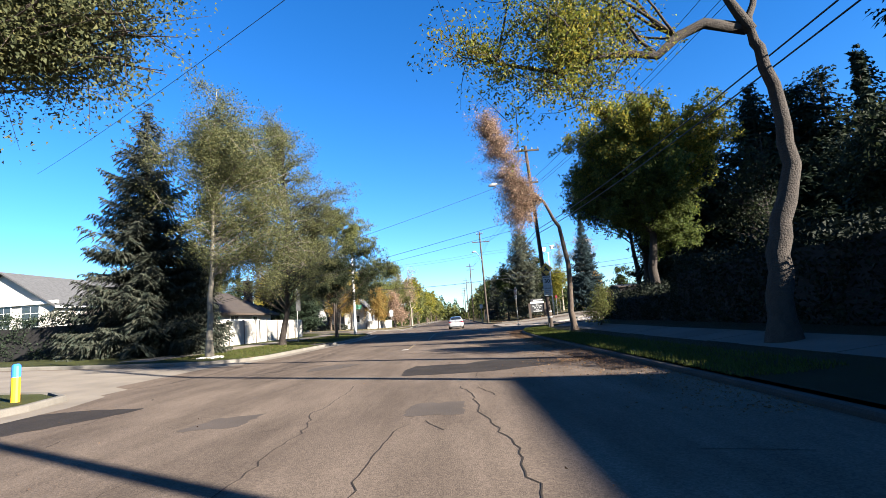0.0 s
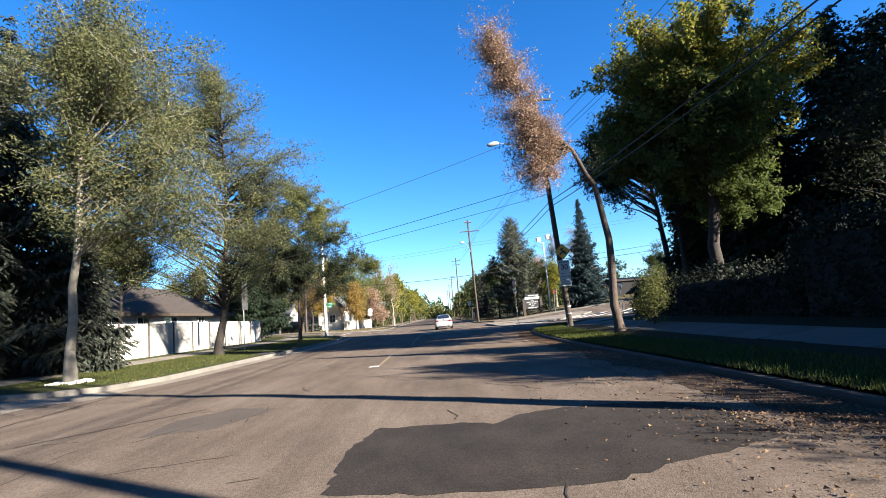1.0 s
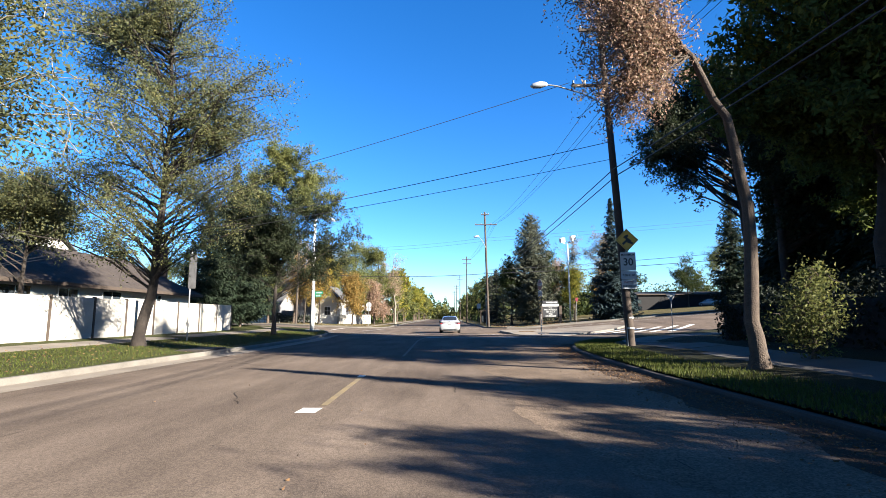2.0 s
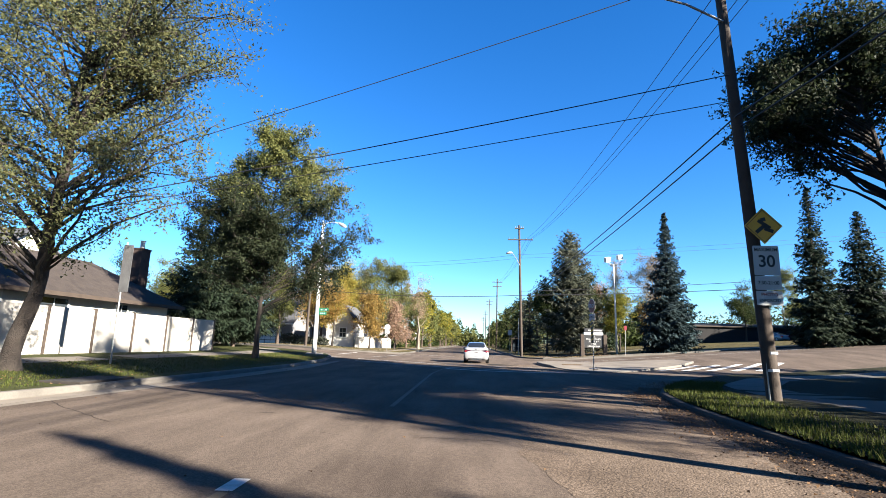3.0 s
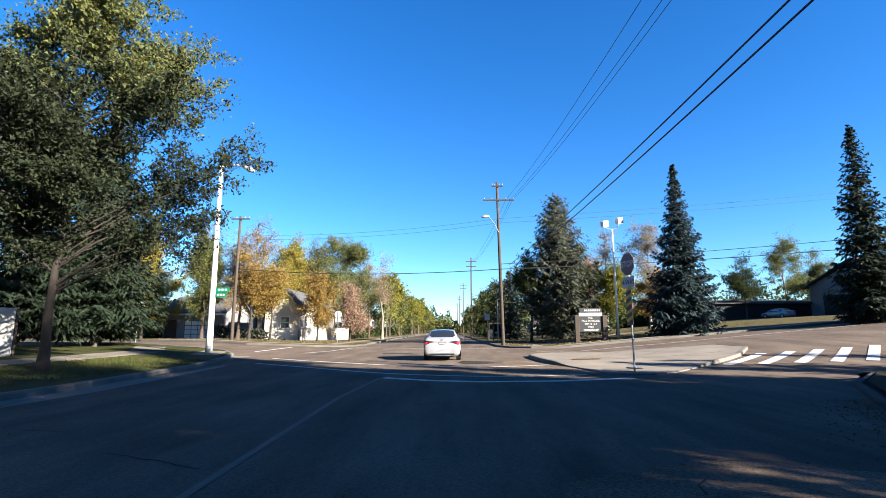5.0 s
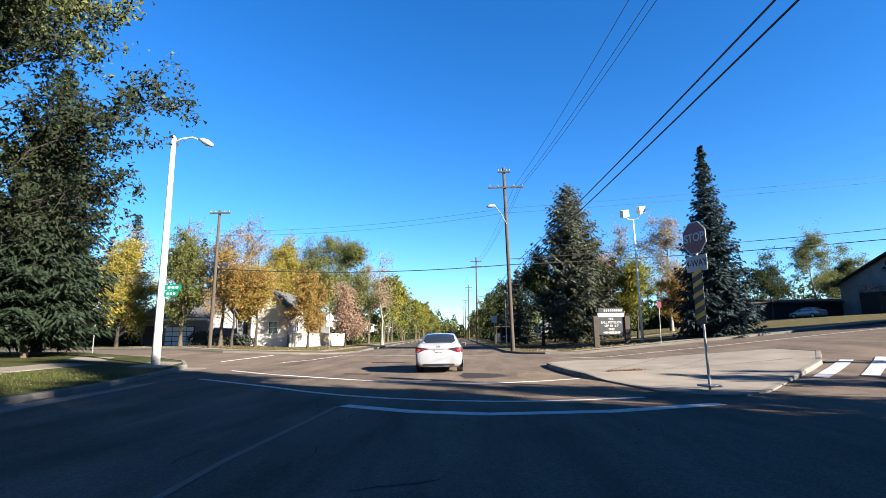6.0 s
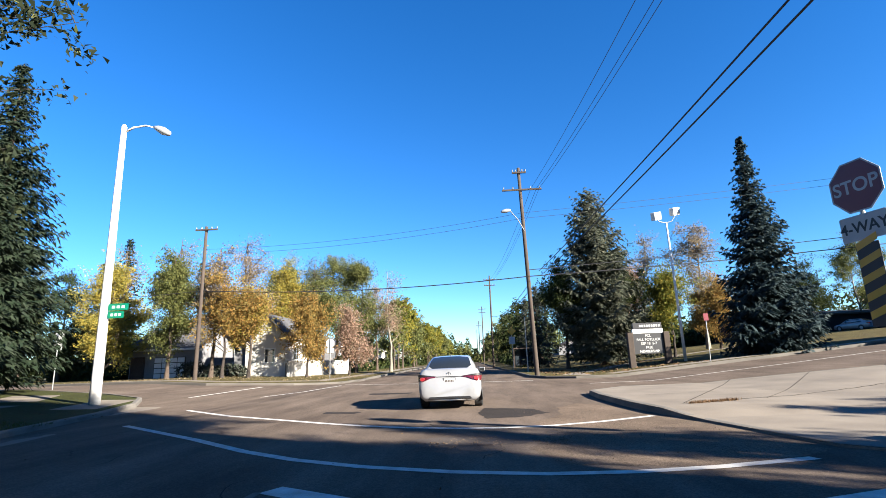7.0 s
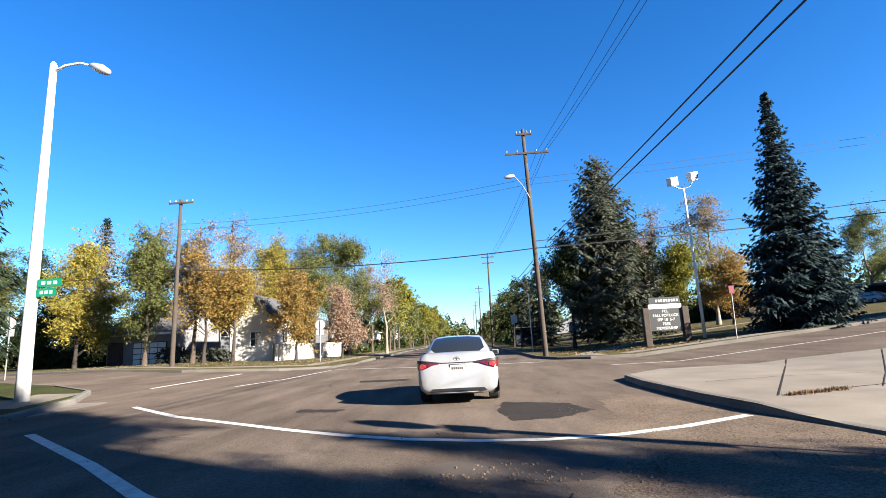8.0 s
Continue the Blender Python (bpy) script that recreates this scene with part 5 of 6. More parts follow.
# ---- signs ----
signs = thing("road_sign", pose(6.58, 36.13, 0), "yellow diamond and white speed limit signs strapped to the wooden pole", "road sign")
d = part("diamond_plate", moved(slab([(0.45, 0), (0, 0.45), (-0.45, 0), (0, -0.45)], 0, 0.006), Matrix.Translation((0, 0, 4.32))), M_SIGNYELLOW, signs, "yellow diamond warning plate")
part("border", join(*[moved(box(-0.285, -0.003, 0.275, 0.285, -0.001, 0.287), Matrix.Translation((0, 0, 4.32)) @ pose(0, 0, 0, 0, 45 + 90 * k, 0)) for k in range(4)]), M_SIGNBLACK, d)
for ang, x, z, w in ((35, 0.02, 4.36, 0.34), (-40, -0.08, 4.24, 0.26), (20, 0.12, 4.22, 0.22), (-15, 0.0, 4.48, 0.12)):
    part("mark", moved(box(-w / 2, -0.004, -0.045, w / 2, -0.001, 0.045), pose(x, 0, z, 0, ang, 0)), M_SIGNBLACK, d, "black sign marking")
s = plate("speed_plate", 0.6, 0.72, M_SIGNWHITE, signs, 0, 0, 3.47, "white speed limit plate")
text("MAXIMUM", 0.115, M_SIGNBLACK, s, 0, -0.004, 3.73)
text("30", 0.40, M_SIGNBLACK, s, 0, -0.004, 3.44)
s = plate("hours_plate", 0.6, 0.33, M_SIGNWHITE, signs, 0, 0, 2.93, "white hours plate")
text("7:30-21:00", 0.115, M_SIGNBLACK, s, 0, -0.004, 2.93)
s = plate("notice_plate", 0.6, 0.34, M_SIGNWHITE, signs, 0, 0, 2.57, "white camera notice plate")
text("PHOTO", 0.11, M_SIGNRED, s, 0, -0.004, 2.65)
text("ENFORCED", 0.095, M_SIGNBLACK, s, 0, -0.004, 2.51)


def stop_sign(x, y, z, top, turn, label, extras=True, size=0.40):
    root = thing("stop_sign", pose(x, y, z, 0, 0, turn), label, "stop sign")
    part("post", tube([(0, 0.03, -0.3), (0, 0.03, top)], 0.03, 8), M_STEEL, root)
    oc = [(size * math.cos(radians(22.5 + 45 * k)), size * math.sin(radians(22.5 + 45 * k))) for k in range(8)]
    c = Matrix.Translation((0, 0, top - size * 0.9))
    b = part("border_plate", moved(slab(oc, 0.0, 0.006), c), M_SIGNWHITE, root, "white-edged octagon plate")
    part("face", moved(slab([(a * 0.94, h * 0.94) for a, h in oc], -0.003, 0.001), c), M_SIGNRED, b, "red octagon face")
    text("STOP", 0.68 * size, M_SIGNWHITE, b, 0, -0.006, top - size * 0.9)
    s = plate("tab_plate", 0.70 if extras else 0.62, 0.38, M_SIGNWHITE, root, 0, 0, top - size * 1.9 - 0.2, "white four-way tab")
    if extras:
        text("4-WAY", 0.225, M_SIGNBLACK, s, 0, -0.004, top - size * 1.9 - 0.2)
    return root, top - size * 1.9 - 0.42


r, zt = stop_sign(6.2, 52.7, 0.15, 3.83, -76, "red stop sign, coloured dark for shade, with four-way tab above a striped board", True, 0.42)
hz = part("hazard_board", moved(slab(rounded(0.34, 1.2, 0.02), 0, 0.006), Matrix.Translation((0.0, -0.02, zt - 0.62))), M_SIGNBLACK, r, "black and yellow striped hazard board")
for k in range(5):
    zc = zt - 1.12 + 0.25 * k
    part("stripe", ([(-0.16, -0.024, zc), (-0.16, -0.024, zc + 0.11), (0.16, -0.024, zc + 0.23), (0.16, -0.024, zc + 0.12)], [(3, 2, 1, 0)]), M_SIGNYELLOW, hz, "yellow stripe")
part("base_plate", box(-0.2, -0.15, -0.02, 0.2, 0.2, 0.03, 0.01), M_STEEL, r)
stop_sign(-23.6, 74.0, 0.5, 3.4, 165, "stop sign seen from behind on the corner", False)
stop_sign(-11.5, 88.5, 0.3, 3.2, 178, "stop sign on the far corner seen from behind", False)

plate_sign = thing("bus_stop_sign", pose(-13.0, 41.0, 0.3), "tall narrow grey bus stop sign on a steel post", "bus stop sign")
part("post", tube([(0, 0, -0.3), (0, 0, 4.3)], 0.03, 8), M_STEEL, plate_sign)
plate("panel", 0.36, 1.7, M_GREYSHINGLE, plate_sign, 0.1, -0.04, 3.35, "weathered grey sign panel", 0.03, 0.02)
small = thing("road_sign", pose(4.75, 98.0, 0.15), "small yellow diamond and white plate on a post", "road sign")
part("post", tube([(0, 0, -0.3), (0, 0, 4.0)], 0.03, 8), M_STEEL, small)
part("diamond_plate", moved(slab([(0.45, 0), (0, 0.45), (-0.45, 0), (0, -0.45)], -0.04, -0.034), Matrix.Translation((0, 0, 3.9))), M_SIGNYELLOW, small, "yellow diamond plate")
plate("speed_plate", 0.6, 0.75, M_SIGNWHITE, small, 0, -0.04, 2.95, "white plate")
marker = thing("sign_post", pose(15.3, 78.2, 0.6), "thin grey sign post with a small red tab", "sign post")
part("post", tube([(0, 0, -0.3), (0.1, 0, 3.0)], 0.025, 8), M_STEEL, marker)
plate("tab_plate", 0.3, 0.45, M_SIGNRED, marker, 0.1, -0.04, 2.8, "small red tab")
yield_sign = thing("road_sign", pose(15.2, 52.0, 0.3), "grey sign back on a thin post in the shade", "road sign")
part("post", tube([(0, 0, -0.3), (0, 0, 2.5)], 0.025, 8), M_STEEL, yield_sign)
part("triangle_plate", moved(slab([(0.35, 0.3), (-0.35, 0.3), (0, -0.3)], 0, 0.006), Matrix.Translation((0, -0.03, 2.3))), M_SIGNBACK, yield_sign)
post = thing("marker_post", pose(-10.25, 11.6, 0.12), "yellow and blue marker post on the lawn", "marker post")
part("sleeve", tube([(0, 0, 0), (0, 0, 0.6)], 0.09, 12), M_SIGNYELLOW, post, "bright yellow sleeve")
part("band", tube([(0, 0, 0.6), (0, 0, 0.85), (0, 0, 0.9)], [0.09, 0.09, 0.05], 12), plain("sign_blue", (0.02, 0.14, 0.5), 0.5), post, "blue band")

flood = thing("floodlight_pole", pose(15.75, 83.0, 0.75), "slim white floodlight pole with two lamps on the lawn", "floodlight")
part("pole", tube([(0, 0, -0.3), (0, 0, 5), (-0.02, 0, 10.2)], [0.11, 0.09, 0.06], 10), M_WHITEPOLE, flood, "", True)
part("bracket", tube([(-0.65, -0.05, 10.35), (-0.4, -0.03, 10.2), (0, 0, 10.15), (0.4, 0.02, 10.25), (0.65, 0.03, 10.6)], 0.04, 8), M_STEEL, flood)
for x, z in ((-0.7, 10.7), (0.72, 11.0)):
    h = part("lamp_head", moved(box(-0.32, -0.2, -0.3, 0.32, 0.25, 0.3, 0.05), pose(x, 0, z, 12, -12, 20)), M_WHITEPOLE, flood, "boxy white floodlight")
    part("lens", moved(box(-0.26, -0.215, -0.24, 0.26, -0.2, 0.24), pose(x, 0, z, 12, -12, 20)), M_SIGNWHITE, h)

board = thing("notice_board", pose(12.95, 82.0, 0.55), "dark letter board between thick timber posts on the lawn", "notice board")
for x in (-1.25, 1.25):
    part("post", box(x - 0.2, -0.22, -0.4, x + 0.2, 0.22, 2.2, 0.04), M_POST, board)
part("panel", box(-1.05, -0.1, 0.7, 1.05, 0.1, 2.1, 0.02), M_SIGNBLACK, board, "black letter panel")
part("title_strip", box(-1.05, -0.13, 2.12, 1.05, 0.12, 2.42, 0.02), M_TRIM, board, "white strip")
head = part("title_panel", box(-1.0, -0.12, 2.44, 1.0, 0.1, 2.85, 0.02), M_SIGNBLACK, board, "dark title panel")
for k in range(9):
    part("title_bar", box(-0.55 + k * 0.165, -0.128, 2.56, -0.44 + k * 0.165, -0.12, 2.72), M_SIGNWHITE, head, "white bar")
for k, s in enumerate(("FCL", "FALL POTLUCK", "SEP 18  5-7", "FREE", "MEMBERSHIP")):
    text(s, 0.24, M_SIGNWHITE, board, 0, -0.104, 1.95 - 0.27 * k)


# ---- houses ----
def window(parent, m, w, h, cols=2, rows=2, name="window"):
    fr = part(name, moved(join(box(-w / 2 - 0.09, -0.05, -h / 2 - 0.09, w / 2 + 0.09, 0.03, -h / 2), box(-w / 2 - 0.09, -0.05, h / 2, w / 2 + 0.09, 0.03, h / 2 + 0.09),
                               box(-w / 2 - 0.09, -0.05, -h / 2, -w / 2, 0.03, h / 2), box(w / 2, -0.05, -h / 2, w / 2 + 0.09, 0.03, h / 2)), m), M_TRIM, parent, "white window frame")
    for i in range(cols):
        for j in range(rows):
            a, b = -w / 2 + i * w / cols + 0.02, -w / 2 + (i + 1) * w / cols - 0.02
            c, d2 = -h / 2 + j * h / rows + 0.02, -h / 2 + (j + 1) * h / rows - 0.02
            part("pane", moved(box(a, -0.02, c, b, 0.0, d2), m), M_GLASS, fr)
    part("mullion", moved(join(*[box(-w / 2 + i * w / cols - 0.02, -0.035, -h / 2, -w / 2 + i * w / cols + 0.02, -0.015, h / 2) for i in range(1, cols)] or [box(-0.01, -0.03, -h / 2, 0.01, -0.02, h / 2)],
                               *[box(-w / 2, -0.033, -h / 2 + j * h / rows - 0.02, w / 2, -0.016, -h / 2 + j * h / rows + 0.02) for j in range(1, rows)]), m), M_TRIM, fr)


def gable_house(x0, y0, x1, y1, z0, eave, ridge, axis, wall, roof, label, over=0.5, hip=0.0):
    """Walls with gables, two roof slopes of real thickness with fascia; axis: the way the ridge runs."""
    cx, cy = (x0 + x1) / 2, (y0 + y1) / 2
    root = thing("house", pose(cx, cy, z0), label, "house")
    a, b = (x1 - x0) / 2, (y1 - y0) / 2
    e, r = eave - z0, ridge - z0
    turn = pose(0, 0, 0) if axis == "x" else pose(0, 0, 0, 0, 0, 90)
    l, w = (a, b) if axis == "x" else (b, a)
    walls = ([(-l, -w, -0.5), (l, -w, -0.5), (l, w, -0.5), (-l, w, -0.5), (-l, -w, e), (l, -w, e), (l, w, e), (-l, w, e), (-l + hip, 0, r - 0.05), (l - hip, 0, r - 0.05)],
             [(0, 1, 5, 4), (2, 3, 7, 6), (3, 0, 4, 8, 7), (1, 2, 6, 9, 5), (3, 2, 1, 0), (4, 5, 9, 8), (6, 7, 8, 9)])
    part("wall", moved(walls, turn), wall, root)
    k = (r - e) / w
    for s in (-1, 1):
        o = (w + over) * s
        zl = e - k * over
        t = 0.16
        rl = l - hip if hip else l + over
        v = [(-l - over, o, zl + t), (l + over, o, zl + t), (rl, 0, r + t), (-rl, 0, r + t), (-l - over, o, zl), (l + over, o, zl), (rl, 0, r), (-rl, 0, r)]
        part("roof", moved((v, [(0, 1, 2, 3), (7, 6, 5, 4), (0, 4, 5, 1), (1, 5, 6, 2), (3, 7, 4, 0), (2, 6, 7, 3)]), turn), roof, root)
        part("fascia", moved(box(-l - over, o - 0.03 if s < 0 else o, zl - 0.02, l + over, o if s < 0 else o + 0.03, zl + t + 0.02), turn), M_POST if hip or wall is M_DARKWALLHOLLOW else M_TRIM, root)
    if hip:
        for s in (-1, 1):
            zl, t = e - k * over, 0.16
            v = [((l + over) * s, -w - over, zl + t), ((l + over) * s, w + over, zl + t), ((l - hip) * s, 0, r + t), ((l + over) * s, -w - over, zl), ((l + over) * s, w + over, zl), ((l - hip) * s, 0, r)]
            part("roof", moved((v, [(0, 1, 2), (5, 4, 3), (0, 3, 4, 1), (1, 4, 5, 2), (2, 5, 3, 0)]), turn), roof, root)
            part("fascia", moved(box(min((l + over) * s, (l + over + 0.03) * s), -w - over, zl - 0.02, max((l + over) * s, (l + over + 0.03) * s), w + over, zl + t + 0.02), turn), M_POST, root)
    return root


bung = gable_house(-28.5, 38.0, -21.0, 56.6, 0.4, 3.5, 5.6, "y", M_STUCCO, M_SHINGLE, "low white bungalow with a brown shingle roof behind the fence", 0.75, 2.6)
chimney = part("chimney", box(0.72, 9.32, -0.4, 1.38, 10.3, 6.75, 0.04), M_BRICK, bung, "dark brick chimney")
part("chimney_cap", box(0.66, 9.26, 6.75, 1.44, 10.36, 6.84, 0.02), M_BRICK, chimney)
part("flue", tube([(1.05, 9.8, 6.8), (1.05, 9.8, 7.35), (1.05, 9.8, 7.4)], [0.15, 0.15, 0.2], 12), M_STEEL, chimney, "metal flue cap")
for y, w in ((-7.0, 1.8), (-3.6, 1.4), (0.0, 1.7), (4.8, 1.0)):
    window(bung, pose(3.78, y, 2.2, 0, 0, 90), w, 0.8, 2, 1)
part("soffit_beam", box(3.80, -9.0, 2.74, 3.95, 9.0, 2.88, 0.01), M_POST, bung)
white1 = gable_house(-46.0, 45.0, -36.5, 55.0, 0.6, 5.2, 8.3, "y", M_STUCCO, M_GREYSHINGLE, "bright white house with a gabled front and tall panes", 0.5)
for x in (-2.6, -0.2):
    window(white1, pose(x, -5.03, 3.0, 0, 0, 0), 1.9, 3.4, 3, 5)
window(white1, pose(2.6, -5.03, 3.0, 0, 0, 0), 1.6, 3.0, 2, 5)
part("trim", box(-5.2, -5.3, 4.65, 5.2, -5.02, 4.95, 0.02), M_TRIM, white1)
white2 = gable_house(-45.5, 57.5, -37.0, 67.0, 0.6, 6.6, 9.6, "x", M_STUCCO, M_GREYSHINGLE, "two-storey white house with a grey roof behind the spruce", 0.5)
for z in (2.2, 5.0):
    window(white2, pose(-1.5, -4.78, z), 1.5, 1.3, 2, 2)
    window(white2, pose(2.0, -4.78, z), 1.5, 1.3, 2, 2)
    window(white2, pose(4.28, 0.5, z, 0, 0, 90), 1.5, 1.3, 2, 2)
corner = gable_house(-20.6, 92.4, -16.8, 101.0, 0.4, 4.3, 6.2, "y", M_STUCCO, M_GREYSHINGLE, "white stucco house gable among the orange trees", 0.4)
window(corner, pose(0.4, -4.33, 2.0), 0.9, 1.2, 1, 2)
window(corner, pose(1.93, -1.5, 2.2, 0, 0, 90), 1.2, 1.2, 2, 2)
garage = gable_house(-33.5, 95.0, -26.6, 103.0, 0.6, 3.6, 5.6, "x", M_SIDING, M_GREYSHINGLE, "garage with a white panelled door and a dark roof", 0.5)
gd = part("garage_door", box(-0.9, -4.1, 0.0, 2.3, -4.02, 2.1), M_POST, garage, "dark framed garage door")
for i in range(4):
    for j in range(4):
        part("door_panel", box(-0.84 + i * 0.78, -4.13, 0.06 + j * 0.51, -0.14 + i * 0.78, -4.1, 0.5 + j * 0.51), M_TRIM, gd)
part("brick_pier", box(-3.3, -4.12, -0.4, -1.9, -4.0, 2.2), M_BRICK, garage)
behind = gable_house(-36, 108, -22, 118, 0.6, 5.6, 8.6, "x", M_SIDING, M_GREYSHINGLE, "grey house behind the garage and yellow trees", 0.5)
window(behind, pose(0, -5.03, 3.4), 1.6, 1.4, 2, 2)
hall = gable_house(58.5, 98.0, 84, 118, 2.6, 8.2, 11.5, "x", M_SIDING, M_GREYSHINGLE, "large grey community hall with small high windows", 0.8)
for k in range(4):
    window(hall, pose(-12.78, -6 + 1.5 * k, 4.2, 0, 0, -90), 1.1, 0.9, 1, 1)
# House never in view, added to throw the shade edge on the near road.
gable_house(15.3, -17.5, 23.1, -0.8, 0.5, 5.6, 8.6, "y", M_SIDING, M_GREYSHINGLE, "unseen two-storey grey house beside the street, added to cast shade", 0.4)
shade_house = gable_house(18.5, 14.5, 29, 21.5, 0.5, 3.4, 5.6, "x", M_STUCCO, M_SHINGLE, "white house with a brown roof in deep tree shade", 0.6)
window(shade_house, pose(-5.28, 0, 1.8, 0, 0, -90), 1.4, 1.2, 2, 2)
low_hall = gable_house(38, 118.0, 62, 126.0, 2.4, 5.6, 6.2, "x", M_DARKWALLHOLLOW, M_DARKWALLHOLLOW, "long low dark building behind the spruce", 0.4)
for i in range(3):
    gable_house(-38, 132 + 34 * i, -22, 146 + 34 * i, 0.4, 4.5, 7.6, "y", M_STUCCO if i % 2 else M_SIDING, M_GREYSHINGLE, "pale suburban house behind the street trees", 0.5)
    gable_house(30, 150 + 34 * i, 46, 164 + 34 * i, 1.0, 4.5, 7.6, "y", M_SIDING, M_SHINGLE, "suburban house beyond the park", 0.5)
wf = thing("fence", pose(-16.4, 91.8, 0.35, 0, 0, -11.5), "low white wall fence beside the orange tree", "fence")
for k in range(6):
    part("panel", box(-0.06, 2.25 * k + 0.02, -0.2, 0.06, 2.25 * k + 2.23, 1.5, 0.015), M_FENCE, wf)
shelter = thing("bus_shelter", pose(7.4, 106.0, 0.2), "small dark bus shelter beside the pavement", "bus shelter")
for x in (-1.2, 1.2):
    for y in (-0.6, 0.6):
        part("post", box(x - 0.04, y - 0.04, -0.2, x + 0.04, y + 0.04, 2.3), M_POST, shelter)
part("roof", box(-1.4, -0.8, 2.3, 1.4, 0.8, 2.42, 0.03), M_POST, shelter)
part("back_pane", box(-1.15, 0.58, 0.3, 1.15, 0.6, 2.2), M_GLASS, shelter)


# ---- cars ----
def loft(stations):
    """Closed hull through half sections given as (y, [(x, z), ...]), mirrored across the middle."""
    rings = []
    for y, half in stations:
        ring = [(x, y, z) for x, z in half] + [(-x, y, z) for x, z in reversed(half)]
        rings.append(ring)
    m = len(rings[0])
    v = [p for r_ in rings for p in r_]
    f = []
    for i in range(len(rings) - 1):
        for k in range(m):
            f.append((i * m + k, (i + 1) * m + k, (i + 1) * m + (k + 1) % m, i * m + (k + 1) % m))
    f += [tuple(range(m)), tuple(range(len(v) - 1, len(v) - 1 - m, -1))]
    return v, f


def half_section(w, zb, zt, tuck=0.9, crown=0.02):
    h = zt - zb
    return [(0.0, zb), (w * 0.8, zb), (w * 0.95, zb + h * 0.12), (w, zb + h * 0.35), (w * 0.995, zb + h * 0.6), (w * 0.97, zb + h * 0.82), (w * tuck, zt - 0.02), (w * tuck * 0.85, zt + crown * 0.5), (0.0, zt + crown)]


def sedan(m, label):
    car = thing("car", m, label, "car")
    st = [(0.0, half_section(0.66, 0.36, 0.60)), (0.015, half_section(0.76, 0.31, 0.68)), (0.045, half_section(0.82, 0.27, 0.80)), (0.075, half_section(0.845, 0.25, 0.94)), (0.105, half_section(0.857, 0.24, 1.02)), (0.15, half_section(0.866, 0.23, 1.06)), (0.2, half_section(0.872, 0.22, 1.08)),
          (0.3, half_section(0.88, 0.24, 1.085, 0.88)), (0.7, half_section(0.887, 0.2, 1.06, 0.9)), (1.3, half_section(0.888, 0.19, 0.99, 0.93)), (2.2, half_section(0.888, 0.19, 0.95, 0.94)), (3.1, half_section(0.888, 0.19, 0.93, 0.93)),
          (3.6, half_section(0.885, 0.19, 0.90, 0.88)), (4.1, half_section(0.86, 0.2, 0.80, 0.85)), (4.4, half_section(0.78, 0.22, 0.70)), (4.55, half_section(0.66, 0.26, 0.60)), (4.62, half_section(0.5, 0.32, 0.5))]
    part("body", loft(st), M_CARWHITE, car, "", True)

    def cab(y, wb, zb, wt, zt):
        return (y, [(0.0, zb), (wb, zb), (wb * 0.6 + wt * 0.4, zb + (zt - zb) * 0.5), (wt, zt - 0.045), (wt * 0.9, zt - 0.012), (wt * 0.5, zt), (0.0, zt + 0.006)])

    part("cabin", loft([cab(0.42, 0.72, 1.0, 0.7, 1.075), cab(0.62, 0.755, 1.0, 0.665, 1.19), cab(0.95, 0.77, 1.0, 0.62, 1.345), cab(1.25, 0.78, 0.96, 0.585, 1.425), cab(1.8, 0.79, 0.94, 0.58, 1.455), cab(2.4, 0.79, 0.93, 0.58, 1.445),
                        cab(2.75, 0.785, 0.92, 0.59, 1.40), cab(3.2, 0.775, 0.9, 0.65, 1.19), cab(3.6, 0.76, 0.88, 0.72, 0.93)]), M_CARWHITE, car, "", True)
    rw = [(0.44, 0.655, 1.085), (0.62, 0.60, 1.205), (0.95, 0.555, 1.36), (1.17, 0.52, 1.418)]
    v = []
    for y, w, z in rw:
        v += [(-w, y, z - 0.025), (-w * 0.5, y - 0.012, z + 0.006), (0, y - 0.016, z + 0.012), (w * 0.5, y - 0.012, z + 0.006), (w, y, z - 0.025)]
    part("rear_window", (v, [(i * 5 + k, i * 5 + k + 1, i * 5 + k + 6, i * 5 + k + 5) for i in range(3) for k in range(4)]), M_CARGLASS, car, "dark rear window", True)
    for s in (-1, 1):
        o = 0.008 * s
        v = [(0.768 * s + o, 1.0, 1.02), (0.775 * s + o, 2.0, 0.985), (0.775 * s + o, 3.1, 0.965), (0.66 * s + o, 3.0, 1.2), (0.60 * s + o, 2.7, 1.36), (0.592 * s + o, 1.9, 1.40), (0.60 * s + o, 1.35, 1.37), (0.68 * s + o, 1.0, 1.21)]
        part("side_window", (v, [tuple(range(8)) if s > 0 else tuple(range(7, -1, -1))]), M_CARGLASS, car, "dark side windows")
        mr = part("mirror", moved(box(-0.09, -0.06, -0.06, 0.09, 0.06, 0.06, 0.03), pose(0.93 * s, 2.85, 1.0)), M_CARWHITE, car, "white door mirror")
        part("mirror_glass", moved(box(-0.07, -0.066, -0.045, 0.07, -0.06, 0.045), pose(0.93 * s, 2.85, 1.0)), M_CARGLASS, mr)
        # tail light wrapping round the corner, with a pointed inner end on the boot lid
        curve = ((0.36, 0.046), (0.5, 0.038), (0.64, 0.034), (0.755, 0.046), (0.828, 0.085), (0.873, 0.155), (0.899, 0.30))
        hi = (0.885, 0.905, 0.925, 0.938, 0.942, 0.94, 0.92)
        lo = (0.872, 0.852, 0.79, 0.745, 0.735, 0.755, 0.82)
        v = [(x * s, y, z) for (x, y), z in zip(curve, hi)] + [(x * s, y - 0.012, z) for (x, y), z in zip(curve, lo)]
        tl = part("tail_light", (v, [(k, k + 1, k + 8, k + 7) if s < 0 else (k + 7, k + 8, k + 1, k) for k in range(6)]), M_LENSRED, car, "red wrap-round tail light", True)
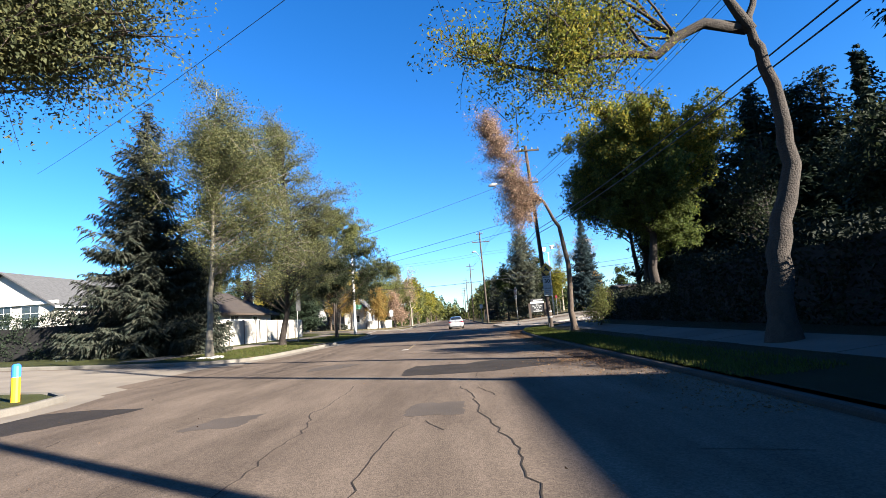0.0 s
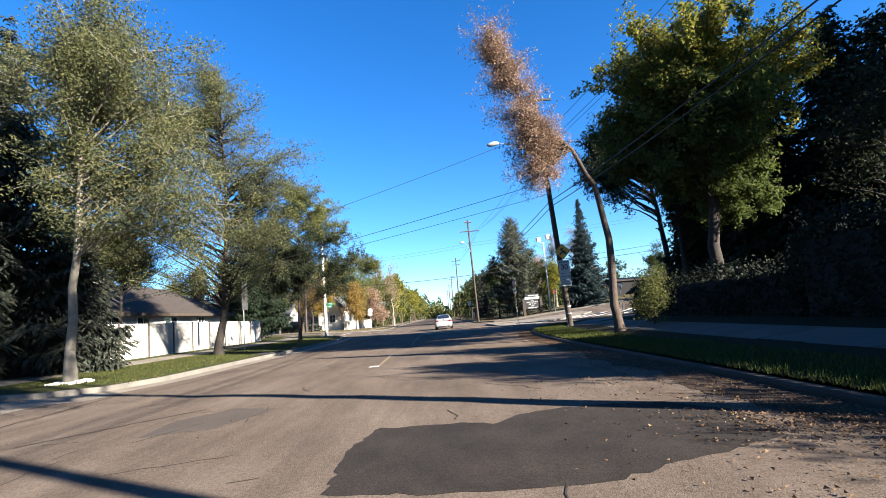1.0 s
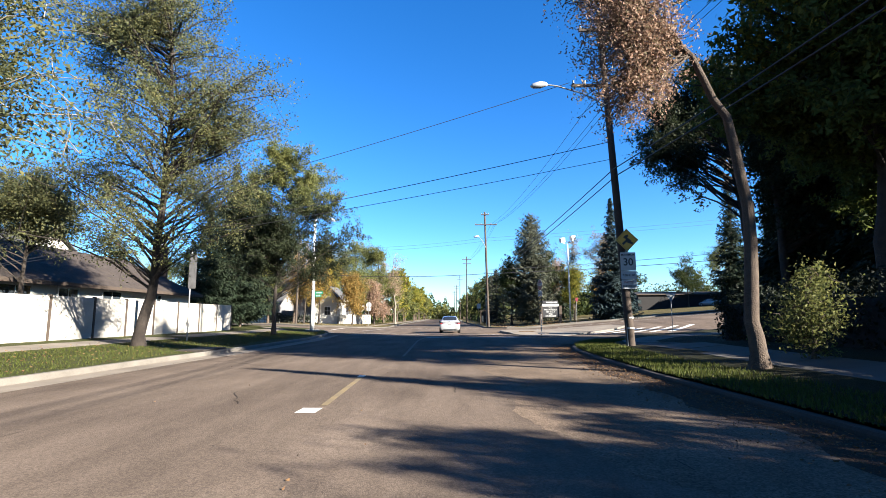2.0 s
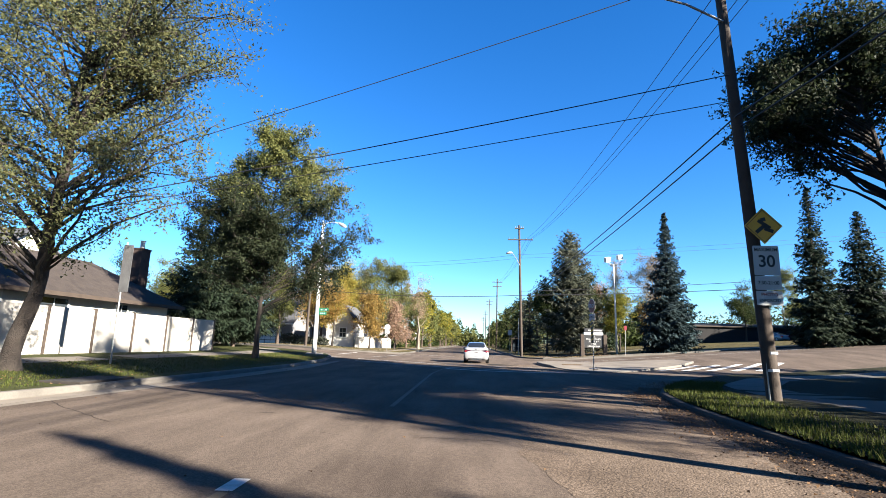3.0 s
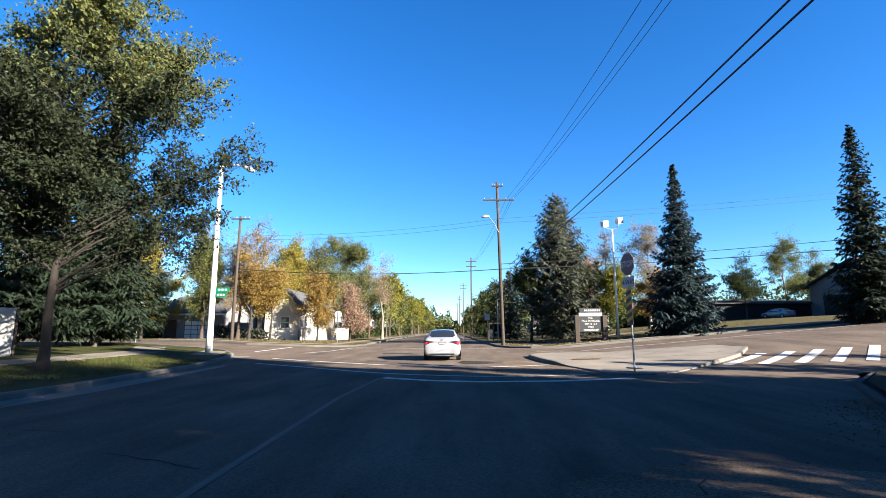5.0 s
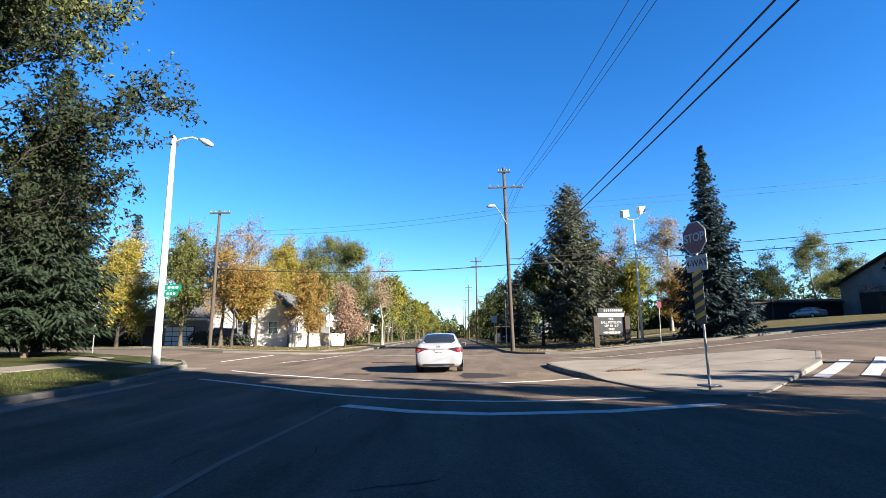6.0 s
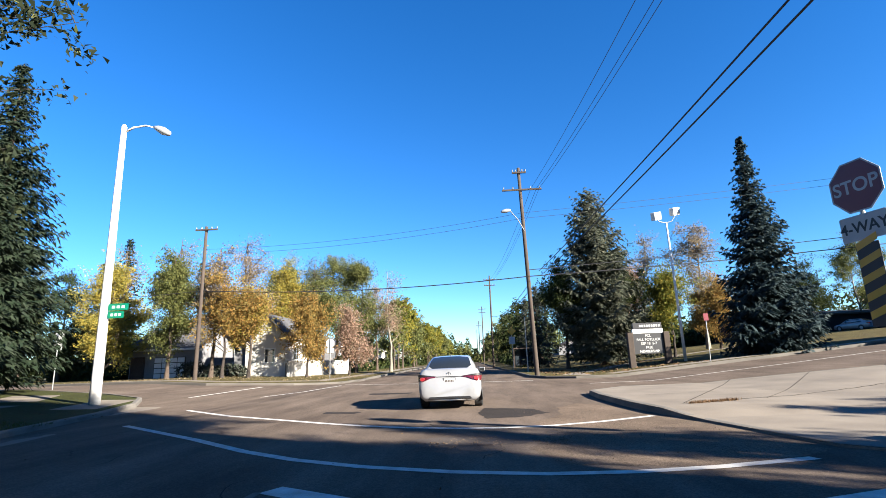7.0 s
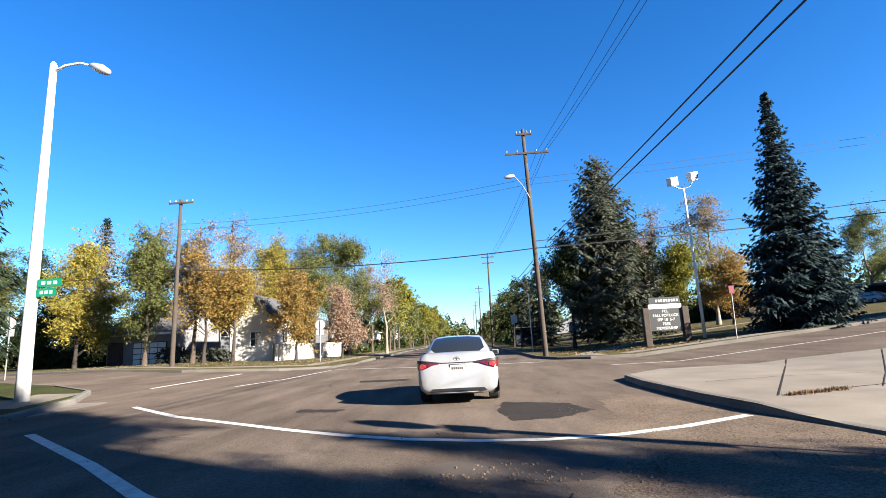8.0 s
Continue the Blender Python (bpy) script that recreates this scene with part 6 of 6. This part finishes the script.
        v = [(x * s, y - 0.006, z + 0.004) for (x, y), z in zip(curve, hi)] + [(x * s, y - 0.008, a * 0.72 + b * 0.28) for (x, y), a, b in zip(curve, hi, lo)]
        part("dark_edge", (v, [(k, k + 1, k + 8, k + 7) if s < 0 else (k + 7, k + 8, k + 1, k) for k in range(6)]), M_BLACKPLASTIC, tl, "smoked upper edge", True)
        part("brake_lens", ([(x * s, y - 0.02, z) for x, y, z in ((0.68, 0.036, 0.86), (0.755, 0.046, 0.868), (0.81, 0.076, 0.862), (0.81, 0.070, 0.785), (0.755, 0.040, 0.775), (0.68, 0.032, 0.80))], [(0, 1, 2, 3, 4, 5)]), M_BRAKE, tl, "lit red brake lens")
        part("door_handle", box(0.885 * s - 0.012, 1.55, 0.80, 0.885 * s + 0.012, 1.75, 0.835, 0.008), M_CARWHITE, car)
        for y in (0.98, 3.68):
            arch = [(math.cos(radians(a)) * 0.37, math.sin(radians(a)) * 0.37) for a in range(-20, 201, 20)]
            part("wheel_arch", ([((0.893 + 0.0) * s, y + c, 0.32 + h) for c, h in arch] + [(0.80 * s, y + c, 0.32 + h) for c, h in arch], [tuple(range(len(arch)))]), M_BLACKPLASTIC, car)
            wh = part("wheel", tube([(0.70 * s, y, 0.315), (0.90 * s, y, 0.315)], 0.2, 18), M_STEEL, car, "silver alloy wheel")
            part("tyre", tube([(0.66 * s, y, 0.315), (0.68 * s, y, 0.315), (0.86 * s, y, 0.315), (0.895 * s, y, 0.315), (0.897 * s, y, 0.315)], [0.28, 0.315, 0.315, 0.29, 0.2], 24, False), M_RUBBER, wh, "black rubber tyre")
    part("bumper_insert", loft([(-0.004, [(0.0, 0.30), (0.46, 0.295), (0.60, 0.285), (0.55, 0.345), (0.0, 0.352)]), (0.3, [(0.0, 0.2), (0.5, 0.2), (0.72, 0.22), (0.66, 0.33), (0.0, 0.34)])]), M_BLACKPLASTIC, car, "black lower bumper insert")
    part("boot_strip", box(-0.37, 0.052, 0.862, 0.37, 0.11, 0.884, 0.006), M_BLACKPLASTIC, car, "dark strip over the number plate")
    ring = [Vector((0.058 * math.cos(radians(a)), 0.066 - 0.12 * 0.04 * math.sin(radians(a)), 0.955 + 0.04 * math.sin(radians(a)))) for a in range(0, 361, 24)]
    part("emblem", join(tube(ring, 0.007, 6, False), tube([(-0.03, 0.066, 0.965), (0.03, 0.066, 0.965)], 0.006, 6), tube([(0, 0.064, 0.92), (0, 0.066, 0.985)], 0.006, 6)), M_STEEL, car, "small chrome oval badge")
    pl = part("number_plate", box(-0.155, 0.028, 0.675, 0.155, 0.07, 0.83, 0.004), M_SIGNWHITE, car, "white number plate in a dark frame")
    part("plate_frame", join(box(-0.17, 0.034, 0.66, 0.17, 0.08, 0.675), box(-0.17, 0.034, 0.83, 0.17, 0.08, 0.845), box(-0.17, 0.034, 0.675, -0.155, 0.08, 0.83), box(0.155, 0.034, 0.675, 0.17, 0.08, 0.83)), M_BLACKPLASTIC, pl)
    for k in range(6):
        part("plate_bar", box(-0.125 + k * 0.043, 0.024, 0.715, -0.1 + k * 0.043, 0.029, 0.785), M_BRICK, pl)
    part("lid_seam", tube([(-0.69, 0.056, 0.755), (-0.655, 0.03, 0.68), (-0.57, 0.014, 0.635), (0, 0.008, 0.62), (0.57, 0.014, 0.635), (0.655, 0.03, 0.68), (0.69, 0.056, 0.755)], 0.006, 6), M_BLACKPLASTIC, car)
    part("antenna", loft([(1.28, [(0.0, 1.42), (0.02, 1.42), (0.0, 1.425)]), (1.36, [(0.0, 1.42), (0.025, 1.42), (0.0, 1.50)]), (1.5, [(0.0, 1.43), (0.02, 1.43), (0.0, 1.435)])]), M_CARWHITE, car, "white fin antenna")
    part("exhaust", tube([(0.45, 0.05, 0.28), (0.45, 0.4, 0.28)], 0.03, 10), M_CHROME, car)
    return car


car = sedan(pose(-0.22, 59.6, 0.0, 0, 0, -1), "white sedan standing on the asphalt at the crossing")
tagged(copy_thing(car, pose(51.0, 111.5, ground_z(51.0, 111.5) + 0.14, 0, 0, 20)), "white sedan parked in front of the low dark building")

# ---- wear, cracks and litter ----
def patch(outline, label, material=M_PATCH, lift=0.003):
    rng = np.random.default_rng(len(outline) * 7 + int(abs(outline[0][1]) * 10))
    n = len(outline)
    edge = []
    for i, p in enumerate(outline):
        q = outline[(i + 1) % n]
        k = max(2, int(math.dist(p, q) / 0.12))
        edge += [(p[0] + (q[0] - p[0]) * j / k + rng.normal() * 0.022, p[1] + (q[1] - p[1]) * j / k + rng.normal() * 0.03) for j in range(k)]
    structure("asphalt_patch", sheet(edge, 0.6, lift), material, label, "asphalt patch")


patch([(-1.5, 12.85), (-1.55, 14.2), (-1.35, 15.2), (-0.5, 15.1), (0.1, 14.85), (0.5, 15.3), (1.0, 15.5), (2.4, 15.3), (2.9, 14.4), (2.65, 13.3), (1.7, 12.9), (0.6, 12.5), (-0.6, 12.6)], "dark irregular asphalt repair patch")
patch([(-9.3, 10.2), (-7.6, 10.5), (-6.3, 10.2), (-6.6, 9.3), (-7.6, 7.6), (-8.8, 6.3), (-9.3, 6.4)], "dark patch beside the kerb")
patch([(-4.2, 7.4), (-3.3, 7.5), (-3.3, 8.5), (-4.0, 8.4)], "small faded asphalt patch", M_OLDPATCH)
patch([(0.7, 59.8), (1.9, 59.1), (2.2, 58.0), (1.5, 57.3), (0.7, 57.2), (0.5, 58.4)], "dark patch on the asphalt")
patch([(-3.8, 60.1), (-2.7, 59.8), (-2.8, 59.4), (-3.7, 59.6)], "small dark asphalt patch")
patch([(-4.2, 68.5), (-2.2, 68.2), (-2.3, 67.2), (-4.0, 67.5)], "dark patch on the asphalt")
patch([(-0.9, 7.4), (0.0, 7.3), (0.0, 8.4), (-0.8, 8.5)], "square faded asphalt patch", M_OLDPATCH)


patch([(-0.85, 54.25), (-0.2, 54.65), (0.4, 54.4), (1.0, 54.35), (1.4, 53.9), (1.1, 53.6), (0.3, 53.7), (-0.45, 53.6)], "rough worn asphalt patch with loose stones", M_OLDPATCH)
patch([(-1.5, 55.7), (-1.0, 55.55), (-0.8, 56.6), (-1.1, 56.8), (-1.45, 56.3)], "small worn asphalt patch", M_OLDPATCH)
patch([(-4.9, 16.0), (-3.9, 16.2), (-3.4, 17.6), (-4.3, 18.0), (-5.0, 17.2)], "faded worn asphalt patch", M_OLDPATCH)


patch([(1.5, 52.0), (1.2, 53.2), (1.9, 54.8), (1.6, 56.2), (2.4, 57.4), (2.6, 59.2), (3.3, 60.2), (4.1, 59.0), (4.5, 57.4), (4.75, 55.6), (4.9, 53.8), (5.0, 52.4), (3.4, 51.6)], "coarse gravelly worn asphalt beside the kerb", M_COARSE, 0.0025)
patch([(0.55, 54.5), (0.95, 54.75), (1.35, 54.55), (1.5, 54.2), (1.15, 54.0), (0.75, 54.15)], "shallow dark pothole repair", M_OLDPATCH, 0.005)


# dirt and crumbled asphalt along the shaded kerb
kerb_y = [p[1] for p in KERB_R[:10]]
kerb_x = [p[0] for p in KERB_R[:10]]
rng = np.random.default_rng(61)
side = [(float(np.interp(y, kerb_y, kerb_x)) - 0.45 - 0.35 * abs(math.sin(y * 0.7)) - 0.3 * rng.uniform(), y) for y in np.arange(11.0, 42.1, 0.5)]
patch(side + [(float(np.interp(y, kerb_y, kerb_x)) + 0.03, y) for y in np.arange(42.0, 10.9, -1.0)], "dark soil and litter gathered along the kerb", M_DIRT, 0.0045)
patch([(1.1, 21.0), (0.4, 24.0), (0.9, 27.0), (0.2, 30.5), (0.8, 34.0), (0.3, 37.5), (1.2, 40.5), (3.0, 41.5), (4.9, 40.5), (4.9, 34.0), (4.4, 28.0), (4.05, 20.5), (2.6, 19.6)], "coarse reddish worn asphalt in the kerb lane", M_COARSE, 0.0025)


def wander(points, rng, amount=0.05, step=0.18):
    c = densify(points, step)
    out, off = [], 0.0
    for i, (x, y) in enumerate(c):
        off = off * 0.75 + rng.normal() * amount
        out.append((x + off, y + rng.normal() * amount * 0.5))
    return out


rng = np.random.default_rng(77)
cracks = []
for line in ([(-9.15, 14.3), (-8.7, 15.3), (-8.65, 17.0), (-8.8, 19.7), (-9.2, 22.5)], [(-6.6, 16.0), (-5.9, 17.0), (-4.9, 18.2)]):
    cracks.append(ribbon(wander(line, rng, 0.03), 0.035, 0.012, 5.0))
for line, w in (([(-2.05, 3.5), (-2.15, 5.1), (-2.25, 8.0), (-2.4, 11.5)], 0.022), ([(-0.95, 3.0), (-1.0, 5.5), (-0.8, 6.8)], 0.018), ([(0.55, 2.5), (0.5, 5.3), (0.15, 8.7), (-0.05, 10.2)], 0.022), ([(0.33, 9.9), (0.5, 8.8)], 0.018),
                ([(-0.6, 7.0), (-0.35, 6.4)], 0.016), ([(-8.6, 33.5), (-6, 31.5)], 0.018),
                ([(-8.9, 22), (-8.85, 34), (-8.5, 47)], 0.018), ([(-4, 58), (-2, 62), (-2.5, 70)], 0.018)):
    cracks.append(ribbon(wander(line, rng, 0.035), w * 0.75, 0.004, 5.0))
for k in range(110):
    x, y = rng.uniform(-8.5, 4), rng.uniform(2, 72)
    a, ln = rng.choice([rng.normal() * 0.3 + 1.57, rng.normal() * 0.4]), rng.uniform(0.3, 1.6)
    cracks.append(ribbon(wander([(x, y), (x + math.cos(a) * ln, y + math.sin(a) * ln)], rng, 0.045), rng.uniform(0.008, 0.02), 0.0045, 5.0))
tagged(part("road_cracks", join(*cracks), M_CRACK), "dark cracks wandering through the worn asphalt", "road cracks", "", "stuff")
joints = []
for line, w, step in (([(10.0, 65.2), (7.6, 61.4), (5.2, 57.6)], 0.03, 0.4), (wander([(5.3, 57.6), (7.6, 58.5), (11, 59.8), (13.4, 60.6)], rng), 0.035, 5), ([(7.4, 58.2), (9.6, 60.9), (12.8, 65.0)], 0.02, 0.4), (wander([(5.2, 60.4), (7.2, 60.8), (9.4, 60.7)], rng), 0.02, 5)):
    joints.append(ribbon(line, w, 0.151, step))
tagged(part("slab_joints", join(*joints), M_CRACK), "dark joints and cracks between concrete slabs", "slab joints", "", "stuff")


def scatter(n, pick, size, lift, leaf, name, label, seed, flat=0.85):
    rng = np.random.default_rng(seed)
    pts = []
    for x, y in pick(rng, n):
        pts.append((x, y, ground_z(x, y) + lift(x, y) + rng.uniform(0.008, 0.03)))
    ob = new(name, leaves_mesh(name, leaf_cloud(np.array(pts), size, rng, flat), leaf))
    return tagged(ob, label, "leaf litter", "", "stuff")


def right_gutter(rng, n):
    y = rng.uniform(6, 46, n)
    edge = np.interp(y, [p[1] for p in KERB_R], [p[0] for p in KERB_R])
    return np.column_stack([edge - np.abs(rng.normal(size=n)) * np.where(np.abs(y - 14) < 4, 1.3, 0.6) - 0.05, y])


def anywhere(x0, x1, y0, y1):
    return lambda rng, n: np.column_stack([rng.uniform(x0, x1, n), rng.uniform(y0, y1, n)])


scatter(9000, right_gutter, 0.019, lambda x, y: 0.0, L_FALLEN, "fallen_leaves", "dry brown leaves gathered along the kerb", 5)
scatter(260, anywhere(-9, 4, 2, 60), 0.018, lambda x, y: 0.0, L_FALLEN, "fallen_leaves", "scattered pale leaves on the asphalt", 6)
scatter(1500, anywhere(-15, -9.9, 24, 60), 0.03, lambda x, y: 0.13, L_FALLEN, "fallen_leaves", "fallen leaves on the lawn strip", 7)
scatter(2500, anywhere(-32, -9.6, 83, 100), 0.06, lambda x, y: 0.13, L_TAN, "fallen_leaves", "dull yellow fallen leaves under the autumn trees", 8)
scatter(1500, anywhere(5.6, 16, 79, 96), 0.08, lambda x, y: 0.13, L_FALLEN, "fallen_leaves", "fallen leaves on the rising lawn", 9)


def stones(n, pick, size, name, label, seed):
    """Loose stone chips, each an uneven five-faced lump."""
    rng = np.random.default_rng(seed)
    verts, faces = [], []
    for x, y in pick(rng, n):
        r = size * rng.uniform(0.5, 1.6)
        a0, z = rng.uniform(0, 6.28), ground_z(x, y) + 0.003
        b = len(verts)
        verts += [(x + math.cos(a0 + k * 1.57) * r * rng.uniform(0.6, 1.2), y + math.sin(a0 + k * 1.57) * r * rng.uniform(0.6, 1.2), z) for k in range(4)]
        verts.append((x + rng.normal() * r * 0.25, y + rng.normal() * r * 0.25, z + r * rng.uniform(0.5, 1.0)))
        faces += [(b + k, b + (k + 1) % 4, b + 4) for k in range(4)]
    tagged(part(name, (verts, faces), M_COARSE), label, "loose stones", "", "stuff")


def clump(cx, cy, sx, sy):
    return lambda rng, n: np.column_stack([cx + rng.normal(size=n) * sx, cy + rng.normal(size=n) * sy])


stones(700, anywhere(1.3, 4.7, 52.2, 59.0), 0.011, "loose_gravel", "loose gravel spread over the coarse asphalt", 41)
stones(160, clump(0.3, 53.9, 0.6, 0.25), 0.016, "loose_gravel", "loose stones in the worn asphalt patch", 42)
stones(60, clump(1.75, 53.9, 0.2, 0.15), 0.022, "loose_gravel", "small heap of broken asphalt crumbs", 43)
scatter(1300, clump(3.2, 13.75, 0.45, 0.5), 0.017, lambda x, y: 0.0, L_FALLEN, "fallen_leaves", "heap of pale dry leaves on the asphalt patch", 44)
scatter(60, clump(2.3, 14.5, 0.6, 0.4), 0.018, lambda x, y: 0.0, L_FALLEN, "fallen_leaves", "stray dry leaves on the dark patch", 45)


def blades(n, pick, height, name, label, seed, leaf=L_BLADE):
    rng = np.random.default_rng(seed)
    p = pick(rng, n)
    z = np.array([ground_z(x, y) + 0.12 for x, y in p])
    base_ = np.column_stack([p, z])
    a = rng.uniform(0, 6.28, n)
    side = np.column_stack([np.cos(a), np.sin(a), np.zeros(n)]) * 0.012
    h = height * rng.uniform(0.5, 1.4, n)[:, None]
    tip = base_ + np.column_stack([rng.normal(size=n) * 0.3, rng.normal(size=n) * 0.3, np.ones(n)]) * h
    q = np.stack([base_ - side, base_ + side, tip], 1).reshape(-1, 3)
    tagged(new(name, leaves_mesh(name, q, leaf)), label, "grass", "", "stuff")


def verge_r(rng, n):
    y = rng.uniform(8, 44, n)
    edge = np.interp(y, [p[1] for p in KERB_R], [p[0] for p in KERB_R])
    return np.column_stack([edge + 0.12 + np.abs(rng.uniform(0, 1.7, n)), y])


blades(26000, verge_r, 0.09, "grass_blades", "tufted green grass hanging over the kerb", 12)
blades(22000, anywhere(-14.2, -10.0, 24, 58), 0.06, "grass_blades", "short green grass of the lawn strip", 13)


def crack_weeds(rng, n):
    t = rng.uniform(0, 1, n)
    return np.column_stack([5.35 + 1.3 * t + rng.normal(size=n) * 0.05, 57.55 + 0.5 * t + rng.normal(size=n) * 0.05 * (0.4 + np.abs(np.sin(t * 9)))])


blades(900, crack_weeds, 0.07, "dry_weeds", "low dry weeds growing out of a crack in the island", 14, L_FALLEN)
